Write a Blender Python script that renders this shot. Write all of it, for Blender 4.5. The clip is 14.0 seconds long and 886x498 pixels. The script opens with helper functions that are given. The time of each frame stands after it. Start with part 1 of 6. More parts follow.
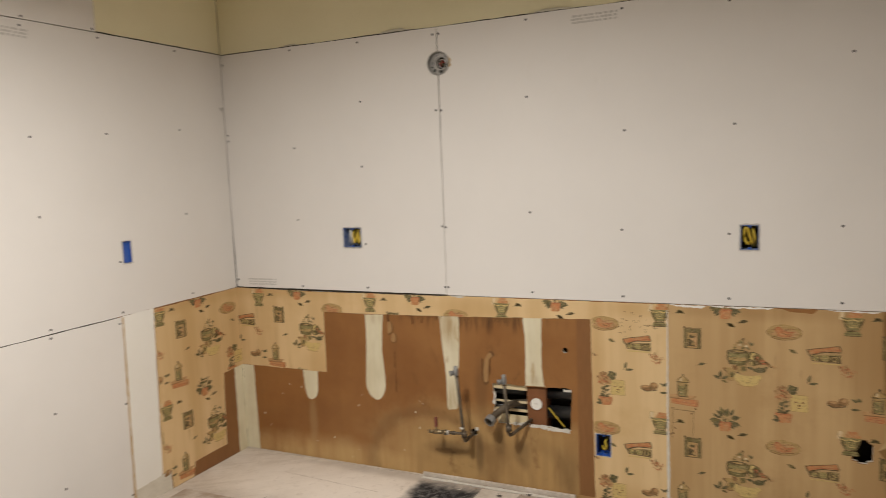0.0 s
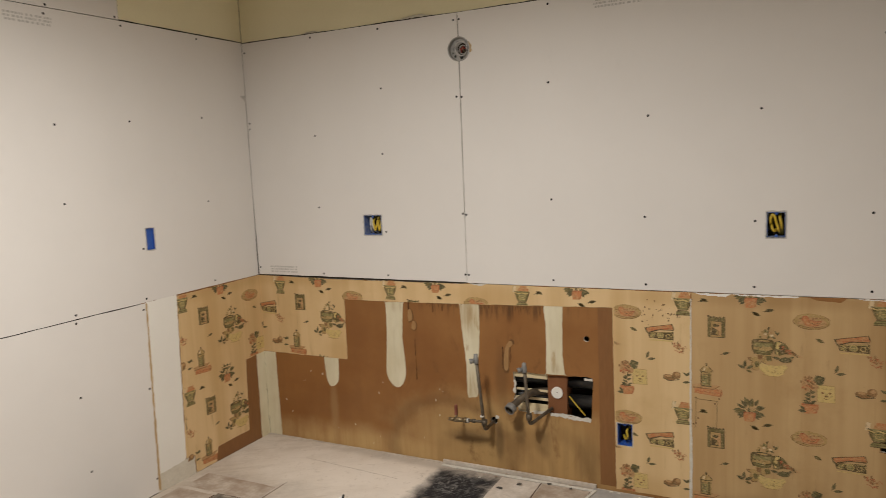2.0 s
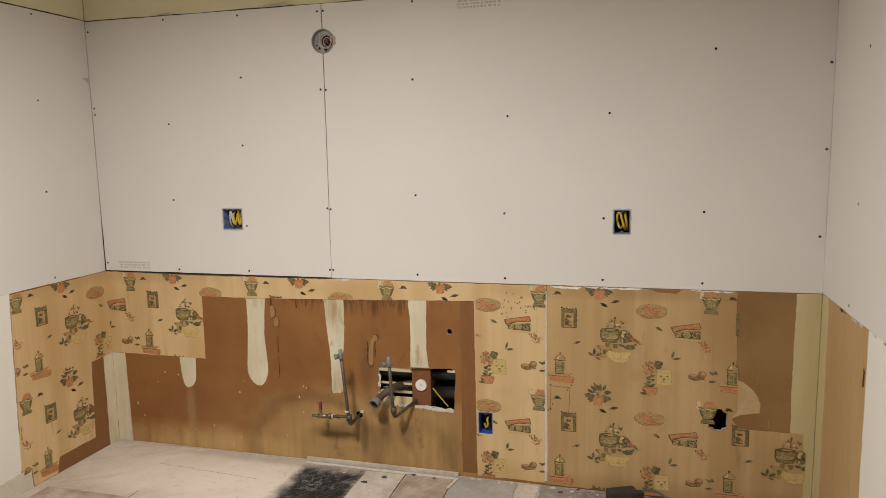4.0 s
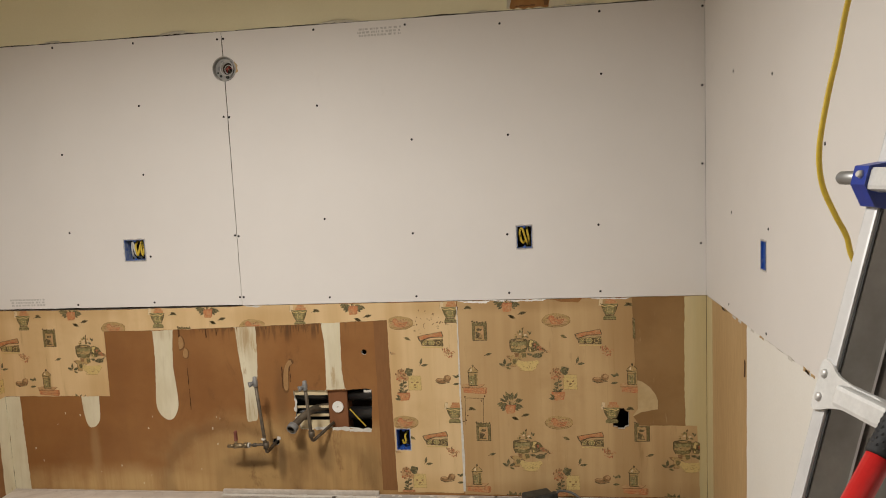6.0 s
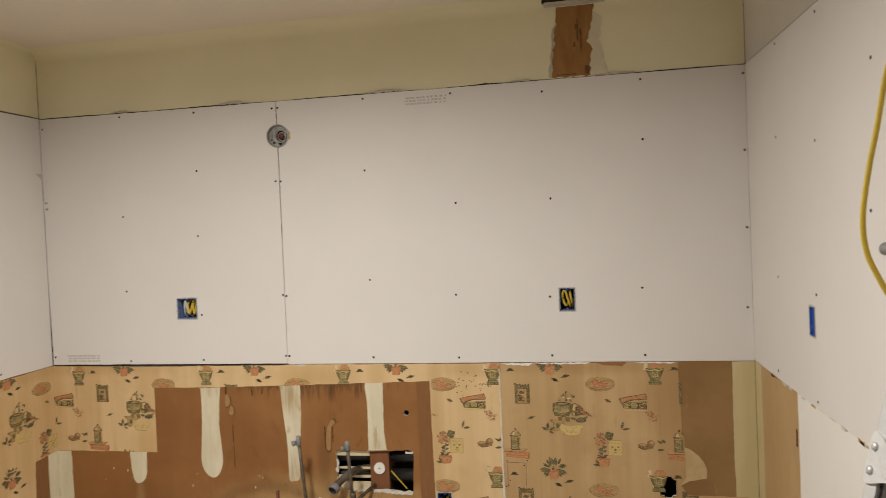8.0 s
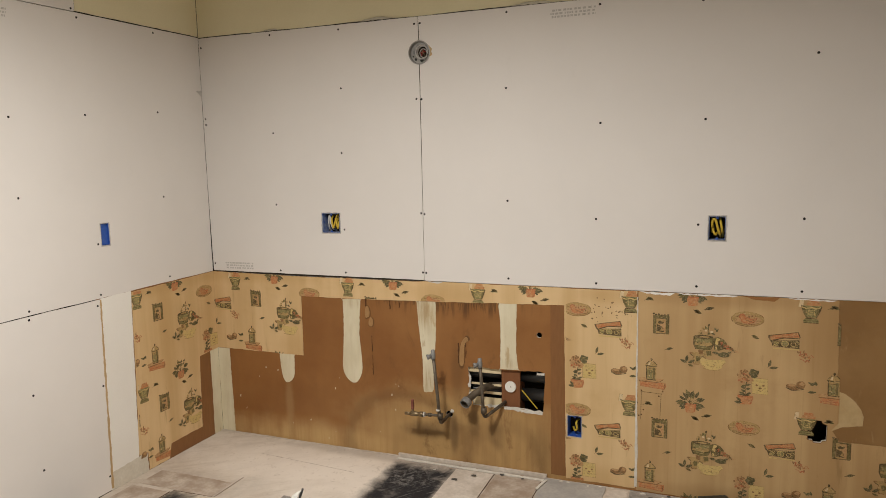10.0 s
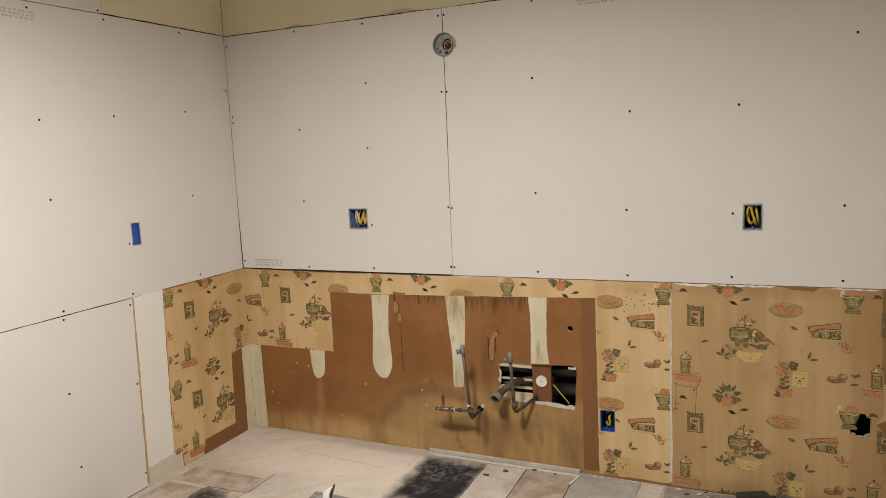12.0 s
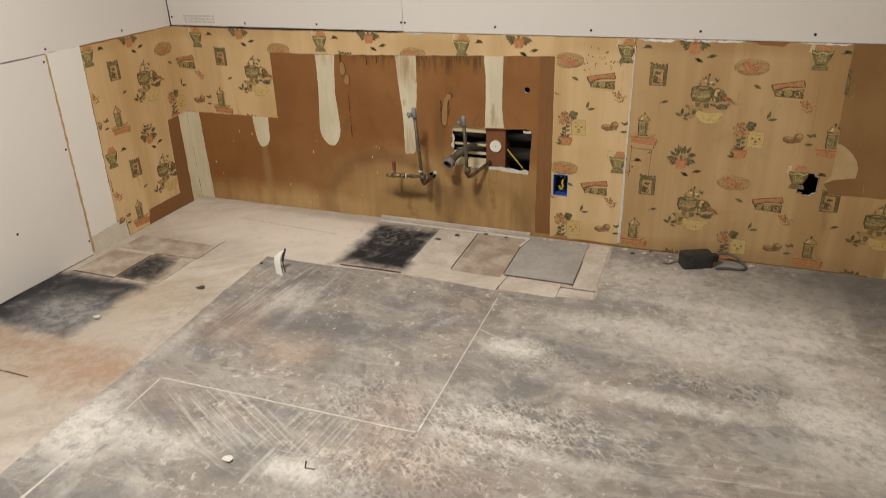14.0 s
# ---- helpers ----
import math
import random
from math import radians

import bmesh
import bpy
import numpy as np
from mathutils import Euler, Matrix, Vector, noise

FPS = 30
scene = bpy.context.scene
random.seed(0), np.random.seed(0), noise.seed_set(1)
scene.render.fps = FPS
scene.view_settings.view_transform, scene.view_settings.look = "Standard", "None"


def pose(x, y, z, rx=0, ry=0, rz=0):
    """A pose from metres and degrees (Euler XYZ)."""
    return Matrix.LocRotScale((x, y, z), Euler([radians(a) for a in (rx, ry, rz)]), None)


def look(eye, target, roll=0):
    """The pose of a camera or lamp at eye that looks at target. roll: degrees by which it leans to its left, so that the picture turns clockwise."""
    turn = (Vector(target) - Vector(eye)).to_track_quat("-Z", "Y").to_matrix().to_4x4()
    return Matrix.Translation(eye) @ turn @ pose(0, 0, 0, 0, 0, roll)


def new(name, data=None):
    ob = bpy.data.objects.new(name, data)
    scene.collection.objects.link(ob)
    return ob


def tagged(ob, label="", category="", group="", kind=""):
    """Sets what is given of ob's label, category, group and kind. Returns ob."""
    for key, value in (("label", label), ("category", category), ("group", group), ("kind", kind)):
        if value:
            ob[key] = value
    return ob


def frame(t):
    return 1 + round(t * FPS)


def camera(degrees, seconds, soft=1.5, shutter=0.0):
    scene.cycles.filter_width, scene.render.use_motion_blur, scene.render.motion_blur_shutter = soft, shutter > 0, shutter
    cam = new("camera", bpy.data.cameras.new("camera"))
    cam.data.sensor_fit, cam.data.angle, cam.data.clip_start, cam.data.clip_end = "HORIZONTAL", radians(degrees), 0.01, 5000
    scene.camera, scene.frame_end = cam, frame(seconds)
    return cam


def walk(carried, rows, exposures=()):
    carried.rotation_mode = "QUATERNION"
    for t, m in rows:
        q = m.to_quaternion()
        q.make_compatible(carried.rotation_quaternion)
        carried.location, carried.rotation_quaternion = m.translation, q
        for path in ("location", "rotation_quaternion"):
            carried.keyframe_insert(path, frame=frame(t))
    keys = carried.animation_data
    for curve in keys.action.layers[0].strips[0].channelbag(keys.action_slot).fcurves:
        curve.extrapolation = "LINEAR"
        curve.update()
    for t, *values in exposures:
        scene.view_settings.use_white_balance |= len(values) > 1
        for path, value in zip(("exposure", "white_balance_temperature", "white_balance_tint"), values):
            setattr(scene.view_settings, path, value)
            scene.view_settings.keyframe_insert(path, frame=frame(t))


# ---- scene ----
cam = camera(64.9, 14.0, soft=0.75, shutter=0.3)
PATH = [
    (0, (2.565, -2.885, 1.441), (1.728, -1.081, 1.229), -2.4),
    (0.5, (2.535, -2.9, 1.44), (1.416, -1.257, 1.219), -2.1),
    (1, (2.531, -2.886, 1.426), (1.291, -1.336, 1.179), -2.3),
    (1.5, (2.561, -2.873, 1.426), (1.455, -1.226, 1.173), -2.4),
    (2, (2.569, -2.869, 1.425), (1.673, -1.096, 1.189), -2.5),
    (2.5, (2.58, -2.872, 1.421), (1.817, -1.038, 1.185), -2.1),
    (3, (2.584, -2.867, 1.427), (1.884, -1.01, 1.18), -1.3),
    (5.3, (2.555, -2.927, 1.443), (2.236, -0.973, 1.161), -2.2),
    (5.5, (2.556, -2.938, 1.442), (2.255, -0.98, 1.172), -2.3),
    (6, (2.563, -2.961, 1.447), (2.298, -0.992, 1.226), -2.7),
    (6.5, (2.577, -2.979, 1.456), (2.363, -0.995, 1.316), -3.1),
    (7, (2.576, -2.994, 1.463), (2.387, -1.004, 1.391), -3.2),
    (7.5, (2.574, -2.998, 1.465), (2.334, -1.013, 1.422), -3.2),
    (8, (2.563, -3.001, 1.463), (2.186, -1.038, 1.415), -2.5),
    (8.5, (2.552, -3.003, 1.47), (2.016, -1.078, 1.375), -2.2),
    (9, (2.538, -2.993, 1.46), (1.893, -1.108, 1.29), -1.8),
    (9.2, (2.533, -2.99, 1.456), (1.864, -1.116, 1.255), -1.6),
    (11.5, (2.528, -2.944, 1.449), (1.717, -1.135, 1.182), -2.4),
    (12, (2.529, -2.942, 1.449), (1.709, -1.138, 1.18), -2.6),
    (12.5, (2.536, -2.937, 1.441), (1.739, -1.127, 1.146), -1.9),
    (13, (2.527, -2.916, 1.42), (1.793, -1.105, 0.992), -1.7),
    (13.5, (2.502, -2.872, 1.36), (1.82, -1.119, 0.679), -1.9),
    (14, (2.493, -2.847, 1.319), (1.839, -1.161, 0.464), -1.8),
]
EXPOSURES = [(0, -0.03), (0.5, -0.22), (1, -0.38), (1.5, -0.32), (2, -0.2), (2.5, -0.08), (3, -0.03), (6, 0.0), (7, 0.05), (9, -0.03), (12, -0.06), (13.5, -0.1), (14, -0.08)]
walk(cam, [(t, look(eye, target, roll)) for t, eye, target, roll in PATH], EXPOSURES)

# ---- light ----
W, DEPTH, CEIL = 3.255, -4.6, 2.43          # room: width, rear wall, ceiling height
world = bpy.data.worlds.new("world")
world.use_nodes = True
world.node_tree.nodes["Background"].inputs[0].default_value = (0.9, 0.85, 0.75, 1)
world.node_tree.nodes["Background"].inputs[1].default_value = 0.02
scene.world = world
lamp_data = bpy.data.lights.new("ceiling_lamp", "AREA")
lamp_data.shape, lamp_data.size, lamp_data.energy, lamp_data.color = "DISK", 0.34, 59.5, (1.0, 0.962, 0.905)
lamp_data.spread = math.radians(168)          # beam narrowed to darken the wall tops: little light at grazing angles
new("ceiling_lamp", lamp_data).matrix_world = pose(1.5, -1.88, 2.395)


# ---- material helpers ----
class Nodes:
    """A material's node tree with short ways to add nodes."""

    def __init__(self, name, rough=0.8, metal=0.0, spec=0.3):
        self.mat = bpy.data.materials.new(name)
        self.mat.use_nodes = True
        self.nt = self.mat.node_tree
        self.bsdf = self.nt.nodes["Principled BSDF"]
        self.bsdf.inputs["Roughness"].default_value = rough
        self.bsdf.inputs["Metallic"].default_value = metal
        self.bsdf.inputs["Specular IOR Level"].default_value = spec
        self.coord = self.nt.nodes.new("ShaderNodeTexCoord").outputs["Object"]

    def put(self, socket, value):
        if isinstance(value, bpy.types.NodeSocket):
            self.nt.links.new(value, socket)
        elif isinstance(value, tuple) and len(value) == 3 and socket.type == "RGBA":
            socket.default_value = (*value, 1)
        else:
            socket.default_value = value

    def math(self, op, a, b=0.0, clamp=False):
        n = self.nt.nodes.new("ShaderNodeMath")
        n.operation, n.use_clamp = op, clamp
        self.put(n.inputs[0], a), self.put(n.inputs[1], b)
        return n.outputs[0]

    def mapped(self, loc=(0, 0, 0), scale=(1, 1, 1), rot=(0, 0, 0)):
        n = self.nt.nodes.new("ShaderNodeMapping")
        if any(rot):        # turn first, then stretch
            n.vector_type = "TEXTURE"
            loc, scale = tuple(-v for v in loc), tuple(1 / v for v in scale)
        n.inputs["Location"].default_value, n.inputs["Scale"].default_value = loc, scale
        n.inputs["Rotation"].default_value = rot
        self.nt.links.new(self.coord, n.inputs["Vector"])
        return n.outputs[0]

    def noise(self, scale, detail=4.0, rough=0.55, stretch=(1, 1, 1), shift=(0, 0, 0), rot=(0, 0, 0), twist=0.0):
        n = self.nt.nodes.new("ShaderNodeTexNoise")
        n.inputs["Scale"].default_value, n.inputs["Detail"].default_value = scale, detail
        n.inputs["Roughness"].default_value, n.inputs["Distortion"].default_value = rough, twist
        self.nt.links.new(self.mapped(shift, stretch, rot), n.inputs["Vector"])
        return n.outputs["Fac"]

    def crackle(self, scale, warp=None, amount=0.05):
        """Distance to the edges of uneven cells."""
        n = self.nt.nodes.new("ShaderNodeTexVoronoi")
        n.feature = "DISTANCE_TO_EDGE"
        n.inputs["Scale"].default_value = scale
        v = self.mapped()
        if warp is not None:
            a = self.nt.nodes.new("ShaderNodeVectorMath")
            a.operation = "MULTIPLY_ADD"
            self.nt.links.new(warp, a.inputs[0])
            a.inputs[1].default_value = (amount, -amount, 0)
            self.nt.links.new(v, a.inputs[2])
            v = a.outputs[0]
        self.nt.links.new(v, n.inputs["Vector"])
        return n.outputs["Distance"]

    def span(self, value, lo, hi, out_lo=0.0, out_hi=1.0, smooth=True):
        n = self.nt.nodes.new("ShaderNodeMapRange")
        n.interpolation_type = "SMOOTHSTEP" if smooth else "LINEAR"
        for key, v in (("Value", value), ("From Min", lo), ("From Max", hi), ("To Min", out_lo), ("To Max", out_hi)):
            self.put(n.inputs[key], v)
        return n.outputs[0]

    def mix(self, fac, a, b, mode="MIX"):
        n = self.nt.nodes.new("ShaderNodeMix")
        n.data_type, n.blend_type = "RGBA", mode
        self.put(n.inputs[0], fac), self.put(n.inputs[6], a), self.put(n.inputs[7], b)
        return n.outputs[2]

    def blob(self, axes, c, r, soft=0.3, warp=None, amount=0.6, box=False, turn=0.0):
        """A stain's mask, 1 inside: an ellipse or a box with centre c and half sizes r in the plane of two axes."""
        i, j = "xyz".index(axes[0]), "xyz".index(axes[1])
        scale, loc = [0, 0, 0], [0, 0, 0]
        scale[i], scale[j] = 1 / r[0], 1 / r[1]
        loc[i], loc[j] = -c[0] / r[0], -c[1] / r[1]
        v = self.mapped(tuple(loc), tuple(scale))
        n = self.nt.nodes.new("ShaderNodeVectorMath")
        if box:
            n.operation = "ABSOLUTE"
            self.nt.links.new(v, n.inputs[0])
            s = self.nt.nodes.new("ShaderNodeSeparateXYZ")
            self.nt.links.new(n.outputs[0], s.inputs[0])
            d = self.math("MAXIMUM", s.outputs[i], s.outputs[j])
        else:
            n.operation = "LENGTH"
            self.nt.links.new(v, n.inputs[0])
            d = n.outputs["Value"]
        if warp is not None:
            d = self.math("ADD", d, self.math("MULTIPLY", self.math("SUBTRACT", warp, 0.5), amount))
        return self.span(d, 1 - soft, 1 + soft, 1.0, 0.0)

    def bump(self, height, strength=0.2, distance=0.002):
        n = self.nt.nodes.new("ShaderNodeBump")
        n.inputs["Strength"].default_value, n.inputs["Distance"].default_value = strength, distance
        self.put(n.inputs["Height"], height)
        self.nt.links.new(n.outputs[0], self.bsdf.inputs["Normal"])

    def done(self, colour, rough=None):
        self.put(self.bsdf.inputs["Base Color"], colour)
        if rough is not None:
            self.put(self.bsdf.inputs["Roughness"], rough)
        return self.mat


def surface(name, a, b, scale=8.0, rough=0.8, metal=0.0, spec=0.3, bump=0.1, fine=90.0, stretch=(1, 1, 1), grain=0.35):
    """A plain two-tone surface with large mottling, fine grain and a little relief."""
    m = Nodes(name, rough, metal, spec)
    big = m.noise(scale, 5, 0.6, stretch)
    small = m.noise(fine, 3, 0.6, stretch)
    col = m.mix(m.span(big, 0.3, 0.7), a, b)
    col = m.mix(m.span(small, 0.25, 0.75, 0.0, grain), col, tuple(c * 0.7 for c in a))
    m.bump(small, bump, 0.001)
    return m.done(col)


# ---- materials ----
def make_drywall():
    m = Nodes("drywall_paper", 0.85, spec=0.2)
    big, small = m.noise(1.3, 5, 0.6), m.noise(260, 3, 0.6)
    rub = m.noise(5, 6, 0.7, (1, 1, 0.6))
    col = m.mix(m.span(big, 0.3, 0.7), (0.735, 0.703, 0.668), (0.77, 0.738, 0.703))
    col = m.mix(m.span(rub, 0.62, 0.8, 0.0, 0.25), col, (0.60, 0.56, 0.51))
    m.bump(small, 0.12, 0.0006)
    return m.done(col)


def make_wallpaper(name, a, b, stain, marks):
    m = Nodes(name, 0.62, spec=0.35)
    streak = m.noise(9, 4, 0.6, (1, 1, 0.05))
    fine = m.noise(60, 3, 0.6, (1, 1, 0.02))
    cloud, spot = m.noise(3.2, 6, 0.65), m.noise(24, 5, 0.7)
    col = m.mix(m.span(streak, 0.3, 0.7), a, b)
    col = m.mix(m.span(fine, 0.58, 0.75, 0.0, 0.28), col, stain)
    col = m.mix(m.span(cloud, 0.5, 0.8, 0.0, 0.5), col, stain)
    col = m.mix(m.span(spot, 0.64, 0.78, 0.0, 0.35), col, stain)
    band = m.noise(4.5, 3, 0.5, (1, 1, 0.03), shift=(2.7, 1.1, 0))
    col = m.mix(m.span(band, 0.5, 0.64, 0.0, 0.4), col, stain)
    # old damp and glue stains
    for c, r, k in marks:
        col = m.mix(m.math("MULTIPLY", m.blob("xz", c, r, 0.8, cloud, 1.6), m.span(streak, 0.3, 0.7, 0.6 * k, k)), col, stain)
    run = m.noise(20, 5, 0.7, (1, 1, 0.12), shift=(5.5, 3.1, 0), twist=0.3)
    col = m.mix(m.span(run, 0.6, 0.72, 0.0, 0.45), col, tuple(0.75 * c for c in stain))
    m.bump(m.noise(35, 4, 0.6, (1, 1, 0.3)), 0.25, 0.0015)
    return m.done(col)


def make_kraft():
    """The brown face of old board from which the paper was stripped, with glue, water marks and painted pipe shadows.
    """
    m = Nodes("stripped_board", 0.55, spec=0.4)
    cloud, warp = m.noise(2.6, 6, 0.6), m.noise(9, 4, 0.6)
    streak = m.noise(14, 5, 0.65, (1, 1, 0.07))
    speck = m.noise(70, 4, 0.7)
    col = m.mix(m.span(cloud, 0.3, 0.7), (0.238, 0.098, 0.027), (0.315, 0.145, 0.0445))
    col = m.mix(m.span(streak, 0.5, 0.75, 0.0, 0.18), col, (0.20, 0.09, 0.03))
    # paler, washed-out area low behind the pipes
    pale = m.math("MAXIMUM", m.blob("xz", (1.42, 0.12), (0.52, 0.2), 0.55, warp, 0.7), m.blob("xz", (0.9, 0.02), (0.9, 0.09), 0.6, warp, 0.8))
    pale = m.math("MULTIPLY", pale, m.span(streak, 0.25, 0.6, 0.35, 0.95))
    col = m.mix(pale, col, (0.53, 0.35, 0.15))
    haze = m.blob("xz", (1.47, 0.1), (0.5, 0.22), 0.6, warp, 0.8)
    col = m.mix(m.math("MULTIPLY", haze, 0.75), col, (0.42, 0.258, 0.10))
    # tide mark: the rim of a large ring
    ring = m.math("SUBTRACT", m.blob("xz", (1.12, 0.06), (0.33, 0.27), 0.12, warp, 0.25), m.blob("xz", (1.12, 0.06), (0.30, 0.245), 0.16, warp, 0.25), True)
    col = m.mix(m.math("MULTIPLY", ring, 0.75), col, (0.12, 0.052, 0.018))
    for c, r, k in (((1.30, 0.02), (0.26, 0.19), 0.35), ((1.62, -0.02), (0.2, 0.26), 0.45), ((1.5, 0.0), (0.14, 0.17), 0.3), ((0.95, 0.10), (0.2, 0.2), 0.15)):
        rim = m.math("SUBTRACT", m.blob("xz", c, r, 0.14, warp, 0.4), m.blob("xz", c, tuple(0.9 * q for q in r), 0.2, warp, 0.4), True)
        col = m.mix(m.math("MULTIPLY", rim, k), col, (0.13, 0.058, 0.02))
    blotch = m.noise(7, 6, 0.7, (1, 1, 0.55), shift=(4.4, 0, 1.3), twist=0.5)
    col = m.mix(m.math("MULTIPLY", m.span(blotch, 0.55, 0.68, 0.0, 0.55), m.blob("xz", (1.4, 0.3), (0.5, 0.5), 0.6, warp, 0.6)), col, (0.155, 0.068, 0.022))
    wash = m.noise(30, 4, 0.6, (1, 1, 0.06), shift=(0.7, 0, 0))
    low = m.math("MULTIPLY", m.blob("xz", (1.6, 0.1), (0.3, 0.16), 0.6, warp, 0.8), m.span(wash, 0.45, 0.62))
    col = m.mix(m.math("MULTIPLY", low, 0.2), col, (0.19, 0.095, 0.036))
    # the stripped patch beside the corner: duller, with scraped smears
    worn = m.blob("xz", (3.08, 0.6), (0.16, 0.36), 0.12, warp, 0.1, box=True)
    col = m.mix(m.math("MULTIPLY", worn, 0.85), col, m.mix(m.span(cloud, 0.35, 0.65), (0.255, 0.145, 0.052), (0.33, 0.202, 0.082)))
    scrape = m.noise(13, 6, 0.7, (1.6, 1, 0.4), shift=(1.4, 0, 6.0), twist=0.6)
    col = m.mix(m.math("MULTIPLY", worn, m.span(scrape, 0.6, 0.72, 0.0, 0.5)), col, (0.50, 0.35, 0.18))
    # dark drips under the paper's cut edge
    drip = m.noise(26, 3, 0.5, (1, 1, 0.1))
    band = m.math("MULTIPLY", m.blob("xz", (1.34, 0.79), (0.33, 0.055), 0.7, warp, 0.5), m.span(drip, 0.5, 0.62))
    col = m.mix(m.math("MULTIPLY", band, 0.75), col, (0.06, 0.028, 0.012))
    # dark stains under the pipe stubs, with the stubs' shadows painted into them
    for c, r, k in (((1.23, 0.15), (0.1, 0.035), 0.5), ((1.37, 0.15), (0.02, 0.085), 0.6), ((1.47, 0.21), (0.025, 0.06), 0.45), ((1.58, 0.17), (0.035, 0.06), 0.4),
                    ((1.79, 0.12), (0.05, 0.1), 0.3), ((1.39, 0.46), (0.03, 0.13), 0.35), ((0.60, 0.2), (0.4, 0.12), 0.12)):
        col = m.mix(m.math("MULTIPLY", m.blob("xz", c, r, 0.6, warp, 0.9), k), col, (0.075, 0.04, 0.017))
    col = m.mix(m.math("MULTIPLY", m.blob("xz", (0.445, 0.2), (0.022, 0.14), 0.6, warp, 0.6), 0.35), col, (0.42, 0.28, 0.13))
    col = m.mix(m.span(speck, 0.7, 0.78, 0.0, 0.55), col, (0.44, 0.29, 0.14))
    m.bump(m.math("ADD", streak, m.math("MULTIPLY", speck, 0.4)), 0.25, 0.0015)
    return m.done(col, m.span(cloud, 0.3, 0.7, 0.42, 0.68))


def make_underlay():
    """Pale dusty subfloor board along the walls, with glue shadows of lifted tiles."""
    m = Nodes("dusty_subfloor", 0.9, spec=0.2)
    cloud, warp, grit = m.noise(3.5, 7, 0.68), m.noise(10, 6, 0.7, twist=0.4), m.noise(90, 4, 0.7)
    drag = m.noise(5, 6, 0.68, (0.6, 3.0, 1), rot=(0, 0, 0.6))
    crust = m.noise(28, 8, 0.78, twist=0.6)
    col = m.mix(m.span(cloud, 0.3, 0.7), (0.52, 0.45, 0.375), (0.665, 0.60, 0.525))
    col = m.mix(m.span(drag, 0.44, 0.68, 0.0, 0.55), col, (0.39, 0.315, 0.245))
    col = m.mix(m.math("MULTIPLY", m.blob("xy", (0.75, -1.45), (0.13, 0.5), 0.8, warp, 1.6), m.span(crust, 0.38, 0.6, 0.75, 0.2)), col, (0.32, 0.285, 0.255))
    col = m.mix(m.math("MULTIPLY", m.blob("xy", (0.9, -0.25), (0.7, 0.22), 0.9, warp, 0.8), 0.85), col, (0.80, 0.725, 0.645))
    col = m.mix(m.span(crust, 0.54, 0.66, 0.0, 0.35), col, (0.36, 0.285, 0.215))
    col = m.mix(m.math("MULTIPLY", m.blob("xy", (1.2, -0.04), (0.7, 0.04), 0.7, warp, 1.4), 0.45), col, (0.30, 0.25, 0.21))
    # brown and orange glue
    for c, r, k, tone in (((0.43, -1.46), (0.40, 0.12), 0.95, (0.345, 0.215, 0.128)), ((0.66, -1.48), (0.16, 0.12), 0.85, (0.37, 0.205, 0.115)), ((0.2, -1.42), (0.2, 0.06), 0.8, (0.33, 0.19, 0.105)), ((0.62, -0.95), (0.14, 0.16), 0.55, (0.36, 0.27, 0.18)), ((0.42, -1.10), (0.2, 0.2), 0.6, (0.42, 0.325, 0.21)),
                          ((0.2, -0.57), (0.2, 0.1), 0.6, (0.33, 0.27, 0.22)), ((0.38, -0.62), (0.13, 0.04), 0.6, (0.25, 0.21, 0.18)), ((0.55, -0.52), (0.09, 0.09), 0.35, (0.30, 0.27, 0.24)), ((1.55, -0.3), (0.16, 0.2), 0.55, (0.40, 0.33, 0.265)),
                          ((1.72, -0.3), (0.1, 0.18), 0.5, (0.36, 0.29, 0.23)), ((0.3, -1.75), (0.4, 0.1), 0.3, (0.45, 0.38, 0.3))):
        col = m.mix(m.math("MULTIPLY", m.math("MULTIPLY", m.blob("xy", c, r, 0.6, warp, 1.5), k), m.span(crust, 0.35, 0.6, 1.0, 0.45)), col, tone)
    for c, r, k, tone in (((0.35, -1.35), (0.6, 0.5), 0.45, (0.45, 0.385, 0.315)), ((0.3, -2.0), (0.5, 0.5), 0.4, (0.47, 0.40, 0.33)), ((0.3, -1.63), (0.3, 0.02), 0.5, (0.5, 0.36, 0.25))):
        col = m.mix(m.math("MULTIPLY", m.math("MULTIPLY", m.blob("xy", c, r, 0.6, warp, 1.2), k), m.span(drag, 0.3, 0.65, 1.0, 0.5)), col, tone)
    # black bitumen shadows of tiles
    smoke = m.noise(7, 5, 0.6, (1, 1.4, 1), rot=(0, 0, 0.5), shift=(1.7, 0.4, 0), twist=0.3)
    dark = m.math("MULTIPLY", m.blob("xy", (0.2, -1.135), (0.235, 0.205), 0.2, warp, 0.55, box=True), m.span(smoke, 0.5, 0.74, 1.0, 0.68))
    col = m.mix(dark, col, (0.04, 0.039, 0.042))
    milk = m.math("MULTIPLY", m.blob("xy", (0.3, -1.2), (0.17, 0.13), 0.7, warp, 1.4), m.span(crust, 0.36, 0.62, 0.35, 1.0))
    col = m.mix(m.math("MULTIPLY", milk, 0.7), col, (0.40, 0.385, 0.37))
    dark = m.blob("xy", (1.25, -0.285), (0.155, 0.215), 0.26, warp, 0.7, box=True)
    dark = m.math("MULTIPLY", dark, m.span(smoke, 0.52, 0.74, 1.0, 0.75))
    col = m.mix(dark, col, (0.024, 0.023, 0.025))
    milk = m.math("MULTIPLY", m.blob("xy", (1.2, -0.2), (0.12, 0.1), 0.7, warp, 1.4), m.span(crust, 0.48, 0.6))
    col = m.mix(m.math("MULTIPLY", milk, 0.4), col, (0.40, 0.38, 0.36))
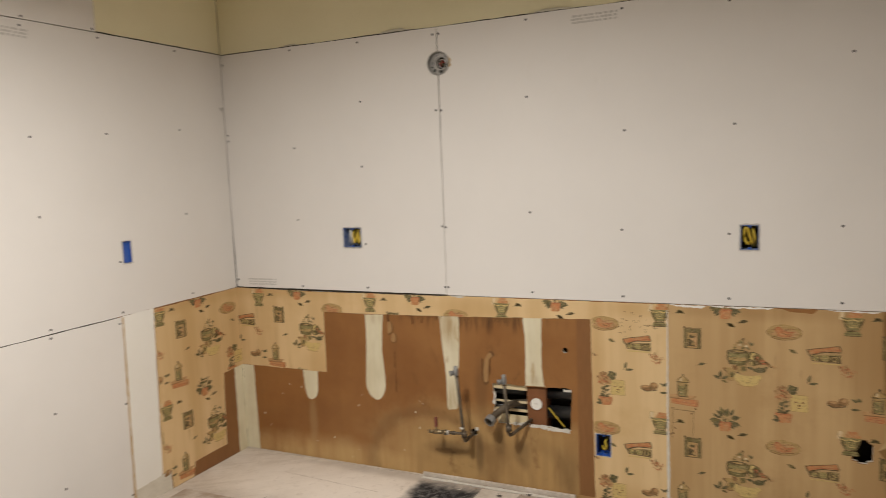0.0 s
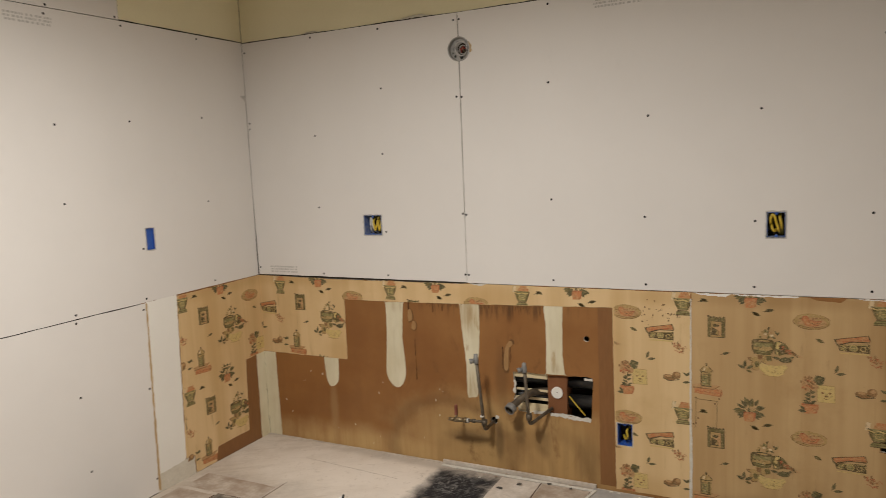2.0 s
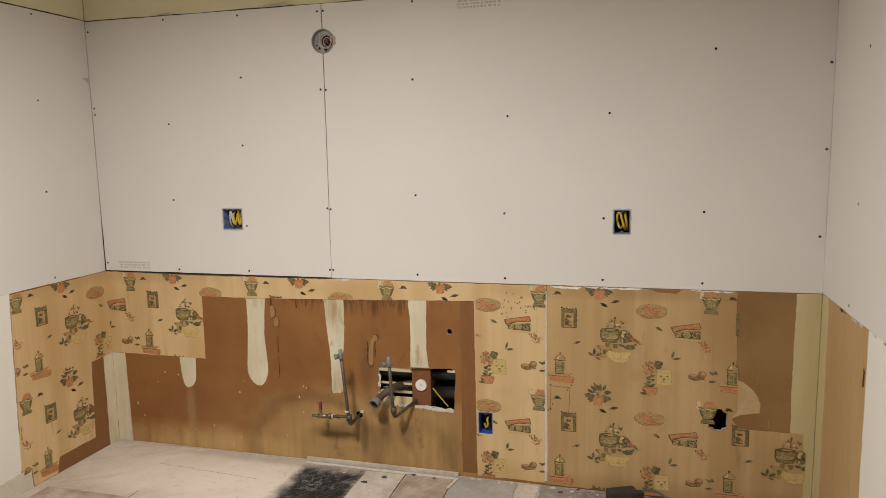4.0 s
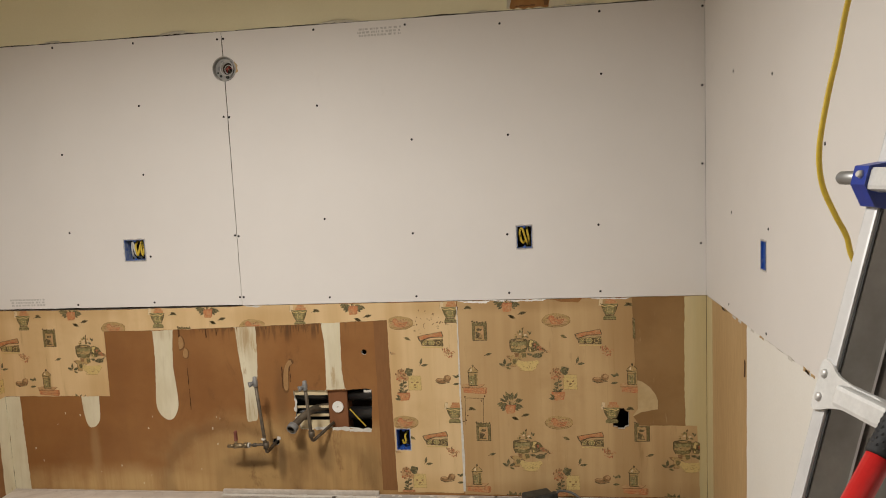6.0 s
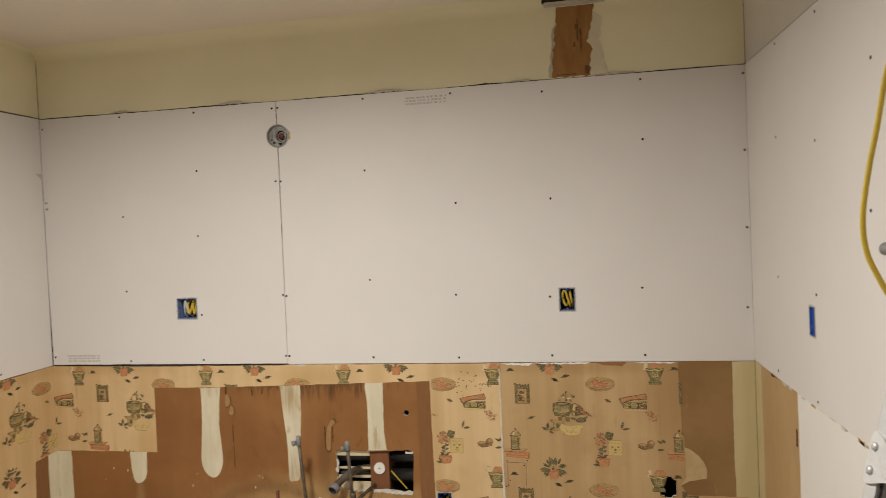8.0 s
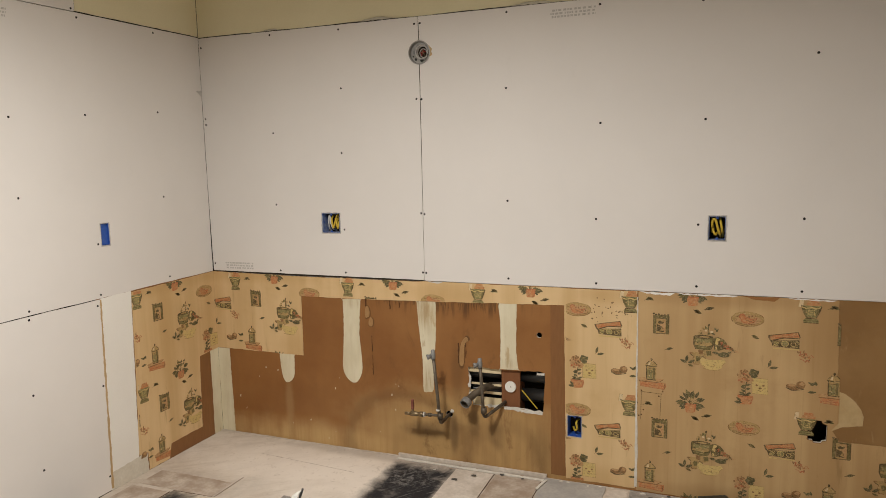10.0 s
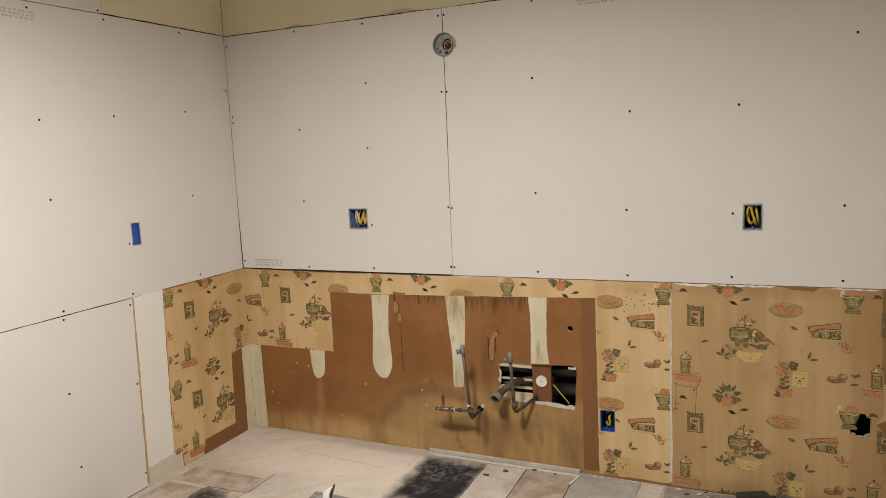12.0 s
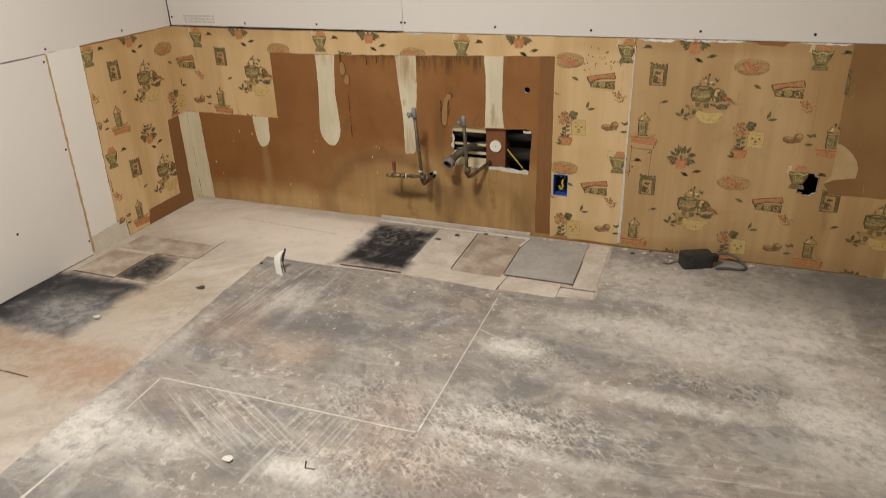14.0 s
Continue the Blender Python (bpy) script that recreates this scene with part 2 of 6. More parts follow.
    scuff = m.noise(30, 5, 0.7, (0.35, 3.0, 1), rot=(0, 0, 0.9), shift=(0.3, 4.4, 0), twist=0.2)
    scuffed = m.math("MULTIPLY", m.blob("xy", (1.27, -0.22), (0.16, 0.17), 0.5, warp, 1.2), m.span(scuff, 0.54, 0.66))
    col = m.mix(m.math("MULTIPLY", scuffed, 0.28), col, (0.42, 0.40, 0.375))
    col = m.mix(m.span(grit, 0.67, 0.78, 0.0, 0.35), col, (0.76, 0.71, 0.65))
    m.bump(m.math("ADD", grit, crust), 0.3, 0.002)
    return m.done(col)


def make_slab():
    """Grey worn sheet floor with glue ridges, scrape marks, dust and rust tints."""
    m = Nodes("worn_grey_floor", 0.8, spec=0.25)
    cloud, mid, warp = m.noise(1.9, 8, 0.7, twist=0.4), m.noise(6.0, 8, 0.72, twist=0.5), m.noise(9, 6, 0.7)
    grit, crust = m.noise(110, 4, 0.7), m.noise(30, 8, 0.78, twist=0.6)
    clump = m.noise(22, 8, 0.8, (1, 1.6, 1), twist=0.25)
    drag = m.noise(6, 8, 0.72, (0.4, 5.5, 1), rot=(0, 0, 0.12), twist=0.2)
    comb = m.noise(20, 4, 0.6, (0.22, 4.5, 1), rot=(0, 0, -0.5), twist=0.1)
    rake = m.noise(17, 4, 0.6, (4.5, 0.3, 1), rot=(0, 0, -0.1), twist=0.1)
    tint = m.noise(2.6, 6, 0.65, shift=(7.3, 2.1, 0))
    col = m.mix(m.span(cloud, 0.34, 0.66), (0.195, 0.18, 0.165), (0.332, 0.305, 0.272))
    col = m.mix(m.span(mid, 0.47, 0.68, 0.0, 0.7), col, (0.455, 0.42, 0.375))
    col = m.mix(m.span(mid, 0.3, 0.47, 0.65, 0.0), col, (0.16, 0.15, 0.142))
    col = m.mix(m.span(tint, 0.45, 0.68, 0.0, 0.45), col, (0.40, 0.31, 0.232))
    col = m.mix(m.span(tint, 0.28, 0.42, 0.4, 0.0), col, (0.235, 0.235, 0.238))
    col = m.mix(m.span(drag, 0.55, 0.68, 0.0, 0.38), col, (0.56, 0.52, 0.465))
    col = m.mix(m.span(drag, 0.34, 0.44, 0.35, 0.0), col, (0.17, 0.16, 0.15))
    # soft-edged patches, some grey-blue, some sandy, with a few worn to the pale backing
    for shift, scale, lo, hi, k, tone in (((3.3, 1.2, 0), 3.4, 0.52, 0.60, 0.5, (0.165, 0.162, 0.165)), ((9.1, 4.7, 0), 4.2, 0.54, 0.61, 0.5, (0.46, 0.40, 0.33)), ((6.2, 8.8, 0), 5.5, 0.56, 0.62, 0.5, (0.48, 0.455, 0.42)),
                                          ((1.9, 6.4, 0), 8.0, 0.56, 0.63, 0.45, (0.15, 0.14, 0.132))):
        worn = m.span(m.noise(scale, 6, 0.6, (1, 1.25, 1), shift=shift, twist=0.7), lo, hi)
        col = m.mix(m.math("MULTIPLY", worn, m.span(crust, 0.35, 0.6, k, 0.55 * k)), col, tone)
    patchy = m.span(cloud, 0.38, 0.58)
    col = m.mix(m.math("MULTIPLY", m.span(clump, 0.53, 0.62), m.math("MULTIPLY", patchy, 0.6)), col, (0.14, 0.128, 0.117))
    col = m.mix(m.math("MULTIPLY", m.span(crust, 0.55, 0.63), m.span(tint, 0.4, 0.58, 0.1, 0.75)), col, (0.66, 0.62, 0.565))
    wild = m.math("ADD", m.math("MULTIPLY", mid, 1.4), m.math("ADD", crust, warp))
    cell = m.crackle(52, wild, 0.06)
    broken = m.span(m.noise(11, 6, 0.7, (1, 2, 1), shift=(2.2, 8.1, 0), twist=0.4), 0.38, 0.54)
    for c, r, k in (((1.97, -1.36), (0.28, 0.13), 1.0), ((2.62, -0.93), (0.2, 0.06), 1.0), ((2.2, -1.28), (0.26, 0.08), 1.0), ((1.85, -1.6), (0.24, 0.12), 1.0), ((2.95, -1.0), (0.22, 0.12), 0.6), ((1.02, -0.92), (0.1, 0.05), 0.6), ((2.05, -0.93), (0.14, 0.09), 0.7), ((1.62, -1.3), (0.14, 0.12), 0.5)):
        area = m.math("MULTIPLY", m.math("MULTIPLY", m.blob("xy", c, r, 0.7, warp, 1.9), k), broken)
        col = m.mix(m.math("MULTIPLY", area, m.math("MULTIPLY", m.span(cell, 0.12, 0.3, 0.0, 0.9), m.span(clump, 0.38, 0.54, 0.35, 1.0))), col, (0.16, 0.147, 0.135))
        col = m.mix(m.math("MULTIPLY", area, m.math("MULTIPLY", m.span(cell, 0.04, 0.18, 0.8, 0.0), m.span(clump, 0.42, 0.58, 1.0, 0.15))), col, (0.62, 0.58, 0.525))
    # combed glue, two ways
    for c, r, mark in (((1.28, -1.53), (0.3, 0.12), comb), ((1.62, -1.54), (0.22, 0.15), rake), ((1.05, -0.72), (0.2, 0.13), rake), ((2.6, -1.35), (0.3, 0.12), drag), ((0.98, -0.95), (0.1, 0.2), rake)):
        area = m.blob("xy", c, r, 0.6, warp, 1.2)
        col = m.mix(m.math("MULTIPLY", area, m.span(mark, 0.52, 0.62, 0.0, 0.42)), col, (0.60, 0.56, 0.505))
        col = m.mix(m.math("MULTIPLY", area, m.span(mark, 0.37, 0.47, 0.45, 0.0)), col, (0.17, 0.155, 0.142))
    sweep = m.noise(9, 7, 0.74, (0.35, 4.0, 1), rot=(0, 0, -0.35), shift=(3.1, 5.2, 0), twist=0.35)
    col = m.mix(m.span(sweep, 0.56, 0.66, 0.0, 0.42), col, (0.47, 0.435, 0.39))
    col = m.mix(m.span(sweep, 0.34, 0.42, 0.4, 0.0), col, (0.19, 0.18, 0.172))
    # rust tints
    for c, r, k in (((1.3, -1.17), (0.13, 0.1), 0.45), ((1.75, -1.42), (0.09, 0.15), 0.4), ((1.95, -1.62), (0.14, 0.1), 0.4), ((1.05, -1.1), (0.06, 0.08), 0.35), ((0.97, -1.05), (0.13, 0.14), 0.4), ((0.98, -1.47), (0.12, 0.1), 0.3), ((2.75, -1.45), (0.3, 0.2), 0.2)):
        spot = m.math("MULTIPLY", m.blob("xy", c, r, 0.75, warp, 1.6), m.span(clump, 0.38, 0.6, 1.0, 0.3))
        col = m.mix(m.math("MULTIPLY", spot, k), col, (0.36, 0.225, 0.145))
    # dust and lime
    for c, r, k in (((1.99, -0.91), (0.09, 0.05), 0.8), ((2.5, -1.06), (0.28, 0.035), 0.55), ((2.9, -0.55), (0.07, 0.3), 0.5), ((2.4, -0.66), (0.4, 0.06), 0.55), ((0.9, -1.72), (0.16, 0.12), 0.75), ((0.88, -1.6), (0.05, 0.12), 0.4), ((0.85, -1.2), (0.03, 0.2), 0.25), ((1.15, -1.68), (0.14, 0.05), 0.5), ((2.85, -0.62), (0.3, 0.05), 0.45), ((2.55, -0.45), (0.35, 0.035), 0.4), ((3.0, -0.3), (0.05, 0.15), 0.4), ((1.15, -0.85), (0.03, 0.18), 0.45), ((2.75, -0.75), (0.28, 0.06), 0.5),
                    ((1.06, -0.85), (0.05, 0.12), 0.5), ((2.78, -0.56), (0.2, 0.05), 0.55), ((2.6, -0.4), (0.42, 0.22), 0.3), ((3.05, -0.32), (0.025, 0.2), 0.5), ((2.93, -0.98), (0.12, 0.06), 0.6), ((2.05, -1.30), (0.14, 0.03), 0.55), ((2.15, -1.40), (0.3, 0.025), 0.4), ((3.0, -1.05), (0.16, 0.2), 0.5), ((1.58, -1.66), (0.09, 0.04), 0.7), ((2.7, -0.35), (0.3, 0.18), 0.4), ((2.35, -0.25), (0.2, 0.12), 0.45), ((2.6, -0.75), (0.45, 0.12), 0.35)):
        white = m.math("MULTIPLY", m.blob("xy", c, r, 0.7, warp, 1.5), m.span(crust, 0.36, 0.56, 0.3, 1.0))
        col = m.mix(m.math("MULTIPLY", white, k), col, (0.72, 0.68, 0.62))
    # dark patches, two of them in the far right corner
    for c, r, k in (((1.33, -0.98), (0.16, 0.08), 0.6), ((1.1, -1.0), (0.06, 0.1), 0.5), ((3.12, -0.2), (0.2, 0.2), 0.5), ((1.2, -0.7), (0.2, 0.1), 0.3), ((2.75, -0.28), (0.3, 0.12), 0.3), ((1.42, -1.2), (0.06, 0.1), 0.4), ((2.0, -1.66), (0.2, 0.07), 0.5),
                    ((2.46, -0.97), (0.3, 0.03), 0.25), ((2.92, -0.67), (0.13, 0.02), 0.3), ((2.62, -0.92), (0.14, 0.04), 0.25), ((3.12, -0.08), (0.14, 0.14), 0.45)):
        col = m.mix(m.math("MULTIPLY", m.blob("xy", c, r, 0.75, warp, 1.4), k), col, (0.13, 0.125, 0.125))
    col = m.mix(m.span(grit, 0.68, 0.8, 0.0, 0.4), col, (0.66, 0.62, 0.57))
    m.bump(m.math("ADD", m.math("MULTIPLY", grit, 0.3), m.math("ADD", crust, m.math("MULTIPLY", clump, 0.6))), 0.4, 0.003)
    return m.done(col, m.span(cloud, 0.3, 0.7, 0.62, 0.9))


def make_ink(name, a, b, paper, fade=0.45):
    """Printed colour that has partly worn into the paper."""
    m = Nodes(name, 0.6, spec=0.35)
    wash, fleck = m.noise(38, 4, 0.65), m.noise(170, 3, 0.6)
    blot = m.noise(95, 4, 0.7)
    col = m.mix(m.span(wash, 0.32, 0.68), a, b)
    col = m.mix(m.span(blot, 0.5, 0.66, 0.0, 0.55), col, tuple(0.45 * c for c in a))
    col = m.mix(m.span(fleck, 0.5, 0.7, 0.0, fade), col, paper)
    return m.done(col)


def make_brushed(name, a, b, rough=0.35, metal=1.0):
    m = Nodes(name, rough, metal, 0.5)
    grain, smear = m.noise(60, 4, 0.6, (1, 1, 0.03)), m.noise(7, 5, 0.6)
    col = m.mix(m.span(smear, 0.3, 0.7), a, b)
    m.bump(grain, 0.08, 0.0005)
    return m.done(col, m.math("ADD", m.span(smear, 0.3, 0.7, rough - 0.06, rough + 0.12), m.math("MULTIPLY", grain, 0.08)))


PAPER = (0.62, 0.455, 0.245)
DRYWALL = make_drywall()
GYPSUM = surface("gypsum_core", (0.74, 0.71, 0.65), (0.6, 0.55, 0.46), 30, 0.95)
CREAM = surface("old_cream_paint", (0.82, 0.745, 0.49), (0.86, 0.785, 0.53), 1.6, 0.6, fine=120, bump=0.05, grain=0.08)
PALE_PAINT = surface("old_pale_paint", (0.66, 0.61, 0.525), (0.70, 0.65, 0.56), 1.6, 0.65, fine=120, bump=0.05, grain=0.08)
CEILING = surface("ceiling_paint", (0.80, 0.715, 0.585), (0.84, 0.75, 0.615), 1.2, 0.85, fine=60, bump=0.08, grain=0.1)
WALLPAPER = make_wallpaper("wallpaper_light", (0.735, 0.535, 0.292), (0.65, 0.457, 0.235), (0.51, 0.32, 0.132),
                           (((0.2, 0.875), (0.45, 0.035), 0.7), ((1.35, 0.83), (0.22, 0.05), 0.6), ((0.02, 0.65), (0.05, 0.25), 0.5), ((2.1, 0.86), (0.12, 0.03), 0.6), ((1.925, 0.55), (0.03, 0.3), 0.5), ((0.5, 0.5), (0.08, 0.06), 0.45), ((2.05, 0.03), (0.16, 0.05), 0.5)))
WALLPAPER_DARK = make_wallpaper("wallpaper_stained", (0.58, 0.397, 0.198), (0.495, 0.324, 0.150), (0.36, 0.21, 0.082),
                                (((2.36, 0.6), (0.13, 0.35), 0.45), ((2.9, 0.76), (0.12, 0.13), 0.55), ((2.26, 0.2), (0.06, 0.22), 0.45), ((2.6, 0.87), (0.4, 0.03), 0.6), ((2.7, 0.02), (0.5, 0.04), 0.55), ((3.1, 0.15), (0.1, 0.15), 0.35)))
KRAFT = make_kraft()
KRAFT_CLEAN = surface("stripped_board_clean", (0.235, 0.105, 0.036), (0.275, 0.13, 0.046), 4, 0.55, stretch=(1, 1, 0.15), spec=0.4)
KRAFT_TAN = surface("stripped_board_tan", (0.50, 0.33, 0.155), (0.57, 0.395, 0.20), 4, 0.6, stretch=(1, 1, 0.12))
# dark tone for the unseen closing walls, chosen to cut bounced light
UNSEENWALL = surface("dark_unseen_wall", (0.17, 0.135, 0.095), (0.2, 0.16, 0.115), 2, 0.7, fine=120, bump=0.05, grain=0.1)


def make_compound():
    """Thin pale compound over brown board: brushed, stained by glue runs, worn through in places."""
    m = Nodes("joint_compound", 0.8, spec=0.25)
    cloud, brush = m.noise(11, 5, 0.6, (1, 1, 0.3)), m.noise(45, 5, 0.65, (1, 1, 0.07))
    thin = m.noise(16, 6, 0.7, (1, 1, 0.25), shift=(2.2, 0, 5.1), twist=0.4)
    col = m.mix(m.span(cloud, 0.3, 0.7), (0.73, 0.67, 0.50), (0.63, 0.56, 0.39))
    col = m.mix(m.span(brush, 0.52, 0.68, 0.0, 0.24), col, (0.52, 0.43, 0.27))
    col = m.mix(m.span(thin, 0.6, 0.7, 0.0, 0.6), col, (0.40, 0.25, 0.10))
    for c, r, k in (((1.24, 0.74), (0.05, 0.07), 0.7), ((1.24, 0.40), (0.04, 0.06), 0.6), ((0.845, 0.76), (0.05, 0.025), 0.3), ((1.64, 0.52), (0.05, 0.02), 0.35)):
        col = m.mix(m.math("MULTIPLY", m.blob("xz", c, r, 0.8, thin, 1.6), m.span(brush, 0.42, 0.6, 0.2 * k, k)), col, (0.36, 0.22, 0.09))
    m.bump(brush, 0.25, 0.0012)
    return m.done(col)


TAPE = make_compound()
TAPE_YELLOW = surface("yellowed_compound", (0.66, 0.565, 0.33), (0.585, 0.48, 0.255), 7, 0.75, fine=60, stretch=(1, 1, 0.12), grain=0.2)
PASTE = surface("dried_paste", (0.50, 0.36, 0.18), (0.58, 0.435, 0.235), 12, 0.7, fine=60, grain=0.2)
PRIMER = surface("white_primer", (0.85, 0.83, 0.775), (0.82, 0.795, 0.735), 2.5, 0.7, fine=120, grain=0.08, bump=0.04)
BASECOAT = surface("yellowed_primer", (0.70, 0.655, 0.56), (0.62, 0.565, 0.465), 14, 0.75, fine=90)
SMEAR = surface("grey_filler", (0.60, 0.56, 0.46), (0.52, 0.48, 0.38), 18, 0.8)
SMEAR_PALE = surface("cream_filler", (0.69, 0.63, 0.465), (0.74, 0.68, 0.50), 12, 0.8, grain=0.1)
RUSTY = surface("bare_brown_patch", (0.42, 0.22, 0.075), (0.30, 0.135, 0.04), 16, 0.7, stretch=(1, 1, 0.3))
BLISTER = surface("paper_blister", (0.36, 0.20, 0.08), (0.44, 0.26, 0.11), 20, 0.5)
DRIP_AND_SHADE = surface("glue_drip_and_shade", (0.15, 0.072, 0.026), (0.22, 0.108, 0.04), 30, 0.6)
CHAR = surface("dark_stain", (0.07, 0.03, 0.012), (0.12, 0.05, 0.02), 30, 0.8)
# near-black: puts the shade inside gaps, boxes and pipe mouths into the colour
VOID = surface("dark_cavity", (0.03, 0.024, 0.018), (0.05, 0.04, 0.03), 10, 0.95)
STUDWOOD = surface("stud_wood", (0.21, 0.085, 0.035), (0.30, 0.13, 0.055), 12, 0.75, stretch=(1, 1, 0.08), fine=60)
WHITEPAINT = surface("white_trim_paint", (0.82, 0.825, 0.80), (0.79, 0.79, 0.76), 3, 0.5, fine=60)
LATH = surface("pale_lath_wood", (0.74, 0.62, 0.40), (0.64, 0.52, 0.32), 20, 0.8, stretch=(0.1, 1, 1))
RAWWOOD = surface("raw_edge_wood", (0.58, 0.42, 0.22), (0.46, 0.31, 0.15), 20, 0.8, stretch=(1, 1, 0.12))
UNDERLAY = make_underlay()
SLAB = make_slab()
TILE_GREY = surface("grey_tile", (0.36, 0.345, 0.325), (0.46, 0.435, 0.405), 9, 0.8, fine=70)
TILE_BROWN = surface("brown_tile", (0.34, 0.26, 0.195), (0.57, 0.495, 0.42), 9, 0.85, fine=70)


def make_sooty_tile():
    """A pale tile back that is black with old bitumen on one side."""
    m = Nodes("sooty_tile", 0.8, spec=0.25)
    warp, crust = m.noise(11, 6, 0.7, twist=0.4), m.noise(34, 7, 0.75, twist=0.5)
    col = m.mix(m.span(warp, 0.35, 0.65), (0.40, 0.335, 0.255), (0.55, 0.475, 0.385))
    soot = m.blob("xy", (0.335, -0.80), (0.11, 0.12), 0.5, warp, 1.4)
    col = m.mix(m.math("MULTIPLY", soot, m.span(crust, 0.45, 0.7, 1.0, 0.7)), col, (0.035, 0.033, 0.034))
    m.bump(crust, 0.3, 0.002)
    return m.done(col)


TILE_DARK = make_sooty_tile()
CHIP = surface("dark_chip", (0.06, 0.056, 0.052), (0.13, 0.118, 0.105), 30, 0.8)
TILE_PALE = surface("pale_tile_backing", (0.50, 0.43, 0.36), (0.70, 0.635, 0.565), 7, 0.9, fine=60)
CHALK = surface("chalky_seam", (0.66, 0.615, 0.555), (0.50, 0.46, 0.41), 40, 0.95)
BLACKSCREW = surface("black_screw", (0.006, 0.006, 0.006), (0.014, 0.012, 0.011), 60, 0.5)
STAMP = surface("grey_stamp_ink", (0.53, 0.505, 0.475), (0.60, 0.575, 0.54), 80, 0.85)


def make_dusty_blue(name, amount, lo):
    m = Nodes(name, 0.5, spec=0.5)
    dust, fine = m.noise(55, 5, 0.7), m.noise(160, 3, 0.6)
    col = m.mix(m.span(fine, 0.3, 0.7), (0.016, 0.068, 0.33), (0.03, 0.11, 0.44))
    return m.done(m.mix(m.span(dust, lo, 0.66, 0.0, amount), col, (0.36, 0.40, 0.46)), m.span(dust, 0.5, 0.66, 0.42, 0.9))


BLUEBOX = make_dusty_blue("blue_plastic", 0.35, 0.54)
DUSTBOX = make_dusty_blue("dusty_blue_plastic", 0.85, 0.3)
WIRE_YELLOW = surface("yellow_cable_sheath", (0.66, 0.47, 0.045), (0.58, 0.40, 0.035), 20, 0.45, spec=0.5)
WIRE_WHITE = surface("white_cable_sheath", (0.62, 0.62, 0.60), (0.5, 0.5, 0.48), 20, 0.5)
WIRE_RED = surface("red_wire", (0.42, 0.08, 0.06), (0.32, 0.05, 0.04), 20, 0.45)
GALV = make_brushed("galvanised_steel", (0.66, 0.65, 0.63), (0.48, 0.47, 0.45), 0.4, 0.6)
PIPE = surface("weathered_pipe", (0.085, 0.066, 0.046), (0.165, 0.132, 0.095), 35, 0.5, 0.4, 0.5, fine=140)
SPOUT = surface("grey_drain_pipe", (0.20, 0.20, 0.198), (0.29, 0.285, 0.275), 30, 0.5, 0.2, 0.5)
BRASS = surface("tarnished_brass", (0.20, 0.15, 0.085), (0.36, 0.28, 0.165), 60, 0.4, 0.7, 0.5)
REDPAINT = surface("faded_red_handle", (0.19, 0.06, 0.042), (0.27, 0.10, 0.07), 50, 0.5)
BLACKPIPE = surface("black_waste_pipe", (0.012, 0.012, 0.012), (0.03, 0.028, 0.026), 12, 0.3, spec=0.5)
BLACKPLASTIC = surface("black_plastic", (0.02, 0.021, 0.02), (0.04, 0.042, 0.04), 30, 0.5, spec=0.5)
DUSTYRUBBER = surface("dusty_cord", (0.10, 0.095, 0.085), (0.16, 0.15, 0.135), 40, 0.7)
PAPERSCRAP = surface("paper_scrap", (0.72, 0.69, 0.63), (0.6, 0.57, 0.5), 30, 0.9)
ALU = make_brushed("ladder_aluminium", (0.66, 0.66, 0.655), (0.52, 0.52, 0.515), 0.5, 0.55)
ALU_DULL = make_brushed("ladder_rail_web", (0.36, 0.345, 0.32), (0.25, 0.238, 0.22), 0.45, 0.55)
RUNGPAINT = surface("rung_metal", (0.70, 0.70, 0.685), (0.62, 0.62, 0.60), 20, 0.4, 0.3, 0.5, fine=140)
BOXSTEEL = make_brushed("junction_box_steel", (0.52, 0.51, 0.485), (0.33, 0.32, 0.30), 0.38, 0.55)
STEELPLATE = make_brushed("hinge_plate", (0.36, 0.36, 0.355), (0.25, 0.25, 0.245), 0.42, 0.8)
BLUECAP = surface("blue_lock", (0.012, 0.034, 0.25), (0.016, 0.045, 0.33), 20, 0.35, spec=0.5)
BLACKGRIP = surface("rubber_grip", (0.017, 0.017, 0.018), (0.03, 0.03, 0.031), 30, 0.65)
REDSHAFT = surface("red_shaft", (0.60, 0.022, 0.02), (0.52, 0.018, 0.017), 20, 0.35, spec=0.5)
LABELWHITE = surface("label_white", (0.72, 0.72, 0.7), (0.66, 0.66, 0.64), 40, 0.5)
LABELRED = surface("label_red", (0.5, 0.05, 0.03), (0.45, 0.04, 0.025), 40, 0.5)
INK = {
    "olive": make_ink("ink_olive", (0.13, 0.10, 0.035), (0.21, 0.165, 0.065), PAPER),
    "dark": make_ink("ink_dark", (0.082, 0.056, 0.024), (0.15, 0.105, 0.046), PAPER, 0.42),
    "green": make_ink("ink_green", (0.20, 0.175, 0.065), (0.33, 0.275, 0.115), PAPER),
    "deep": make_ink("ink_deep_green", (0.09, 0.078, 0.036), (0.16, 0.135, 0.06), PAPER, 0.42),
    "orange": make_ink("ink_terracotta", (0.53, 0.20, 0.075), (0.50, 0.265, 0.115), PAPER, 0.45),
    "red": make_ink("ink_red", (0.47, 0.13, 0.055), (0.40, 0.17, 0.075), PAPER, 0.45),
    "yellow": make_ink("ink_yellow", (0.64, 0.48, 0.18), (0.59, 0.43, 0.175), PAPER, 0.4),
    "tan": make_ink("ink_tan", (0.38, 0.25, 0.095), (0.48, 0.32, 0.13), PAPER, 0.5),
    "brown": make_ink("ink_brown", (0.22, 0.115, 0.045), (0.31, 0.17, 0.07), PAPER, 0.4),
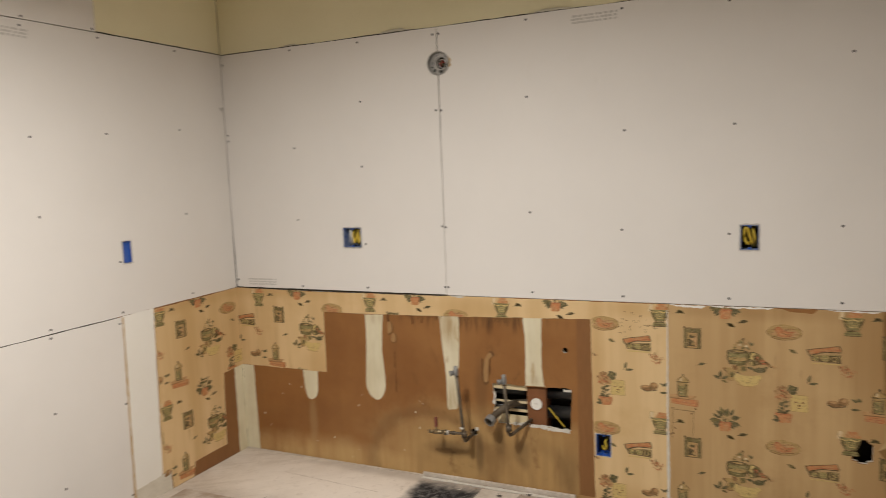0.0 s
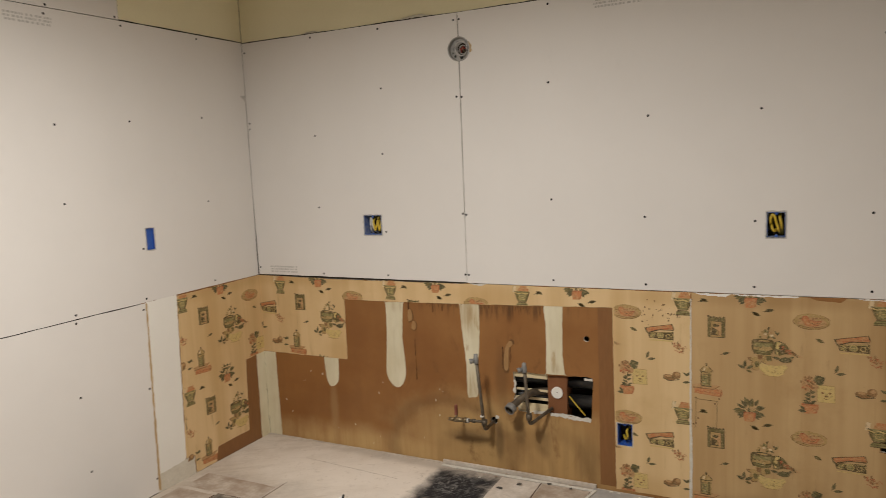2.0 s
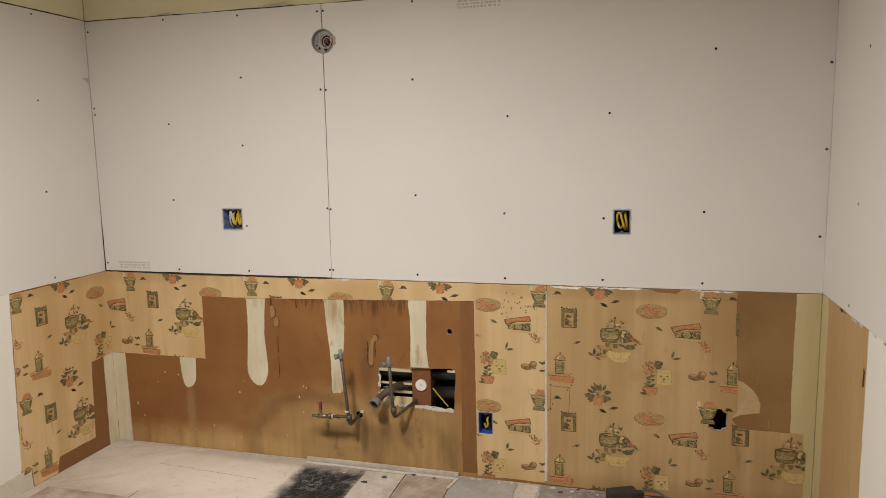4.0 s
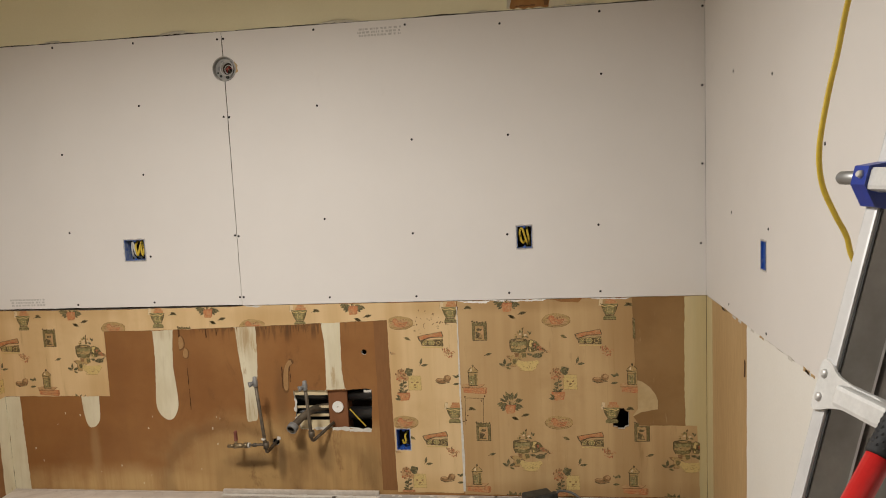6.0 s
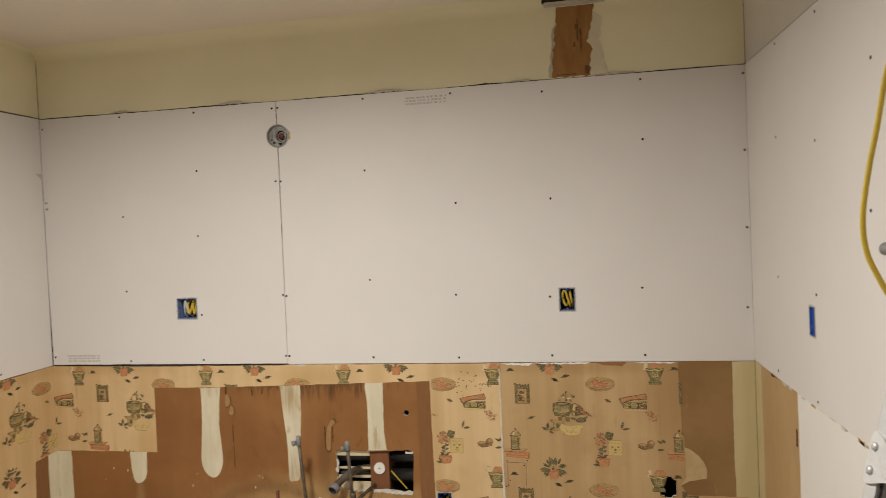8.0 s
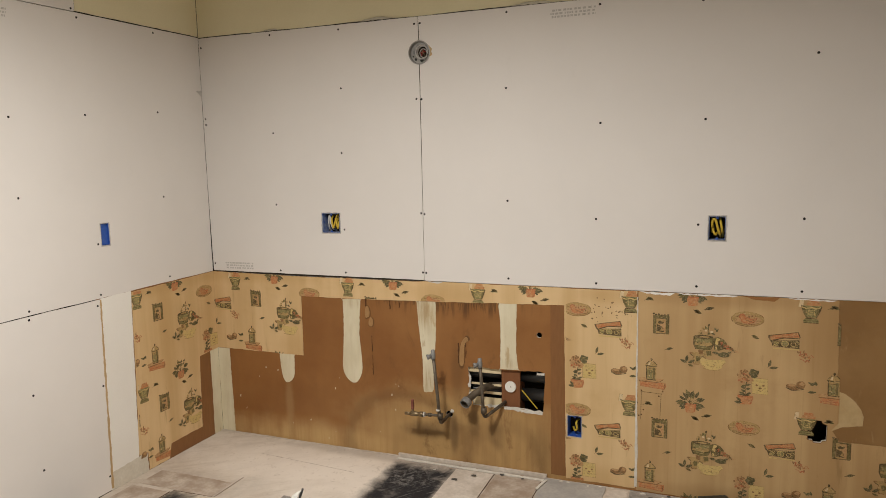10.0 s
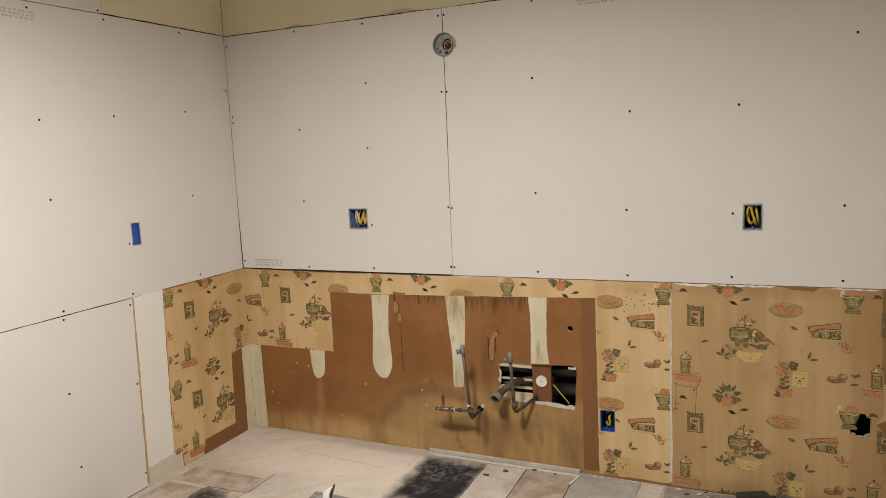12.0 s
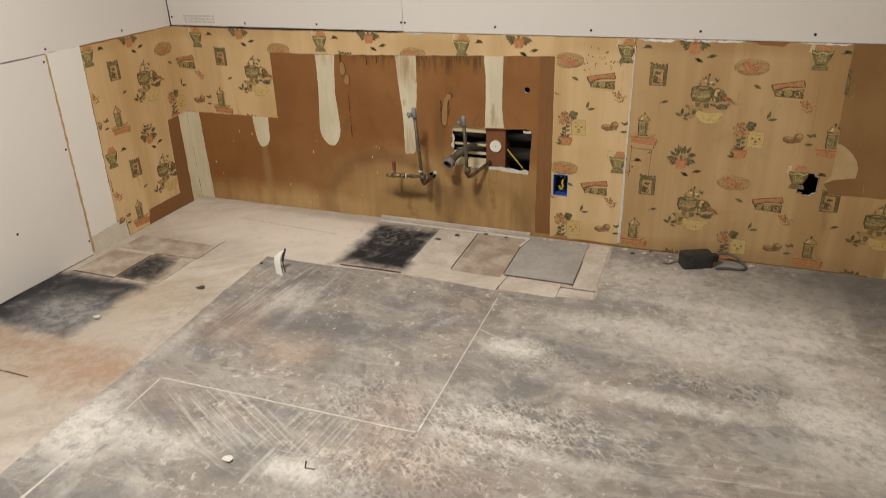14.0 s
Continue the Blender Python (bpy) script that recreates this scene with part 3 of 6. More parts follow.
    "paper": make_ink("ink_pale", (0.70, 0.56, 0.35), (0.66, 0.51, 0.30), PAPER, 0.2),
    "rose": make_ink("ink_rosy_tan", (0.47, 0.265, 0.115), (0.52, 0.32, 0.15), PAPER, 0.25),
}


# ---- mesh helpers ----
def part(name, bm, material, parent=None, label=""):
    """Links a bmesh, in world coordinates, as one mesh object under its thing."""
    me = bpy.data.meshes.new(name)
    bm.to_mesh(me)
    bm.free()
    for m in material if isinstance(material, (list, tuple)) else [material]:
        me.materials.append(m)
    return hang(new(name, me), parent, label)


def hang(ob, parent, label=""):
    if parent is not None:
        ob.parent = parent
        ob.matrix_parent_inverse = HOME[parent.name].inverted() if parent.name in HOME else Matrix()
    return tagged(ob, label)


HOME = {}


def thing(name, at, label, category="", group="", kind=""):
    ob = new(name)
    ob.empty_display_size = 0.05
    ob.location = at
    HOME[ob.name] = Matrix.Translation(at)
    return tagged(ob, label, category, group, kind)


def back(u, v, d):
    return Vector((u, -d, v))


def left(u, v, d):
    return Vector((d, u, v))


def right(u, v, d):
    return Vector((W - d, u, v))


def ground(u, v, d):
    return Vector((u, v, d))


def box(bm, lo, hi, m=None, bevel=0.0):
    lo, hi = Vector(lo), Vector(hi)
    made = bmesh.ops.create_cube(bm, size=1.0, matrix=Matrix.Translation((lo + hi) / 2) @ Matrix.Diagonal((*(hi - lo), 1)))["verts"]
    if bevel:
        edges = list({e for v in made for e in v.link_edges})
        made = bmesh.ops.bevel(bm, geom=edges, offset=bevel, segments=2, affect="EDGES", profile=0.6)["verts"]
    if m is not None:
        bmesh.ops.transform(bm, matrix=m, verts=list({v for v in made}))
    return made


def tube(bm, points, r, sides=10, cap=True, flat=1.0, up=Vector((0, 0, 1))):
    """A round or flattened tube along a line of points."""
    points = [Vector(p) for p in points]
    rings = []
    for i, p in enumerate(points):
        way = (points[min(i + 1, len(points) - 1)] - points[max(i - 1, 0)]).normalized()
        a = way.cross(up if abs(way.dot(up)) < 0.95 else Vector((0.9, 0.3, 0.1))).normalized()
        b = way.cross(a)
        rr = r[i] if isinstance(r, (list, tuple)) else r
        rings.append([bm.verts.new(p + rr * (math.cos(k) * a + flat * math.sin(k) * b)) for k in (2 * math.pi * j / sides for j in range(sides))])
    for p, q in zip(rings, rings[1:]):
        for j in range(sides):
            bm.faces.new((p[j], p[(j + 1) % sides], q[(j + 1) % sides], q[j])).smooth = True
    if cap:
        bm.faces.new(rings[0][::-1]), bm.faces.new(rings[-1])


def bent(points, r=0.03, steps=5):
    """Rounds the corners of a line of points."""
    points = [Vector(p) for p in points]
    out = [points[0]]
    for a, b, c in zip(points, points[1:], points[2:]):
        k = min(r, (a - b).length / 2, (c - b).length / 2)
        p, q = b + (a - b).normalized() * k, b + (c - b).normalized() * k
        out += [(1 - s) ** 2 * p + 2 * s * (1 - s) * b + s * s * q for s in (i / steps for i in range(steps + 1))]
    return out + [points[-1]]


def curve_line(points, steps=6):
    """A smooth line through the points."""
    p = [Vector(q) for q in points]
    p = [2 * p[0] - p[1]] + p + [2 * p[-1] - p[-2]]
    out = []
    for a, b, c, d in zip(p, p[1:], p[2:], p[3:]):
        for s in (i / steps for i in range(steps)):
            out.append(0.5 * (2 * b + (c - a) * s + (2 * a - 5 * b + 4 * c - d) * s * s + (3 * b - a - 3 * c + d) * s ** 3))
    return out + [p[-2]]


def rag(points, amp=0.003, step=0.02, seed=0):
    """The outline with its sides broken up unevenly."""
    rnd = random.Random(seed)
    out = []
    for (x0, y0), (x1, y1) in zip(points, points[1:] + points[:1]):
        n = max(1, int(math.hypot(x1 - x0, y1 - y0) / step))
        for i in range(n):
            s = i / n
            k = amp if i else 0.0
            out.append((x0 + (x1 - x0) * s + rnd.uniform(-k, k), y0 + (y1 - y0) * s + rnd.uniform(-k, k)))
    return out


def rounded(points, steps=4):
    """A closed smooth outline through the points."""
    n, out = len(points), []
    for i in range(n):
        a, b, c, d = (Vector((*points[(i + k) % n], 0)) for k in (-1, 0, 1, 2))
        for s in (k / steps for k in range(steps)):
            q = 0.5 * (2 * b + (c - a) * s + (2 * a - 5 * b + 4 * c - d) * s * s + (3 * b - a - 3 * c + d) * s ** 3)
            out.append((q.x, q.y))
    return out


def rect(u0, u1, v0, v1):
    return [(u0, v0), (u1, v0), (u1, v1), (u0, v1)]


def disc(u, v, r, n=20, s=1.0):
    return [(u + r * math.cos(2 * math.pi * i / n), v + s * r * math.sin(2 * math.pi * i / n)) for i in range(n)]


def panel(outline, place, front, rear, holes=(), side_slot=1):
    """A flat board with holes: its front in slot 0, its cut sides in side_slot."""
    bm = bmesh.new()
    edges, sides = [], []
    for ring in (outline, *holes):
        a = [bm.verts.new(place(u, v, front)) for u, v in ring]
        b = [bm.verts.new(place(u, v, rear)) for u, v in ring]
        for i in range(len(a)):
            j = (i + 1) % len(a)
            edges.append(bm.edges.new((a[i], a[j])))
            sides.append((a[i], b[i], b[j], a[j]))
    bmesh.ops.triangle_fill(bm, use_beauty=True, use_dissolve=False, edges=edges)
    out = (place(0, 0, 1) - place(0, 0, 0)).normalized()
    for f in bm.faces:
        f.normal_update()
        if f.normal.dot(out) < 0:
            f.normal_flip()
    for q in sides:
        bm.faces.new(q).material_index = side_slot
    return bm


def sheet(outline, place, d):
    """A thin layer on a surface, with a thin edge."""
    return panel(outline, place, d, d - 0.0012, side_slot=0)


def clip(poly, region):
    """The part of a polygon inside a convex region that runs counter-clockwise."""
    for (ax, ay), (bx, by) in zip(region, region[1:] + region[:1]):
        out = []
        for p, q in zip(poly, poly[1:] + poly[:1]):
            sp = (bx - ax) * (p[1] - ay) - (by - ay) * (p[0] - ax)
            sq = (bx - ax) * (q[1] - ay) - (by - ay) * (q[0] - ax)
            if sp >= 0:
                out.append(p)
            if sp * sq < 0:
                s = sp / (sp - sq)
                out.append((p[0] + s * (q[0] - p[0]), p[1] + s * (q[1] - p[1])))
        poly = out
        if len(poly) < 3:
            return []
    return poly


# ---- the shell: floor, ceiling, core of the walls ----
def shell():
    bm = bmesh.new()
    box(bm, (-1.6, DEPTH - 0.1, -0.12), (W + 0.15, 0.2, -0.02))
    base = part("floor", bm, VOID)
    tagged(base, "stripped kitchen floor of pale subfloor board and worn grey sheet", "floor", kind="structure")
    part("subfloor_board", panel(rect(0, W, DEPTH, 0.0), ground, 0.0, -0.02, side_slot=0), UNDERLAY, base)
    bm = bmesh.new()
    box(bm, (-1.6, DEPTH - 0.1, CEIL), (W + 0.15, 0.2, CEIL + 0.1))
    tagged(part("ceiling", bm, CEILING), "dull beige painted ceiling", "ceiling", kind="structure")
    return base


FLOOR = shell()


def wall(name, label, lo, hi):
    bm = bmesh.new()
    box(bm, lo, hi)
    return tagged(part(name, bm, VOID), label, "wall", kind="structure")


WALL_BACK = wall("wall_back", "kitchen wall with new drywall above old stripped wallpapered board", (-0.15, 0.1, -0.02), (W + 0.15, 0.2, CEIL))
WALL_LEFT = wall("wall_left", "side wall with new drywall sheets and a strip of old wallpaper", (-0.2, -1.95, -0.02), (-0.1, 0.1, CEIL))
WALL_RIGHT = wall("wall_right", "side wall with new drywall above old stripped board", (W + 0.1, DEPTH, -0.02), (W + 0.2, 0.1, CEIL))

# plain unseen walls that close the room behind the camera and round the doorway
for name, lo, hi in (("wall_rear", (-0.2, DEPTH - 0.1, -0.02), (W + 0.2, DEPTH, CEIL)), ("wall_beside_door", (-0.12, DEPTH, -0.02), (0.0, -3.0, CEIL)), ("wall_over_door", (-0.12, -3.0, 2.08), (0.0, -2.2, CEIL)),
                     ("wall_of_hall", (-1.7, DEPTH, -0.02), (-1.6, 0.1, CEIL)), ("wall_of_hall_end", (-1.6, -1.0, -0.02), (-0.2, -0.9, CEIL)), ("wall_of_hall_side", (-1.6, DEPTH - 0.1, -0.02), (-0.2, DEPTH, CEIL))):
    bm = bmesh.new()
    box(bm, lo, hi)
    tagged(part(name, bm, UNSEENWALL if "hall" not in name else KRAFT_CLEAN), "plain dark unseen wall added to close the room", "wall", kind="structure")

# ---- drywall sheets ----
SCREW = bpy.data.meshes.new("screw")
bm = bmesh.new()
bmesh.ops.create_cone(bm, cap_ends=True, segments=8, radius1=0.0053, radius2=0.0046, depth=0.0012)
bm.to_mesh(SCREW)
bm.free()
SCREW.materials.append(BLACKSCREW)


def screws(parent, place, spots):
    z = (place(0, 0, 1) - place(0, 0, 0)).normalized()
    turn = z.to_track_quat("Z", "Y").to_matrix().to_4x4()
    for u, v in spots:
        ob = new("screw", SCREW)
        ob.matrix_basis = Matrix.Translation(place(u, v, 0.0004)) @ turn
        hang(ob, parent)


def drywall(parent, place, outline, spots, holes=(), front=0.0, face=None):
    ob = part("drywall_sheet", panel(outline, place, front, front - 0.0127, holes), [face or DRYWALL, GYPSUM], parent)
    screws(ob, place, spots)
    return ob


def half_circle(u, v, r, side, n=12):
    """Points of the right or left half of a circle, from top to bottom."""
    return [(u + side * r * math.sin(math.pi * i / n), v + r * math.cos(math.pi * i / n)) for i in range(n + 1)]


JX, JZ, JR = 1.241, 1.935, 0.053
notch = half_circle(JX, JZ, JR, -1)
drywall(WALL_BACK, back, rag([(0.006, 0.893), (1.236, 0.8905)] + [(1.237, p[1]) if p[0] > 1.237 else p for p in notch[::-1]] + [(1.2365, 2.0925), (0.001, 2.0985), (0.001, 1.4)], 0.0008, 0.05, 1),
        [(0.439, 2.0795), (0.827, 2.0725), (1.218, 2.0625), (0.431, 1.603), (0.828, 1.80), (0.818, 1.495), (1.22, 1.73), (0.4275, 1.2445), (0.8165, 1.123), (1.2285, 1.206), (0.4325, 0.907), (0.8145, 0.91), (1.229, 0.926),
         (0.015, 2.05), (0.015, 1.69), (0.016, 1.66), (0.018, 0.93)], [rect(0.692, 0.793, 1.106, 1.203)])
notch = half_circle(JX, JZ, JR, 1)
drywall(WALL_BACK, back, rag([(1.2375, 0.888), (3.2548, 0.8875), (3.2548, 2.0848), (2.6, 2.0875), (1.9, 2.0902), (1.2388, 2.0928)] + [(1.2388, p[1]) if p[0] < 1.2388 else p for p in notch], 0.0004, 0.05, 2),
        [(1.246, 2.063), (1.652, 2.072), (2.048, 2.065), (2.443, 2.041), (2.846, 2.059), (3.246, 2.05), (1.245, 1.7275), (1.646, 1.754), (2.052, 1.588), (1.647, 1.264), (2.036, 1.187), (2.461, 1.5865), (2.443, 1.1685), (2.824, 1.196),
         (2.8475, 1.812), (1.245, 1.202), (1.246, 0.925), (1.6475, 0.915), (2.0375, 0.9105), (2.442, 0.916), (2.826, 0.9135), (3.243, 1.742), (3.242, 1.43), (3.235, 1.105)], [rect(2.482, 2.547, 1.106, 1.203)])
drywall(WALL_LEFT, left, rag([(-1.93, 0.868), (-0.001, 0.889), (-0.001, 2.1020), (-0.74, 2.0972), (-1.93, 2.082)], 0.0008, 0.06, 3),
        [(-1.90, 1.73), (-1.50, 1.74), (-1.083, 1.651), (-0.735, 1.675), (-0.317, 1.7085), (-1.50, 1.355), (-1.076, 1.341), (-0.318, 1.3035), (-1.89, 1.23), (-1.078, 0.894), (-1.50, 0.89), (-1.88, 0.885), (-0.733, 0.896),
         (-0.316, 0.91), (-0.31, 2.0805), (-0.736, 2.077), (-1.08, 2.07), (-1.51, 2.065), (-0.724, 1.119)], [rect(-0.705, -0.661, 1.110, 1.207)])
drywall(WALL_LEFT, left, rag([(-1.93, 0.006), (-0.757, 0.004), (-0.74, 0.877), (-1.93, 0.864)], 0.0012, 0.04, 4),
        [(-1.082, 0.86), (-1.50, 0.845), (-1.89, 0.82), (-0.755, 0.85), (-1.096, 0.556), (-1.50, 0.54), (-1.082, 0.237), (-0.762, 0.49), (-0.768, 0.07), (-1.89, 0.41)])
drywall(WALL_LEFT, left, [(-1.93, 2.0835), (-0.743, 2.1005), (-0.743, CEIL), (-1.93, CEIL)], [(-0.76, 2.11), (-1.07, 2.105), (-1.5, 2.11), (-0.76, 2.40)])
drywall(WALL_RIGHT, right, rag([(DEPTH, 0.882), (-1.7, 0.882), (-0.001, 0.889), (-0.001, 2.0855), (-1.70, 2.0515), (DEPTH, 2.0515)], 0.0008, 0.06, 5),
        [(-0.828, 2.046), (-1.198, 1.828), (-1.564, 1.668), (-0.399, 1.743), (-0.797, 1.683), (-0.374, 1.255), (-0.769, 1.229), (-0.755, 0.905), (-1.175, 1.47), (-0.34, 0.915), (-0.42, 2.06)], [rect(-0.751, -0.702, 1.099, 1.189)])
drywall(WALL_RIGHT, right, rag([(DEPTH, 0.0), (-0.556, 0.0), (-0.553, 0.8855), (-1.70, 0.8808), (DEPTH, 0.8808)], 0.002, 0.03, 6), [(-1.0, 0.3)], front=-0.001, face=PRIMER)

# open joints between the sheets: dark strips stand in for the shade inside
def joint(parent, place, pts):
    part("joint_shade", panel(pts, place, -0.0035, -0.0125, side_slot=0), VOID, parent)


joint(WALL_LEFT, left, [(-1.93, 0.860), (-0.74, 0.874), (0.0, 0.884), (0.0, 0.894), (-0.74, 0.884), (-1.93, 0.872)])
joint(WALL_BACK, back, [(1.2362, 1.0), (1.2378, 1.0), (1.2395, 1.3), (1.24, 1.884), (1.235, 1.884)])
joint(WALL_BACK, back, [(1.235, 1.987), (1.24, 1.987), (1.24, 2.095), (1.235, 2.095)])
joint(WALL_BACK, back, [(0.0, 0.884), (1.24, 0.880), (1.24, 0.893), (0.0, 0.896)])
joint(WALL_BACK, back, [(0.0, 2.092), (W, 2.078), (W, 2.10), (0.0, 2.114)])
joint(WALL_LEFT, left, [(-0.741, 2.092), (0.0, 2.096), (0.0, 2.114), (-0.741, 2.110)])

# faint printed stamps on the sheets, too small to read
def stamp(parent, place, u0, u1, v, rows, seed):
    rnd, bm = random.Random(seed), bmesh.new()
    for k in range(rows):
        u, vv = u0 + rnd.uniform(0, 0.01), v - 0.013 * k
        while u < u1:
            w = rnd.uniform(0.005, 0.014)
            f = bm.faces.new([bm.verts.new(place(a, b, 0.0005)) for a, b in rect(u, min(u + w, u1), vv, vv + 0.008)])
            u += w + rnd.choice((0.003, 0.004, 0.009))
    part("printed_stamp", bm, STAMP, parent)


stamp(WALL_BACK, back, 0.085, 0.265, 0.932, 3, 1)
stamp(WALL_BACK, back, 1.84, 2.03, 2.054, 3, 2)
stamp(WALL_LEFT, left, -1.24, -1.05, 2.05, 3, 3)

# ---- old painted band under the ceiling ----
def band(parent, place, u0, u1, v_lo, seed, cove=0.06, paint=CREAM):
    rnd, bm = random.Random(seed), bmesh.new()
    n = max(2, int(abs(u1 - u0) / 0.03))
    prof = [(0.0, None), (0.0, CEIL - cove)] + [(cove * (1 - math.cos(a)), CEIL - cove + cove * math.sin(a)) for a in (math.pi / 2 * i / 6 for i in range(1, 7))]
    cols = []
    for i in range(n + 1):
        u = u0 + (u1 - u0) * i / n
        lo = v_lo(u) + rnd.uniform(-0.001, 0.0015)
        cols.append([bm.verts.new(place(u, lo if v is None else v, d - 0.0015)) for d, v in prof] + [bm.verts.new(place(u, lo, -0.02))])
    for a, b in zip(cols, cols[1:]):
        for j in range(len(prof) - 1):
            f = bm.faces.new((a[j], b[j], b[j + 1], a[j + 1]))
            f.smooth = True
        bm.faces.new((a[0], a[-1], b[-1], b[0])).material_index = 1
    bmesh.ops.recalc_face_normals(bm, faces=bm.faces)
    return part("old_plaster_band", bm, [paint, GYPSUM], parent, "old cream painted plaster with a torn lower edge")


def bumps(u, spots):
    return sum(h * math.exp(-((u - c) / w) ** 2) for c, w, h in spots)


band(WALL_BACK, back, 0.0, W, lambda u: 2.1025 - 0.0165 * min(u, 1.9) / W - 0.0042 * max(u - 1.9, 0) / 1.355 + 0.0012 * math.sin(9 * u) + bumps(u, ((1.03, 0.05, 0.006), (0.45, 0.04, 0.003), (1.75, 0.06, 0.005), (2.2, 0.05, 0.003))), 11)
band(WALL_LEFT, left, -0.741, 0.0, lambda u: 2.1075 + 0.006 * u, 12, 0.02)
band(WALL_RIGHT, right, DEPTH, 0.0, lambda u: 2.0885 + 0.02 * max(u, -1.7), 13, 0.02, PALE_PAINT)
# frayed paint and paper along the joint
for i, (c, w, h) in enumerate(((1.03, 0.09, 0.012), (1.76, 0.10, 0.010), (2.36, 0.06, 0.008), (0.45, 0.05, 0.008), (2.75, 0.12, 0.006))):
    e = 2.1025 - 0.0165 * min(c, 1.9) / W - 0.0042 * max(c - 1.9, 0) / 1.355
    part("frayed_edge", sheet(rag([(c - w, e), (c + w, e - 0.001), (c + 0.3 * w, e + h), (c - 0.4 * w, e + 0.8 * h)], 0.002, 0.012, 30 + i), back, 0.002), SMEAR, WALL_BACK)
part("filler_smear", sheet(rag([(2.64, 2.096), (2.715, 2.096), (2.705, 2.17), (2.685, 2.24), (2.70, 2.33), (2.66, 2.36)], 0.006, 0.02, 40), back, 0.0004), SMEAR_PALE, WALL_BACK, "pale grey filler smear")
part("filler_smear", sheet(rag([(2.474, 2.096), (2.50, 2.096), (2.52, 2.33), (2.497, 2.30), (2.49, 2.22)], 0.004, 0.02, 41), back, 0.0004), SMEAR, WALL_BACK)
patch = part("bare_patch", sheet(rag([(2.486, 2.096), (2.646, 2.0945), (2.648, 2.17), (2.66, 2.20), (2.635, 2.235), (2.655, 2.29), (2.672, 2.39), (2.516, 2.39), (2.505, 2.27), (2.495, 2.18)], 0.005, 0.015, 42), back, 0.0012), RUSTY, WALL_BACK, "bare rust-brown patch with dark streaks")
for i, (u, v0, v1, w) in enumerate(((2.60, 2.24, 2.33, 0.004), (2.612, 2.19, 2.29, 0.003), (2.585, 2.215, 2.235, 0.004), (2.634, 2.10, 2.135, 0.008), (2.595, 2.29, 2.31, 0.006), (2.55, 2.10, 2.106, 0.04))):
    part("dark_streak", sheet(rag(rect(u - w, u + w, v0, v1), 0.0025, 0.012, 50 + i), back, 0.0016), DRIP_AND_SHADE, patch)

vent = thing("vent_frame", (2.588, 0.0, 2.39), "grey metal vent frame with a dark open slot under the ceiling", "vent")
bm = bmesh.new()
box(bm, (2.464, -0.034, 2.389), (2.716, 0.0, 2.402), bevel=0.002)
part("lip", bm, SMEAR, vent)
bm = bmesh.new()
box(bm, (2.456, -0.03, 2.4025), (2.716, 0.0, 2.4285), bevel=0.002)
part("slot", bm, VOID, vent)

# ---- old lower wall: stripped board, tape, paper ----
HOLE = [(1.446, 0.487), (1.50, 0.490), (1.60, 0.487), (1.69, 0.490), (1.785, 0.497), (1.811, 0.490), (1.808, 0.40), (1.803, 0.304), (1.76, 0.303), (1.71, 0.312), (1.66, 0.307), (1.60, 0.318), (1.52, 0.303),
        (1.47, 0.306), (1.463, 0.34), (1.45, 0.37), (1.456, 0.43)]
board_holes = [rag(HOLE, 0.003, 0.02, 60), rag(disc(1.787, 0.664, 0.0125, 12), 0.001, 0.02, 61), rect(1.915, 1.976, 0.213, 0.307),
               [(2.868, 0.388), (2.868, 0.322), (2.885, 0.32), (2.888, 0.312), (2.915, 0.312), (2.918, 0.32), (2.933, 0.324), (2.934, 0.386), (2.918, 0.392), (2.914, 0.402), (2.897, 0.402), (2.894, 0.392)],
               disc(1.347, 0.246, 0.017, 12)]
part("old_board", panel(rag([(0.0, 0.0), (W, 0.0), (W, 0.886), (1.24, 0.8855), (1.2, 0.8825), (0.5, 0.8805), (0.0, 0.887)], 0.0008, 0.04, 62), back, -0.0012, -0.0135, board_holes), [KRAFT, GYPSUM], WALL_BACK, "old brown board with water stains and painted pipe shadows")
part("clean_strip", sheet(rag(rect(1.838, 1.907, 0.02, 0.805), 0.0012, 0.05, 63), back, -0.0007), KRAFT_CLEAN, WALL_BACK, "darker brown strip")
TAPES = (
    ("corner", [(0.0, 0.0), (0.083, 0.0), (0.078, 0.25), (0.076, 0.466), (0.0, 0.466)]),
    ("stub", [(0.402, 0.40), (0.412, 0.34), (0.43, 0.314), (0.46, 0.322), (0.483, 0.36), (0.488, 0.46), (0.488, 0.467), (0.398, 0.467), (0.398, 0.46)]),
    ("a", [(0.776, 0.43), (0.788, 0.385), (0.815, 0.356), (0.845, 0.352), (0.87, 0.378), (0.886, 0.43), (0.882, 0.52), (0.876, 0.62), (0.888, 0.77), (0.888, 0.779), (0.789, 0.775), (0.789, 0.768), (0.79, 0.65), (0.782, 0.52)]),
    ("b", [(1.216, 0.355), (1.24, 0.345), (1.268, 0.358), (1.27, 0.45), (1.285, 0.60), (1.291, 0.782), (1.291, 0.79), (1.192, 0.786), (1.192, 0.778), (1.20, 0.66), (1.215, 0.5)]),
    ("c", [(1.604, 0.50), (1.604, 0.492), (1.688, 0.495), (1.688, 0.502), (1.680, 0.60), (1.684, 0.795), (1.684, 0.803), (1.597, 0.80), (1.597, 0.792), (1.606, 0.7)]),
    ("right_corner", [(3.175, 0.0), (W, 0.0), (W, 0.885), (3.168, 0.884), (3.165, 0.5)]),
)
for i, (kind, pts) in enumerate(TAPES):
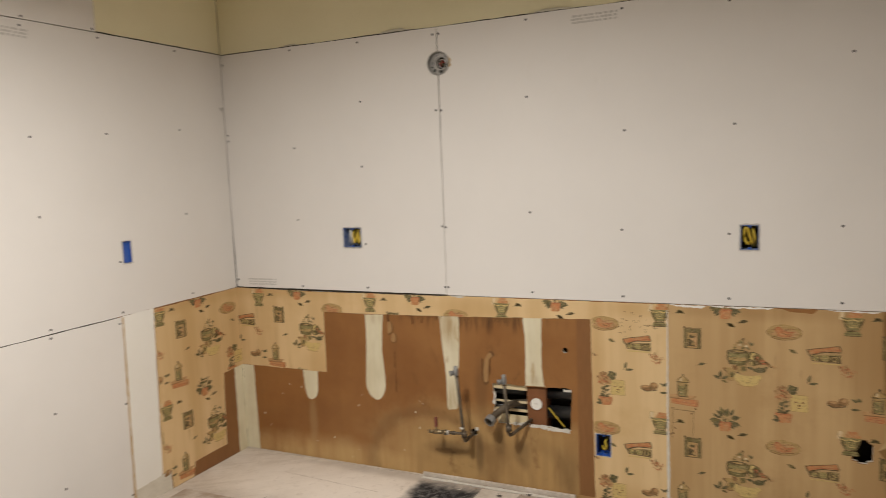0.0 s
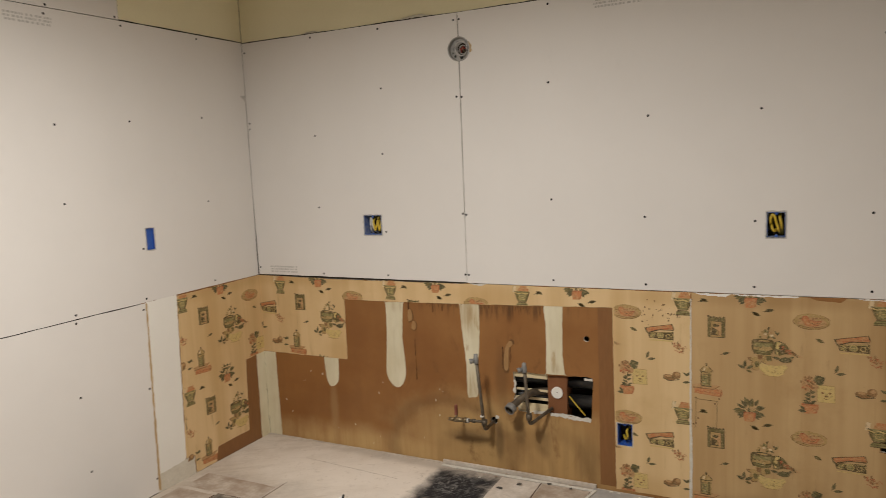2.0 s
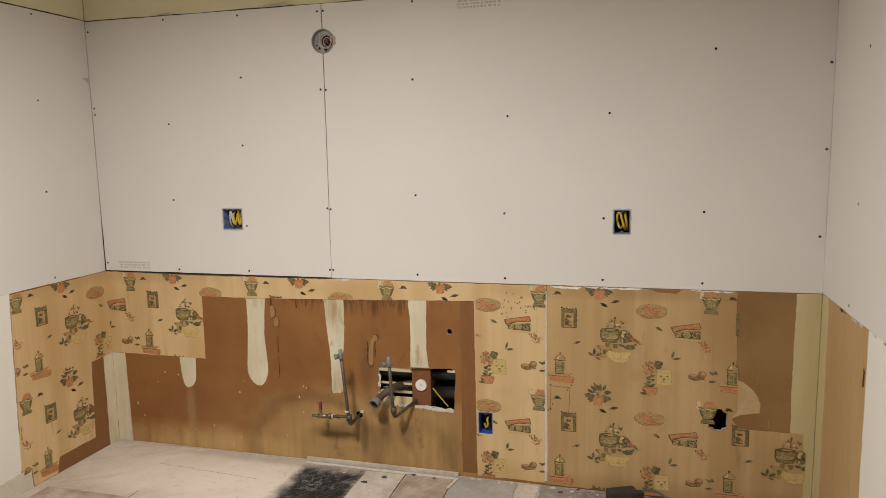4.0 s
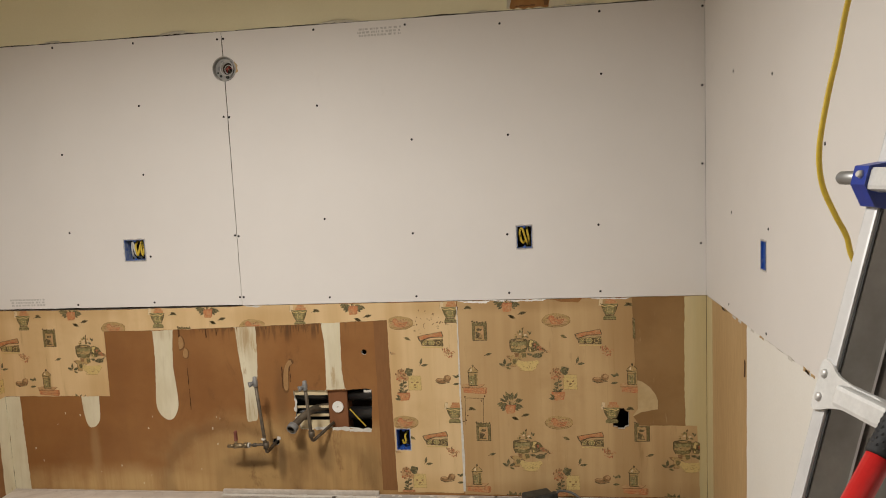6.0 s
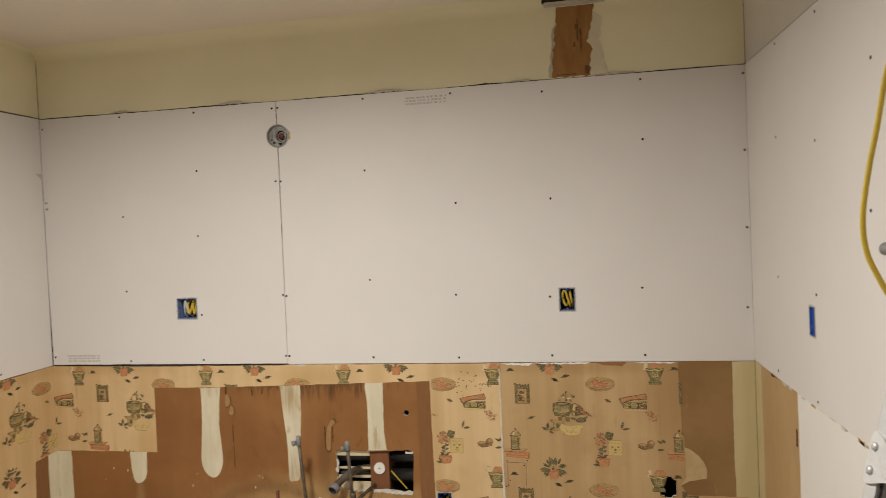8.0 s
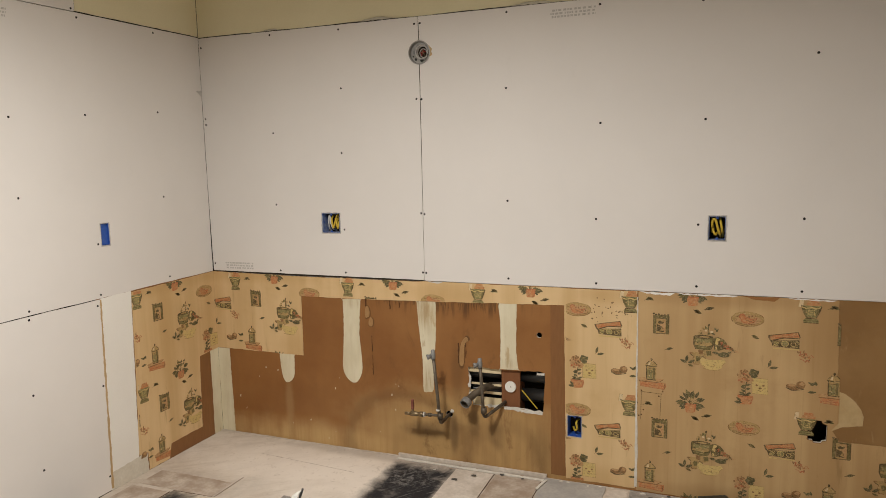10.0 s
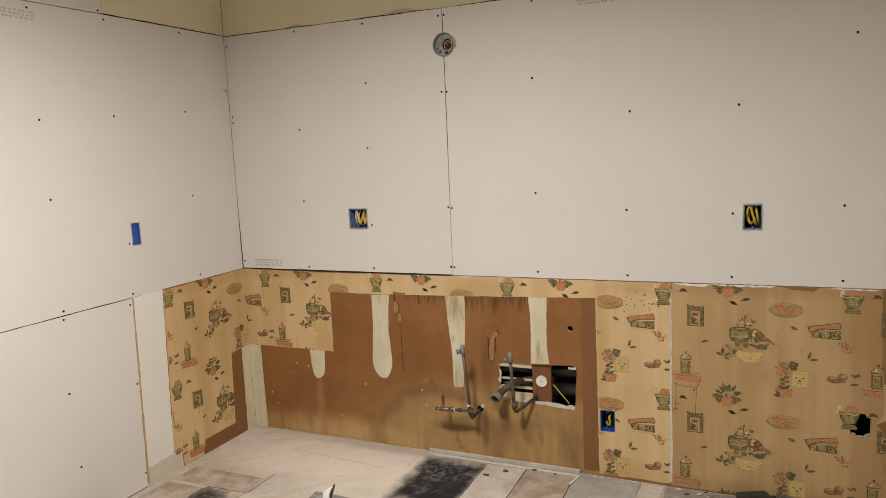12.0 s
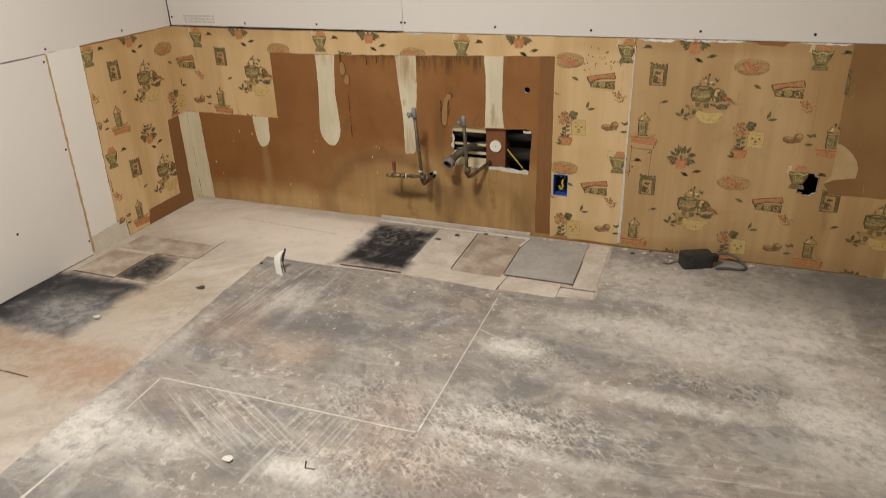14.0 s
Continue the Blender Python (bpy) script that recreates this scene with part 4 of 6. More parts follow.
    part("joint_tape", sheet([(min(max(u, 0.0), W - 0.0006), v) for u, v in rag(rounded(pts) if "corner" not in kind else pts, 0.0016, 0.014, 70 + i)], back, -0.0004), TAPE_YELLOW if kind == "right_corner" else TAPE, WALL_BACK, "pale band of old joint compound")
part("joint_tape", sheet(rag([(2.94, 0.36), (2.985, 0.386), (3.054, 0.398), (3.056, 0.435), (3.045, 0.465), (3.024, 0.493), (2.99, 0.52), (2.955, 0.532)], 0.002, 0.02, 78), back, -0.0004), PASTE, WALL_BACK)
# blisters and scabs on the board
for i, pts in enumerate(([(0.915, 0.69), (0.935, 0.70), (0.937, 0.73), (0.925, 0.75), (0.915, 0.735)], [(0.93, 0.655), (0.95, 0.65), (0.955, 0.68), (0.94, 0.692)],
                         [(1.405, 0.50), (1.425, 0.50), (1.43, 0.59), (1.45, 0.615), (1.435, 0.63), (1.41, 0.585)])):
    cu, cv = (sum(q[k] for q in pts) / len(pts) for k in (0, 1))
    # darker copy, shifted down and right: rim and painted shadow of the peeled paper
    part("blister_rim_shadow", sheet(rag(rounded([(cu + 1.28 * (u - cu) + 0.002, cv + 1.14 * (v - cv) - 0.002) for u, v in pts]), 0.001, 0.006, 210 + i), back, 0.0002), DRIP_AND_SHADE, WALL_BACK)
    part("paper_blister", sheet(rounded(pts), back, 0.0012), BLISTER, WALL_BACK)
for i, (u, v0, v1, w) in enumerate(((0.918, 0.745, 0.80, 0.004), (0.945, 0.52, 0.60, 0.0012), (0.946, 0.40, 0.50, 0.0012), (1.40, 0.50, 0.60, 0.002), (1.437, 0.53, 0.62, 0.0015), (1.05, 0.74, 0.79, 0.002), (1.10, 0.75, 0.79, 0.002))):
    part("dark_streak", sheet(rag(rect(u - w, u + w, v0, v1), 0.0015, 0.01, 90 + i), back, 0.0004), CHAR, WALL_BACK)
rnd = random.Random(77)
bm = bmesh.new()
for i in range(95):
    u = rnd.choice((rnd.uniform(1.0, 1.2), rnd.uniform(1.29, 1.6), rnd.uniform(1.29, 1.6)))
    top = 0.783 + 0.0245 * (u - 1.0) / 0.66
    h, w = rnd.uniform(0.008, 0.055) * (0.55 + 0.6 * (u > 1.29)), rnd.uniform(0.0012, 0.0035)
    k = rnd.uniform(-0.004, 0.004)
    bm.faces.new([bm.verts.new(back(a, b, 0.0002 + 0.000004 * i)) for a, b in ((u - w, top), (u + w, top), (u + 0.6 * w + k, top - 0.6 * h), (u + k, top - h), (u - 0.5 * w + k, top - 0.6 * h))][::-1])
tagged(part("drip_stain", bm, DRIP_AND_SHADE, WALL_BACK, "dark brown glue drips"), kind="stuff")
bm = bmesh.new()
for i in range(55):
    u, v, r = rnd.gauss(2.11, 0.055), rnd.gauss(0.80, 0.03), rnd.uniform(0.0009, 0.0024)
    if 1.95 < u < 2.205 and v < 0.88:
        bm.faces.new([bm.verts.new(back(a, b, 0.0022)) for a, b in disc(u, v, r, 6, 1.4)])
tagged(part("mould_speck", bm, CHAR, WALL_BACK, "dark mould specks"), kind="stuff")
rnd = random.Random(5)
for i in range(16):
    u, v, s = rnd.uniform(0.1, 1.1), rnd.uniform(0.03, 0.4), rnd.uniform(0.003, 0.007)
    part("plaster_nick", sheet(rag(rect(u, u + 0.6 * s, v, v + 1.6 * s), 0.001, 0.004, 200 + i), back, -0.0002), TAPE, WALL_BACK)
bm = bmesh.new()
box(bm, (1.076, -0.014, 0.0005), (1.821, -0.001, 0.019), bevel=0.002)
tagged(part("baseboard", bm, TILE_PALE), "thin pale strip of old base trim", "baseboard", kind="structure")

# wallpaper, as it is left on the walls
PAPER_LIGHT = ([(0.0, 0.468), (0.545, 0.466), (0.548, 0.884), (0.0, 0.885)], [(0.546, 0.779), (0.75, 0.779), (0.75, 0.884), (0.546, 0.884)], [(0.75, 0.779), (1.24, 0.789), (1.24, 0.884), (0.75, 0.884)],
               [(1.24, 0.789), (1.907, 0.808), (1.907, 0.884), (1.24, 0.884)], [(1.907, 0.012), (2.209, 0.012), (2.210, 0.884), (1.907, 0.884)])
PAPER_STAINED = ([(2.213, 0.006), (3.225, 0.006), (3.225, 0.325), (2.213, 0.325)], [(2.213, 0.325), (2.975, 0.325), (2.963, 0.884), (2.214, 0.884)])


def holed(outline, place, d, holes, mat, parent, seed):
    return part("wallpaper", panel(rag(outline, 0.0014, 0.03, seed), place, d, d - 0.001, holes, 0), mat, parent, "cream wallpaper printed with garden pots, stained")


holed([(0.0, 0.468), (0.545, 0.466), (0.548, 0.779), (0.75, 0.779), (1.0, 0.783), (1.25, 0.789), (1.9, 0.807), (1.907, 0.012), (2.209, 0.012), (2.210, 0.884), (1.24, 0.8845), (1.2, 0.8815), (0.5, 0.8795), (0.0, 0.886)],
      back, 0.0006, [rect(1.914, 1.977, 0.212, 0.308)], WALLPAPER, WALL_BACK, 100)
holed([(2.213, 0.006), (3.225, 0.004), (3.215, 0.325), (2.978, 0.327), (2.95, 0.37), (2.972, 0.40), (2.972, 0.47), (2.958, 0.53), (2.963, 0.62), (2.955, 0.884), (2.214, 0.8845)], back, 0.0006,
      [[(2.866, 0.390), (2.866, 0.320), (2.885, 0.318), (2.888, 0.310), (2.915, 0.310), (2.918, 0.318), (2.935, 0.322), (2.936, 0.388), (2.918, 0.394), (2.914, 0.404), (2.897, 0.404), (2.894, 0.394)]], WALLPAPER_DARK, WALL_BACK, 101)
# the lifted strip seam, and the torn edge under the drywall
part("paper_seam", sheet(rag([(2.2065, 0.02), (2.2165, 0.02), (2.2185, 0.2), (2.2145, 0.4), (2.2135, 0.86), (2.2095, 0.86)], 0.0012, 0.03, 102), back, 0.0016), PAPERSCRAP, WALL_BACK, "white lifted wallpaper seam")
for i, (u0, u1, h, mat) in enumerate(((2.22, 2.36, 0.012, PRIMER), (2.62, 2.75, 0.016, KRAFT), (2.36, 2.6, 0.006, PRIMER), (1.25, 1.33, 0.007, PAPERSCRAP), (2.78, 2.95, 0.006, PRIMER))):
    part("torn_edge", sheet(rag([(u0, 0.8845), (u1, 0.8845), (u1 - 0.02, 0.884 - h), (u0 + 0.03, 0.884 - 0.6 * h)], 0.002, 0.012, 103 + i), back, 0.0013), mat, WALL_BACK)
# a pencilled rectangle on the paper
bm = bmesh.new()
for a, b in (((2.228, 0.452), (2.315, 0.449)), ((2.312, 0.45), (2.308, 0.33)), ((2.232, 0.452), (2.229, 0.33))):
    w = 0.0014
    n = Vector((b[1] - a[1], a[0] - b[0])).normalized() * w / 2
    bm.faces.new([bm.verts.new(back(p[0] + s * n.x, p[1] + s * n.y, 0.0019)) for p, s in ((a, 1), (b, 1), (b, -1), (a, -1))])
part("pencil_mark", bm, INK["dark"], WALL_BACK)
for u, v in ((2.231, 0.457), (2.318, 0.46), (2.303, 0.438), (2.232, 0.35), (2.24, 0.372), (2.222, 0.345)):
    part("nail_hole", sheet(disc(u, v, 0.003, 7), back, 0.0021), CHAR, WALL_BACK)

# left wall
part("old_board", panel(rect(-0.765, 0.0, 0.0, 0.887), left, -0.0012, -0.0135), [KRAFT_CLEAN, GYPSUM], WALL_LEFT, "old brown board")
part("joint_tape", sheet(rag([(-0.066, 0.0), (0.0, 0.0), (0.0, 0.466), (-0.064, 0.464)], 0.002, 0.03, 110), left, -0.0004), TAPE, WALL_LEFT, "pale band of old joint compound")
part("primed_strip", sheet(rag([(-0.762, 0.0), (-0.60, 0.08), (-0.594, 0.105), (-0.58, 0.5), (-0.565, 0.883), (-0.738, 0.880)], 0.0015, 0.03, 111), left, -0.0002), PRIMER, WALL_LEFT, "strip of bare white primer")
part("base_scar", sheet(rag([(-0.76, 0.0), (-0.54, 0.0), (-0.545, 0.088), (-0.6, 0.09), (-0.752, 0.083)], 0.0025, 0.015, 112), left, 0.0006), BASECOAT, WALL_LEFT)
part("torn_edge", sheet(rag([(-0.763, 0.01), (-0.752, 0.01), (-0.734, 0.875), (-0.742, 0.876)], 0.002, 0.02, 113), left, 0.0008), RAWWOOD, WALL_LEFT)
holed([(-0.594, 0.095), (-0.54, 0.09), (-0.536, 0.002), (-0.405, 0.002), (-0.388, 0.074), (-0.16, 0.077), (-0.146, 0.457), (0.0, 0.466), (0.0, 0.886), (-0.565, 0.876), (-0.575, 0.5)], left, 0.0006, [], WALLPAPER, WALL_LEFT, 114)
PAPER_LEFT = ([(-0.538, 0.004), (-0.405, 0.004), (-0.388, 0.074), (-0.538, 0.074)], [(-0.585, 0.074), (-0.16, 0.077), (-0.146, 0.457), (-0.572, 0.457)], [(-0.572, 0.457), (0.0, 0.466), (0.0, 0.885), (-0.565, 0.875)])
part("torn_tape", sheet([(-0.004, 1.80), (-0.002, 1.835), (-0.045, 1.832), (-0.02, 1.815)], left, 0.004), STAMP, WALL_LEFT, "small grey torn flap of tape")

# right wall
part("old_board", panel(rect(-0.60, 0.0, 0.0, 0.886), right, -0.0014, -0.0135), [KRAFT_TAN, GYPSUM], WALL_RIGHT, "old tan board")
part("joint_tape", sheet([(min(u, -0.0006), v) for u, v in rag([(-0.10, 0.0), (0.0, 0.0), (0.0, 0.884), (-0.09, 0.884)], 0.0016, 0.01, 120)], right, -0.0006), TAPE_YELLOW, WALL_RIGHT, "pale band of old joint compound")
part("dark_streak", sheet(rag([(-0.535, 0.70), (-0.525, 0.70), (-0.53, 0.76), (-0.54, 0.75)], 0.002, 0.01, 122), right, 0.0005), CHAR, WALL_RIGHT)
rnd = random.Random(9)
for i in range(14):
    u = -0.12 - 1.1 * rnd.random()
    part("torn_edge", sheet(rag(rect(u, u + rnd.uniform(0.015, 0.05), 0.878, 0.884 + rnd.uniform(0, 0.006)), 0.002, 0.01, 130 + i), right, 0.001), rnd.choice((PAPERSCRAP, PRIMER, PAPERSCRAP, KRAFT_TAN)), WALL_RIGHT)

# ---- printed motifs of the wallpaper ----
def ell(cx, cy, rx, ry, n=14, turn=0.0):
    c, s = math.cos(turn), math.sin(turn)
    return [(cx + rx * math.cos(a) * c - ry * math.sin(a) * s, cy + rx * math.cos(a) * s + ry * math.sin(a) * c) for a in (2 * math.pi * i / n for i in range(n))]


def stroke(pts, w):
    return [[(a[0] + nx, a[1] + ny), (a[0] - nx, a[1] - ny), (b[0] - nx, b[1] - ny), (b[0] + nx, b[1] + ny)][::-1]
            for a, b in zip(pts, pts[1:]) for L in [math.hypot(b[0] - a[0], b[1] - a[1]) or 1] for nx, ny in [(-(b[1] - a[1]) / L * w / 2, (b[0] - a[0]) / L * w / 2)]]


def leaf(cx, cy, length, width, deg):
    a = math.radians(deg)
    c, s = math.cos(a), math.sin(a)
    pts = [(0, 0), (0.3, 0.42), (0.62, 0.4), (1, 0), (0.68, -0.34), (0.3, -0.42)]
    return [(cx + length * x * c - width * y * s, cy + length * x * s + width * y * c) for x, y in pts]


def motif(kind):
    """A motif's coloured shapes, from the lowest layer up: (colour, polygon)."""
    out = []

    def add(colour, *polys):
        out.extend((colour, p) for p in polys)

    rnd = random.Random(kind)

    def wash(cx, cy, rx, ry, n=11, rough=0.2, turn=0.0):
        """An uneven brush blot."""
        k = [rnd.uniform(1 - rough, 1 + 0.5 * rough) for _ in range(n)]
        return [(cx + (x - cx) * q, cy + (y - cy) * q) for (x, y), q in zip(ell(cx, cy, rx, ry, n, turn), k)]

    def pen(pts, w):
        """An uneven pen line: each stretch has its own width, and a few are worn away."""
        return [s for a, b in zip(pts, pts[1:]) for s in stroke([a, b], w * rnd.uniform(0.55, 1.35)) if rnd.random() > 0.06]

    def ring(pts, w):
        return pen(pts + pts[:1], w)

    def flecks(colours, cx, cy, rx, ry, n, size):
        for _ in range(n):
            a, q = rnd.uniform(0, 6.28), rnd.random() ** 0.5
            add(rnd.choice(colours), wash(cx + rx * q * math.cos(a), cy + ry * q * math.sin(a), size * rnd.uniform(0.6, 1.3), size * rnd.uniform(0.4, 1.0), 6, 0.3, rnd.uniform(0, 3)))

    if kind == "pot":
        add("paper", [(-0.047, 0.012), (-0.03, 0.008), (-0.027, 0.042), (-0.041, 0.044)])
        add("tan", *pen([(-0.046, 0.012), (-0.041, 0.043), (-0.027, 0.041)], 0.0016))
        add("orange", [(-0.02, 0.018), (0.03, 0.016), (0.031, 0.03), (-0.014, 0.032)], [(-0.012, 0.03), (0.024, 0.029), (0.022, 0.042), (-0.009, 0.043)])
        add("rose", *pen([(-0.016, 0.031), (0.03, 0.029)], 0.0018))
        body = [(-0.019, -0.028), (0.017, -0.028), (0.026, -0.01), (0.034, 0.018), (-0.036, 0.018), (-0.028, -0.01)]
        foot = [(-0.026, -0.05), (0.025, -0.05), (0.027, -0.042), (0.018, -0.032), (-0.019, -0.032), (-0.028, -0.042)]
        add("green", body, foot)
        add("olive", [(-0.036, 0.016), (-0.022, 0.014), (-0.014, -0.026), (-0.02, -0.028), (-0.028, -0.008)], [(0.02, 0.012), (0.033, 0.016), (0.024, -0.012), (0.014, -0.026)])
        flecks(("olive", "tan", "deep"), 0.0, -0.008, 0.022, 0.016, 9, 0.004)
        add("yellow", *pen([(-0.037, 0.013), (-0.018, 0.006), (0.0, 0.011), (0.018, 0.006), (0.035, 0.014)], 0.004), *pen([(-0.009, -0.018), (-0.01, 0.0), (0.011, 0.0), (0.01, -0.018), (-0.008, -0.018)], 0.002), *pen([(-0.004, -0.009), (0.006, -0.009)], 0.0022))
        add("dark", *pen([(-0.038, 0.019), (-0.018, 0.011), (0.0, 0.016), (0.018, 0.011), (0.036, 0.02)], 0.003), *pen([(-0.036, 0.016), (-0.028, -0.01), (-0.018, -0.029), (0.017, -0.029)], 0.002), *pen([(0.034, 0.016), (0.027, -0.008), (0.018, -0.028)], 0.003),
            *pen([(-0.02, -0.032), (0.019, -0.033)], 0.0032), *pen([(-0.027, -0.05), (0.026, -0.05)], 0.0024), *pen([(-0.024, -0.042), (0.024, -0.042)], 0.0016))
    elif kind == "jar":
        low = [(-0.046, -0.045), (0.058, -0.043), (0.06, -0.058), (0.054, -0.072), (-0.044, -0.064)]
        top = [(-0.054, -0.03), (-0.02, -0.024), (0.05, -0.028), (0.03, -0.044), (-0.048, -0.044)]
        add("orange", low)
        add("rose", top)
        add("red", *pen([(-0.046, -0.045), (0.058, -0.043), (0.06, -0.058), (0.054, -0.072), (-0.044, -0.064)], 0.0018), *pen([(-0.04, -0.056), (0.054, -0.06)], 0.0016))
        add("brown", *pen([(-0.05, -0.043), (0.03, -0.044), (0.05, -0.029)], 0.0028), *pen([(0.056, -0.046), (0.053, -0.07)], 0.003))
        body = [(-0.018, -0.032), (0.02, -0.033), (0.021, 0.026), (-0.02, 0.026)]
        add("tan", body)
        add("green", [(-0.015, -0.028), (0.004, -0.03), (0.005, 0.01), (-0.015, 0.01)])
        add("olive", rect(0.006, 0.016, -0.03, 0.02))
        add("dark", *pen([(-0.018, -0.032), (-0.019, 0.026)], 0.0034), *pen([(0.021, -0.033), (0.021, 0.026)], 0.004), *pen([(-0.018, -0.033), (0.02, -0.034)], 0.0045), *pen([(-0.018, 0.014), (0.02, 0.014)], 0.002), *pen([(0.012, -0.026), (0.013, 0.01)], 0.002),
            *pen([(-0.007, -0.028), (-0.007, 0.008)], 0.0012))
        flecks(("paper", "deep", "tan"), -0.004, -0.01, 0.01, 0.018, 9, 0.0032)
        cap = [(-0.025, 0.026), (0.026, 0.026), (0.02, 0.038), (0.008, 0.048), (-0.006, 0.049), (-0.018, 0.04)]
        add("tan", cap)
        add("paper", [(-0.014, 0.03), (-0.004, 0.03), (-0.003, 0.045), (-0.01, 0.04)])
        add("dark", wash(0.001, 0.055, 0.0045, 0.007, 8), *pen([(-0.024, 0.028), (0.001, 0.024), (0.025, 0.028)], 0.0045), *pen([(-0.022, 0.032), (-0.008, 0.048)], 0.0024), *pen([(0.024, 0.032), (0.008, 0.048)], 0.003))
    elif kind == "frame":
        add("tan", rect(-0.03, 0.03, -0.042, 0.034))
        add("rose", rect(-0.006, 0.017, -0.038, 0.018))
        add("olive", [(-0.03, 0.02), (0.03, 0.022), (0.03, 0.036), (-0.03, 0.036)], rect(-0.031, -0.02, -0.042, 0.02), rect(0.021, 0.03, -0.042, 0.02))
        add("dark", wash(-0.001, 0.004, 0.014, 0.007), [(-0.018, -0.034), (-0.017, -0.004), (0.004, -0.012), (0.012, -0.036)], *pen([(-0.031, -0.043), (-0.031, 0.036)], 0.0028), *pen([(-0.021, -0.04), (-0.021, 0.022)], 0.0022),
            *pen([(0.031, -0.043), (0.031, 0.034)], 0.003), *pen([(0.02, -0.04), (0.02, 0.022)], 0.0022), *pen([(-0.031, 0.022), (0.031, 0.02)], 0.003), *pen([(-0.03, -0.043), (0.031, -0.043)], 0.0028))
        add("tan", [(-0.004, -0.03), (0.003, -0.016), (0.01, -0.032)], wash(0.004, 0.012, 0.008, 0.004, 8))
        add("dark", *[wash(x, 0.038 + rnd.uniform(-0.003, 0.004), 0.005, 0.004, 7) for x in (-0.03, -0.021, -0.01, 0.003, 0.014, 0.028)])
        flecks(("brown", "olive", "deep"), 0.0, 0.028, 0.028, 0.008, 10, 0.003)
    elif kind == "opot":
        add("deep", *[leaf(x, 0.004, rnd.uniform(0.022, 0.03), 0.014, a) for x, a in ((-0.012, 150), (-0.018, 195), (-0.016, 225), (0.014, 20), (0.02, -15), (0.002, 95), (-0.01, 125), (0.012, 55), (0.018, -45))])
        body = [(-0.015, -0.026), (0.015, -0.026), (0.021, 0.006), (-0.021, 0.006)]
        add("orange", body)
        add("red", wash(0.0, 0.006, 0.02, 0.005, 10), *pen([(0.016, 0.0), (0.012, -0.024)], 0.004))
    elif kind == "plant":
        for i in range(17):
            a = -25 + 230 * i / 16 + rnd.uniform(-7, 7)
            r0 = rnd.uniform(0.008, 0.03)
            add("deep" if i % 3 else "olive", leaf(r0 * math.cos(math.radians(a)), -0.006 + r0 * math.sin(math.radians(a)), rnd.uniform(0.026, 0.036), rnd.uniform(0.013, 0.019), a + rnd.uniform(-25, 25)))
        add("dark", *[s for a in (10, 50, 95, 130, 170) for s in pen([(0, -0.012), (0.022 * math.cos(math.radians(a)), 0.02 * math.sin(math.radians(a))), (0.045 * math.cos(math.radians(a)), 0.036 * math.sin(math.radians(a)))], 0.0018)])
        flecks(("paper", "tan", "green"), 0.0, 0.01, 0.04, 0.02, 8, 0.003)
        body = [(-0.014, -0.05), (0.018, -0.05), (0.023, -0.014), (-0.02, -0.014)]
        add("orange", body)
        add("red", *pen([(-0.02, -0.017), (0.023, -0.017)], 0.0035), *pen([(0.019, -0.02), (0.015, -0.048)], 0.004))
        add("deep", leaf(0.03, -0.012, 0.03, 0.014, -30), leaf(-0.024, -0.012, 0.03, 0.013, 225))
    elif kind == "big":
        bowl = [(-0.036, -0.042), (-0.02, -0.05), (0.012, -0.052), (0.05, -0.046), (0.058, -0.058), (0.046, -0.068), (0.044, -0.082), (0.02, -0.094), (-0.012, -0.093), (-0.024, -0.084), (-0.036, -0.074), (-0.044, -0.058)]
        add("yellow", bowl)
        add("tan", *pen([(-0.03, -0.089), (-0.006, -0.094), (0.034, -0.094)], 0.0026), *pen([(-0.042, -0.056), (-0.034, -0.074), (-0.02, -0.084)], 0.0018), *pen([(0.056, -0.058), (0.045, -0.07), (0.042, -0.082)], 0.002))
        flecks(("olive", "tan", "tan"), 0.004, -0.068, 0.04, 0.018, 8, 0.003)
        jug = [(-0.084, -0.026), (-0.066, -0.022), (-0.04, -0.024), (-0.034, -0.036), (-0.044, -0.052), (-0.042, -0.074), (-0.064, -0.074), (-0.07, -0.056), (-0.066, -0.04)]
        stem = [(-0.05, -0.012), (-0.004, -0.012), (0.004, -0.034), (-0.02, -0.044), (-0.044, -0.036)]
        add("tan", jug, stem)
        add("brown", *pen([(-0.066, -0.04), (-0.07, -0.056), (-0.064, -0.074), (-0.046, -0.074)], 0.003), wash(-0.078, -0.028, 0.008, 0.004), [(-0.05, -0.014), (-0.03, -0.014), (-0.032, -0.034), (-0.046, -0.03)])
        add("olive", wash(-0.05, -0.05, 0.009, 0.012), [(-0.02, -0.016), (0.0, -0.014), (0.002, -0.032), (-0.014, -0.036)])
        add("dark", *pen([(-0.08, -0.032), (-0.068, -0.04)], 0.0022), *pen([(-0.04, -0.05), (-0.034, -0.038), (-0.02, -0.046)], 0.0022))
        urn = [(-0.066, 0.046), (-0.03, 0.05), (0.006, 0.046), (0.007, 0.012), (-0.004, -0.01), (-0.03, -0.014), (-0.058, -0.008), (-0.066, 0.01)]
        add("olive", urn)
        add("green", [(-0.06, 0.02), (0.004, 0.018), (0.003, 0.034), (-0.06, 0.034)], wash(-0.03, 0.004, 0.02, 0.008))
        add("tan", [(-0.064, 0.008), (-0.01, 0.004), (0.004, 0.012), (0.0, 0.02), (-0.062, 0.018)])
        add("dark", wash(-0.03, 0.044, 0.036, 0.0075, 16, 0.12), *pen([(-0.066, 0.044), (-0.067, 0.01), (-0.058, -0.01)], 0.004), *pen([(0.006, 0.044), (0.007, 0.01), (-0.002, -0.01)], 0.004), *pen([(-0.064, 0.006), (-0.03, 0.001), (0.004, 0.008)], 0.003))
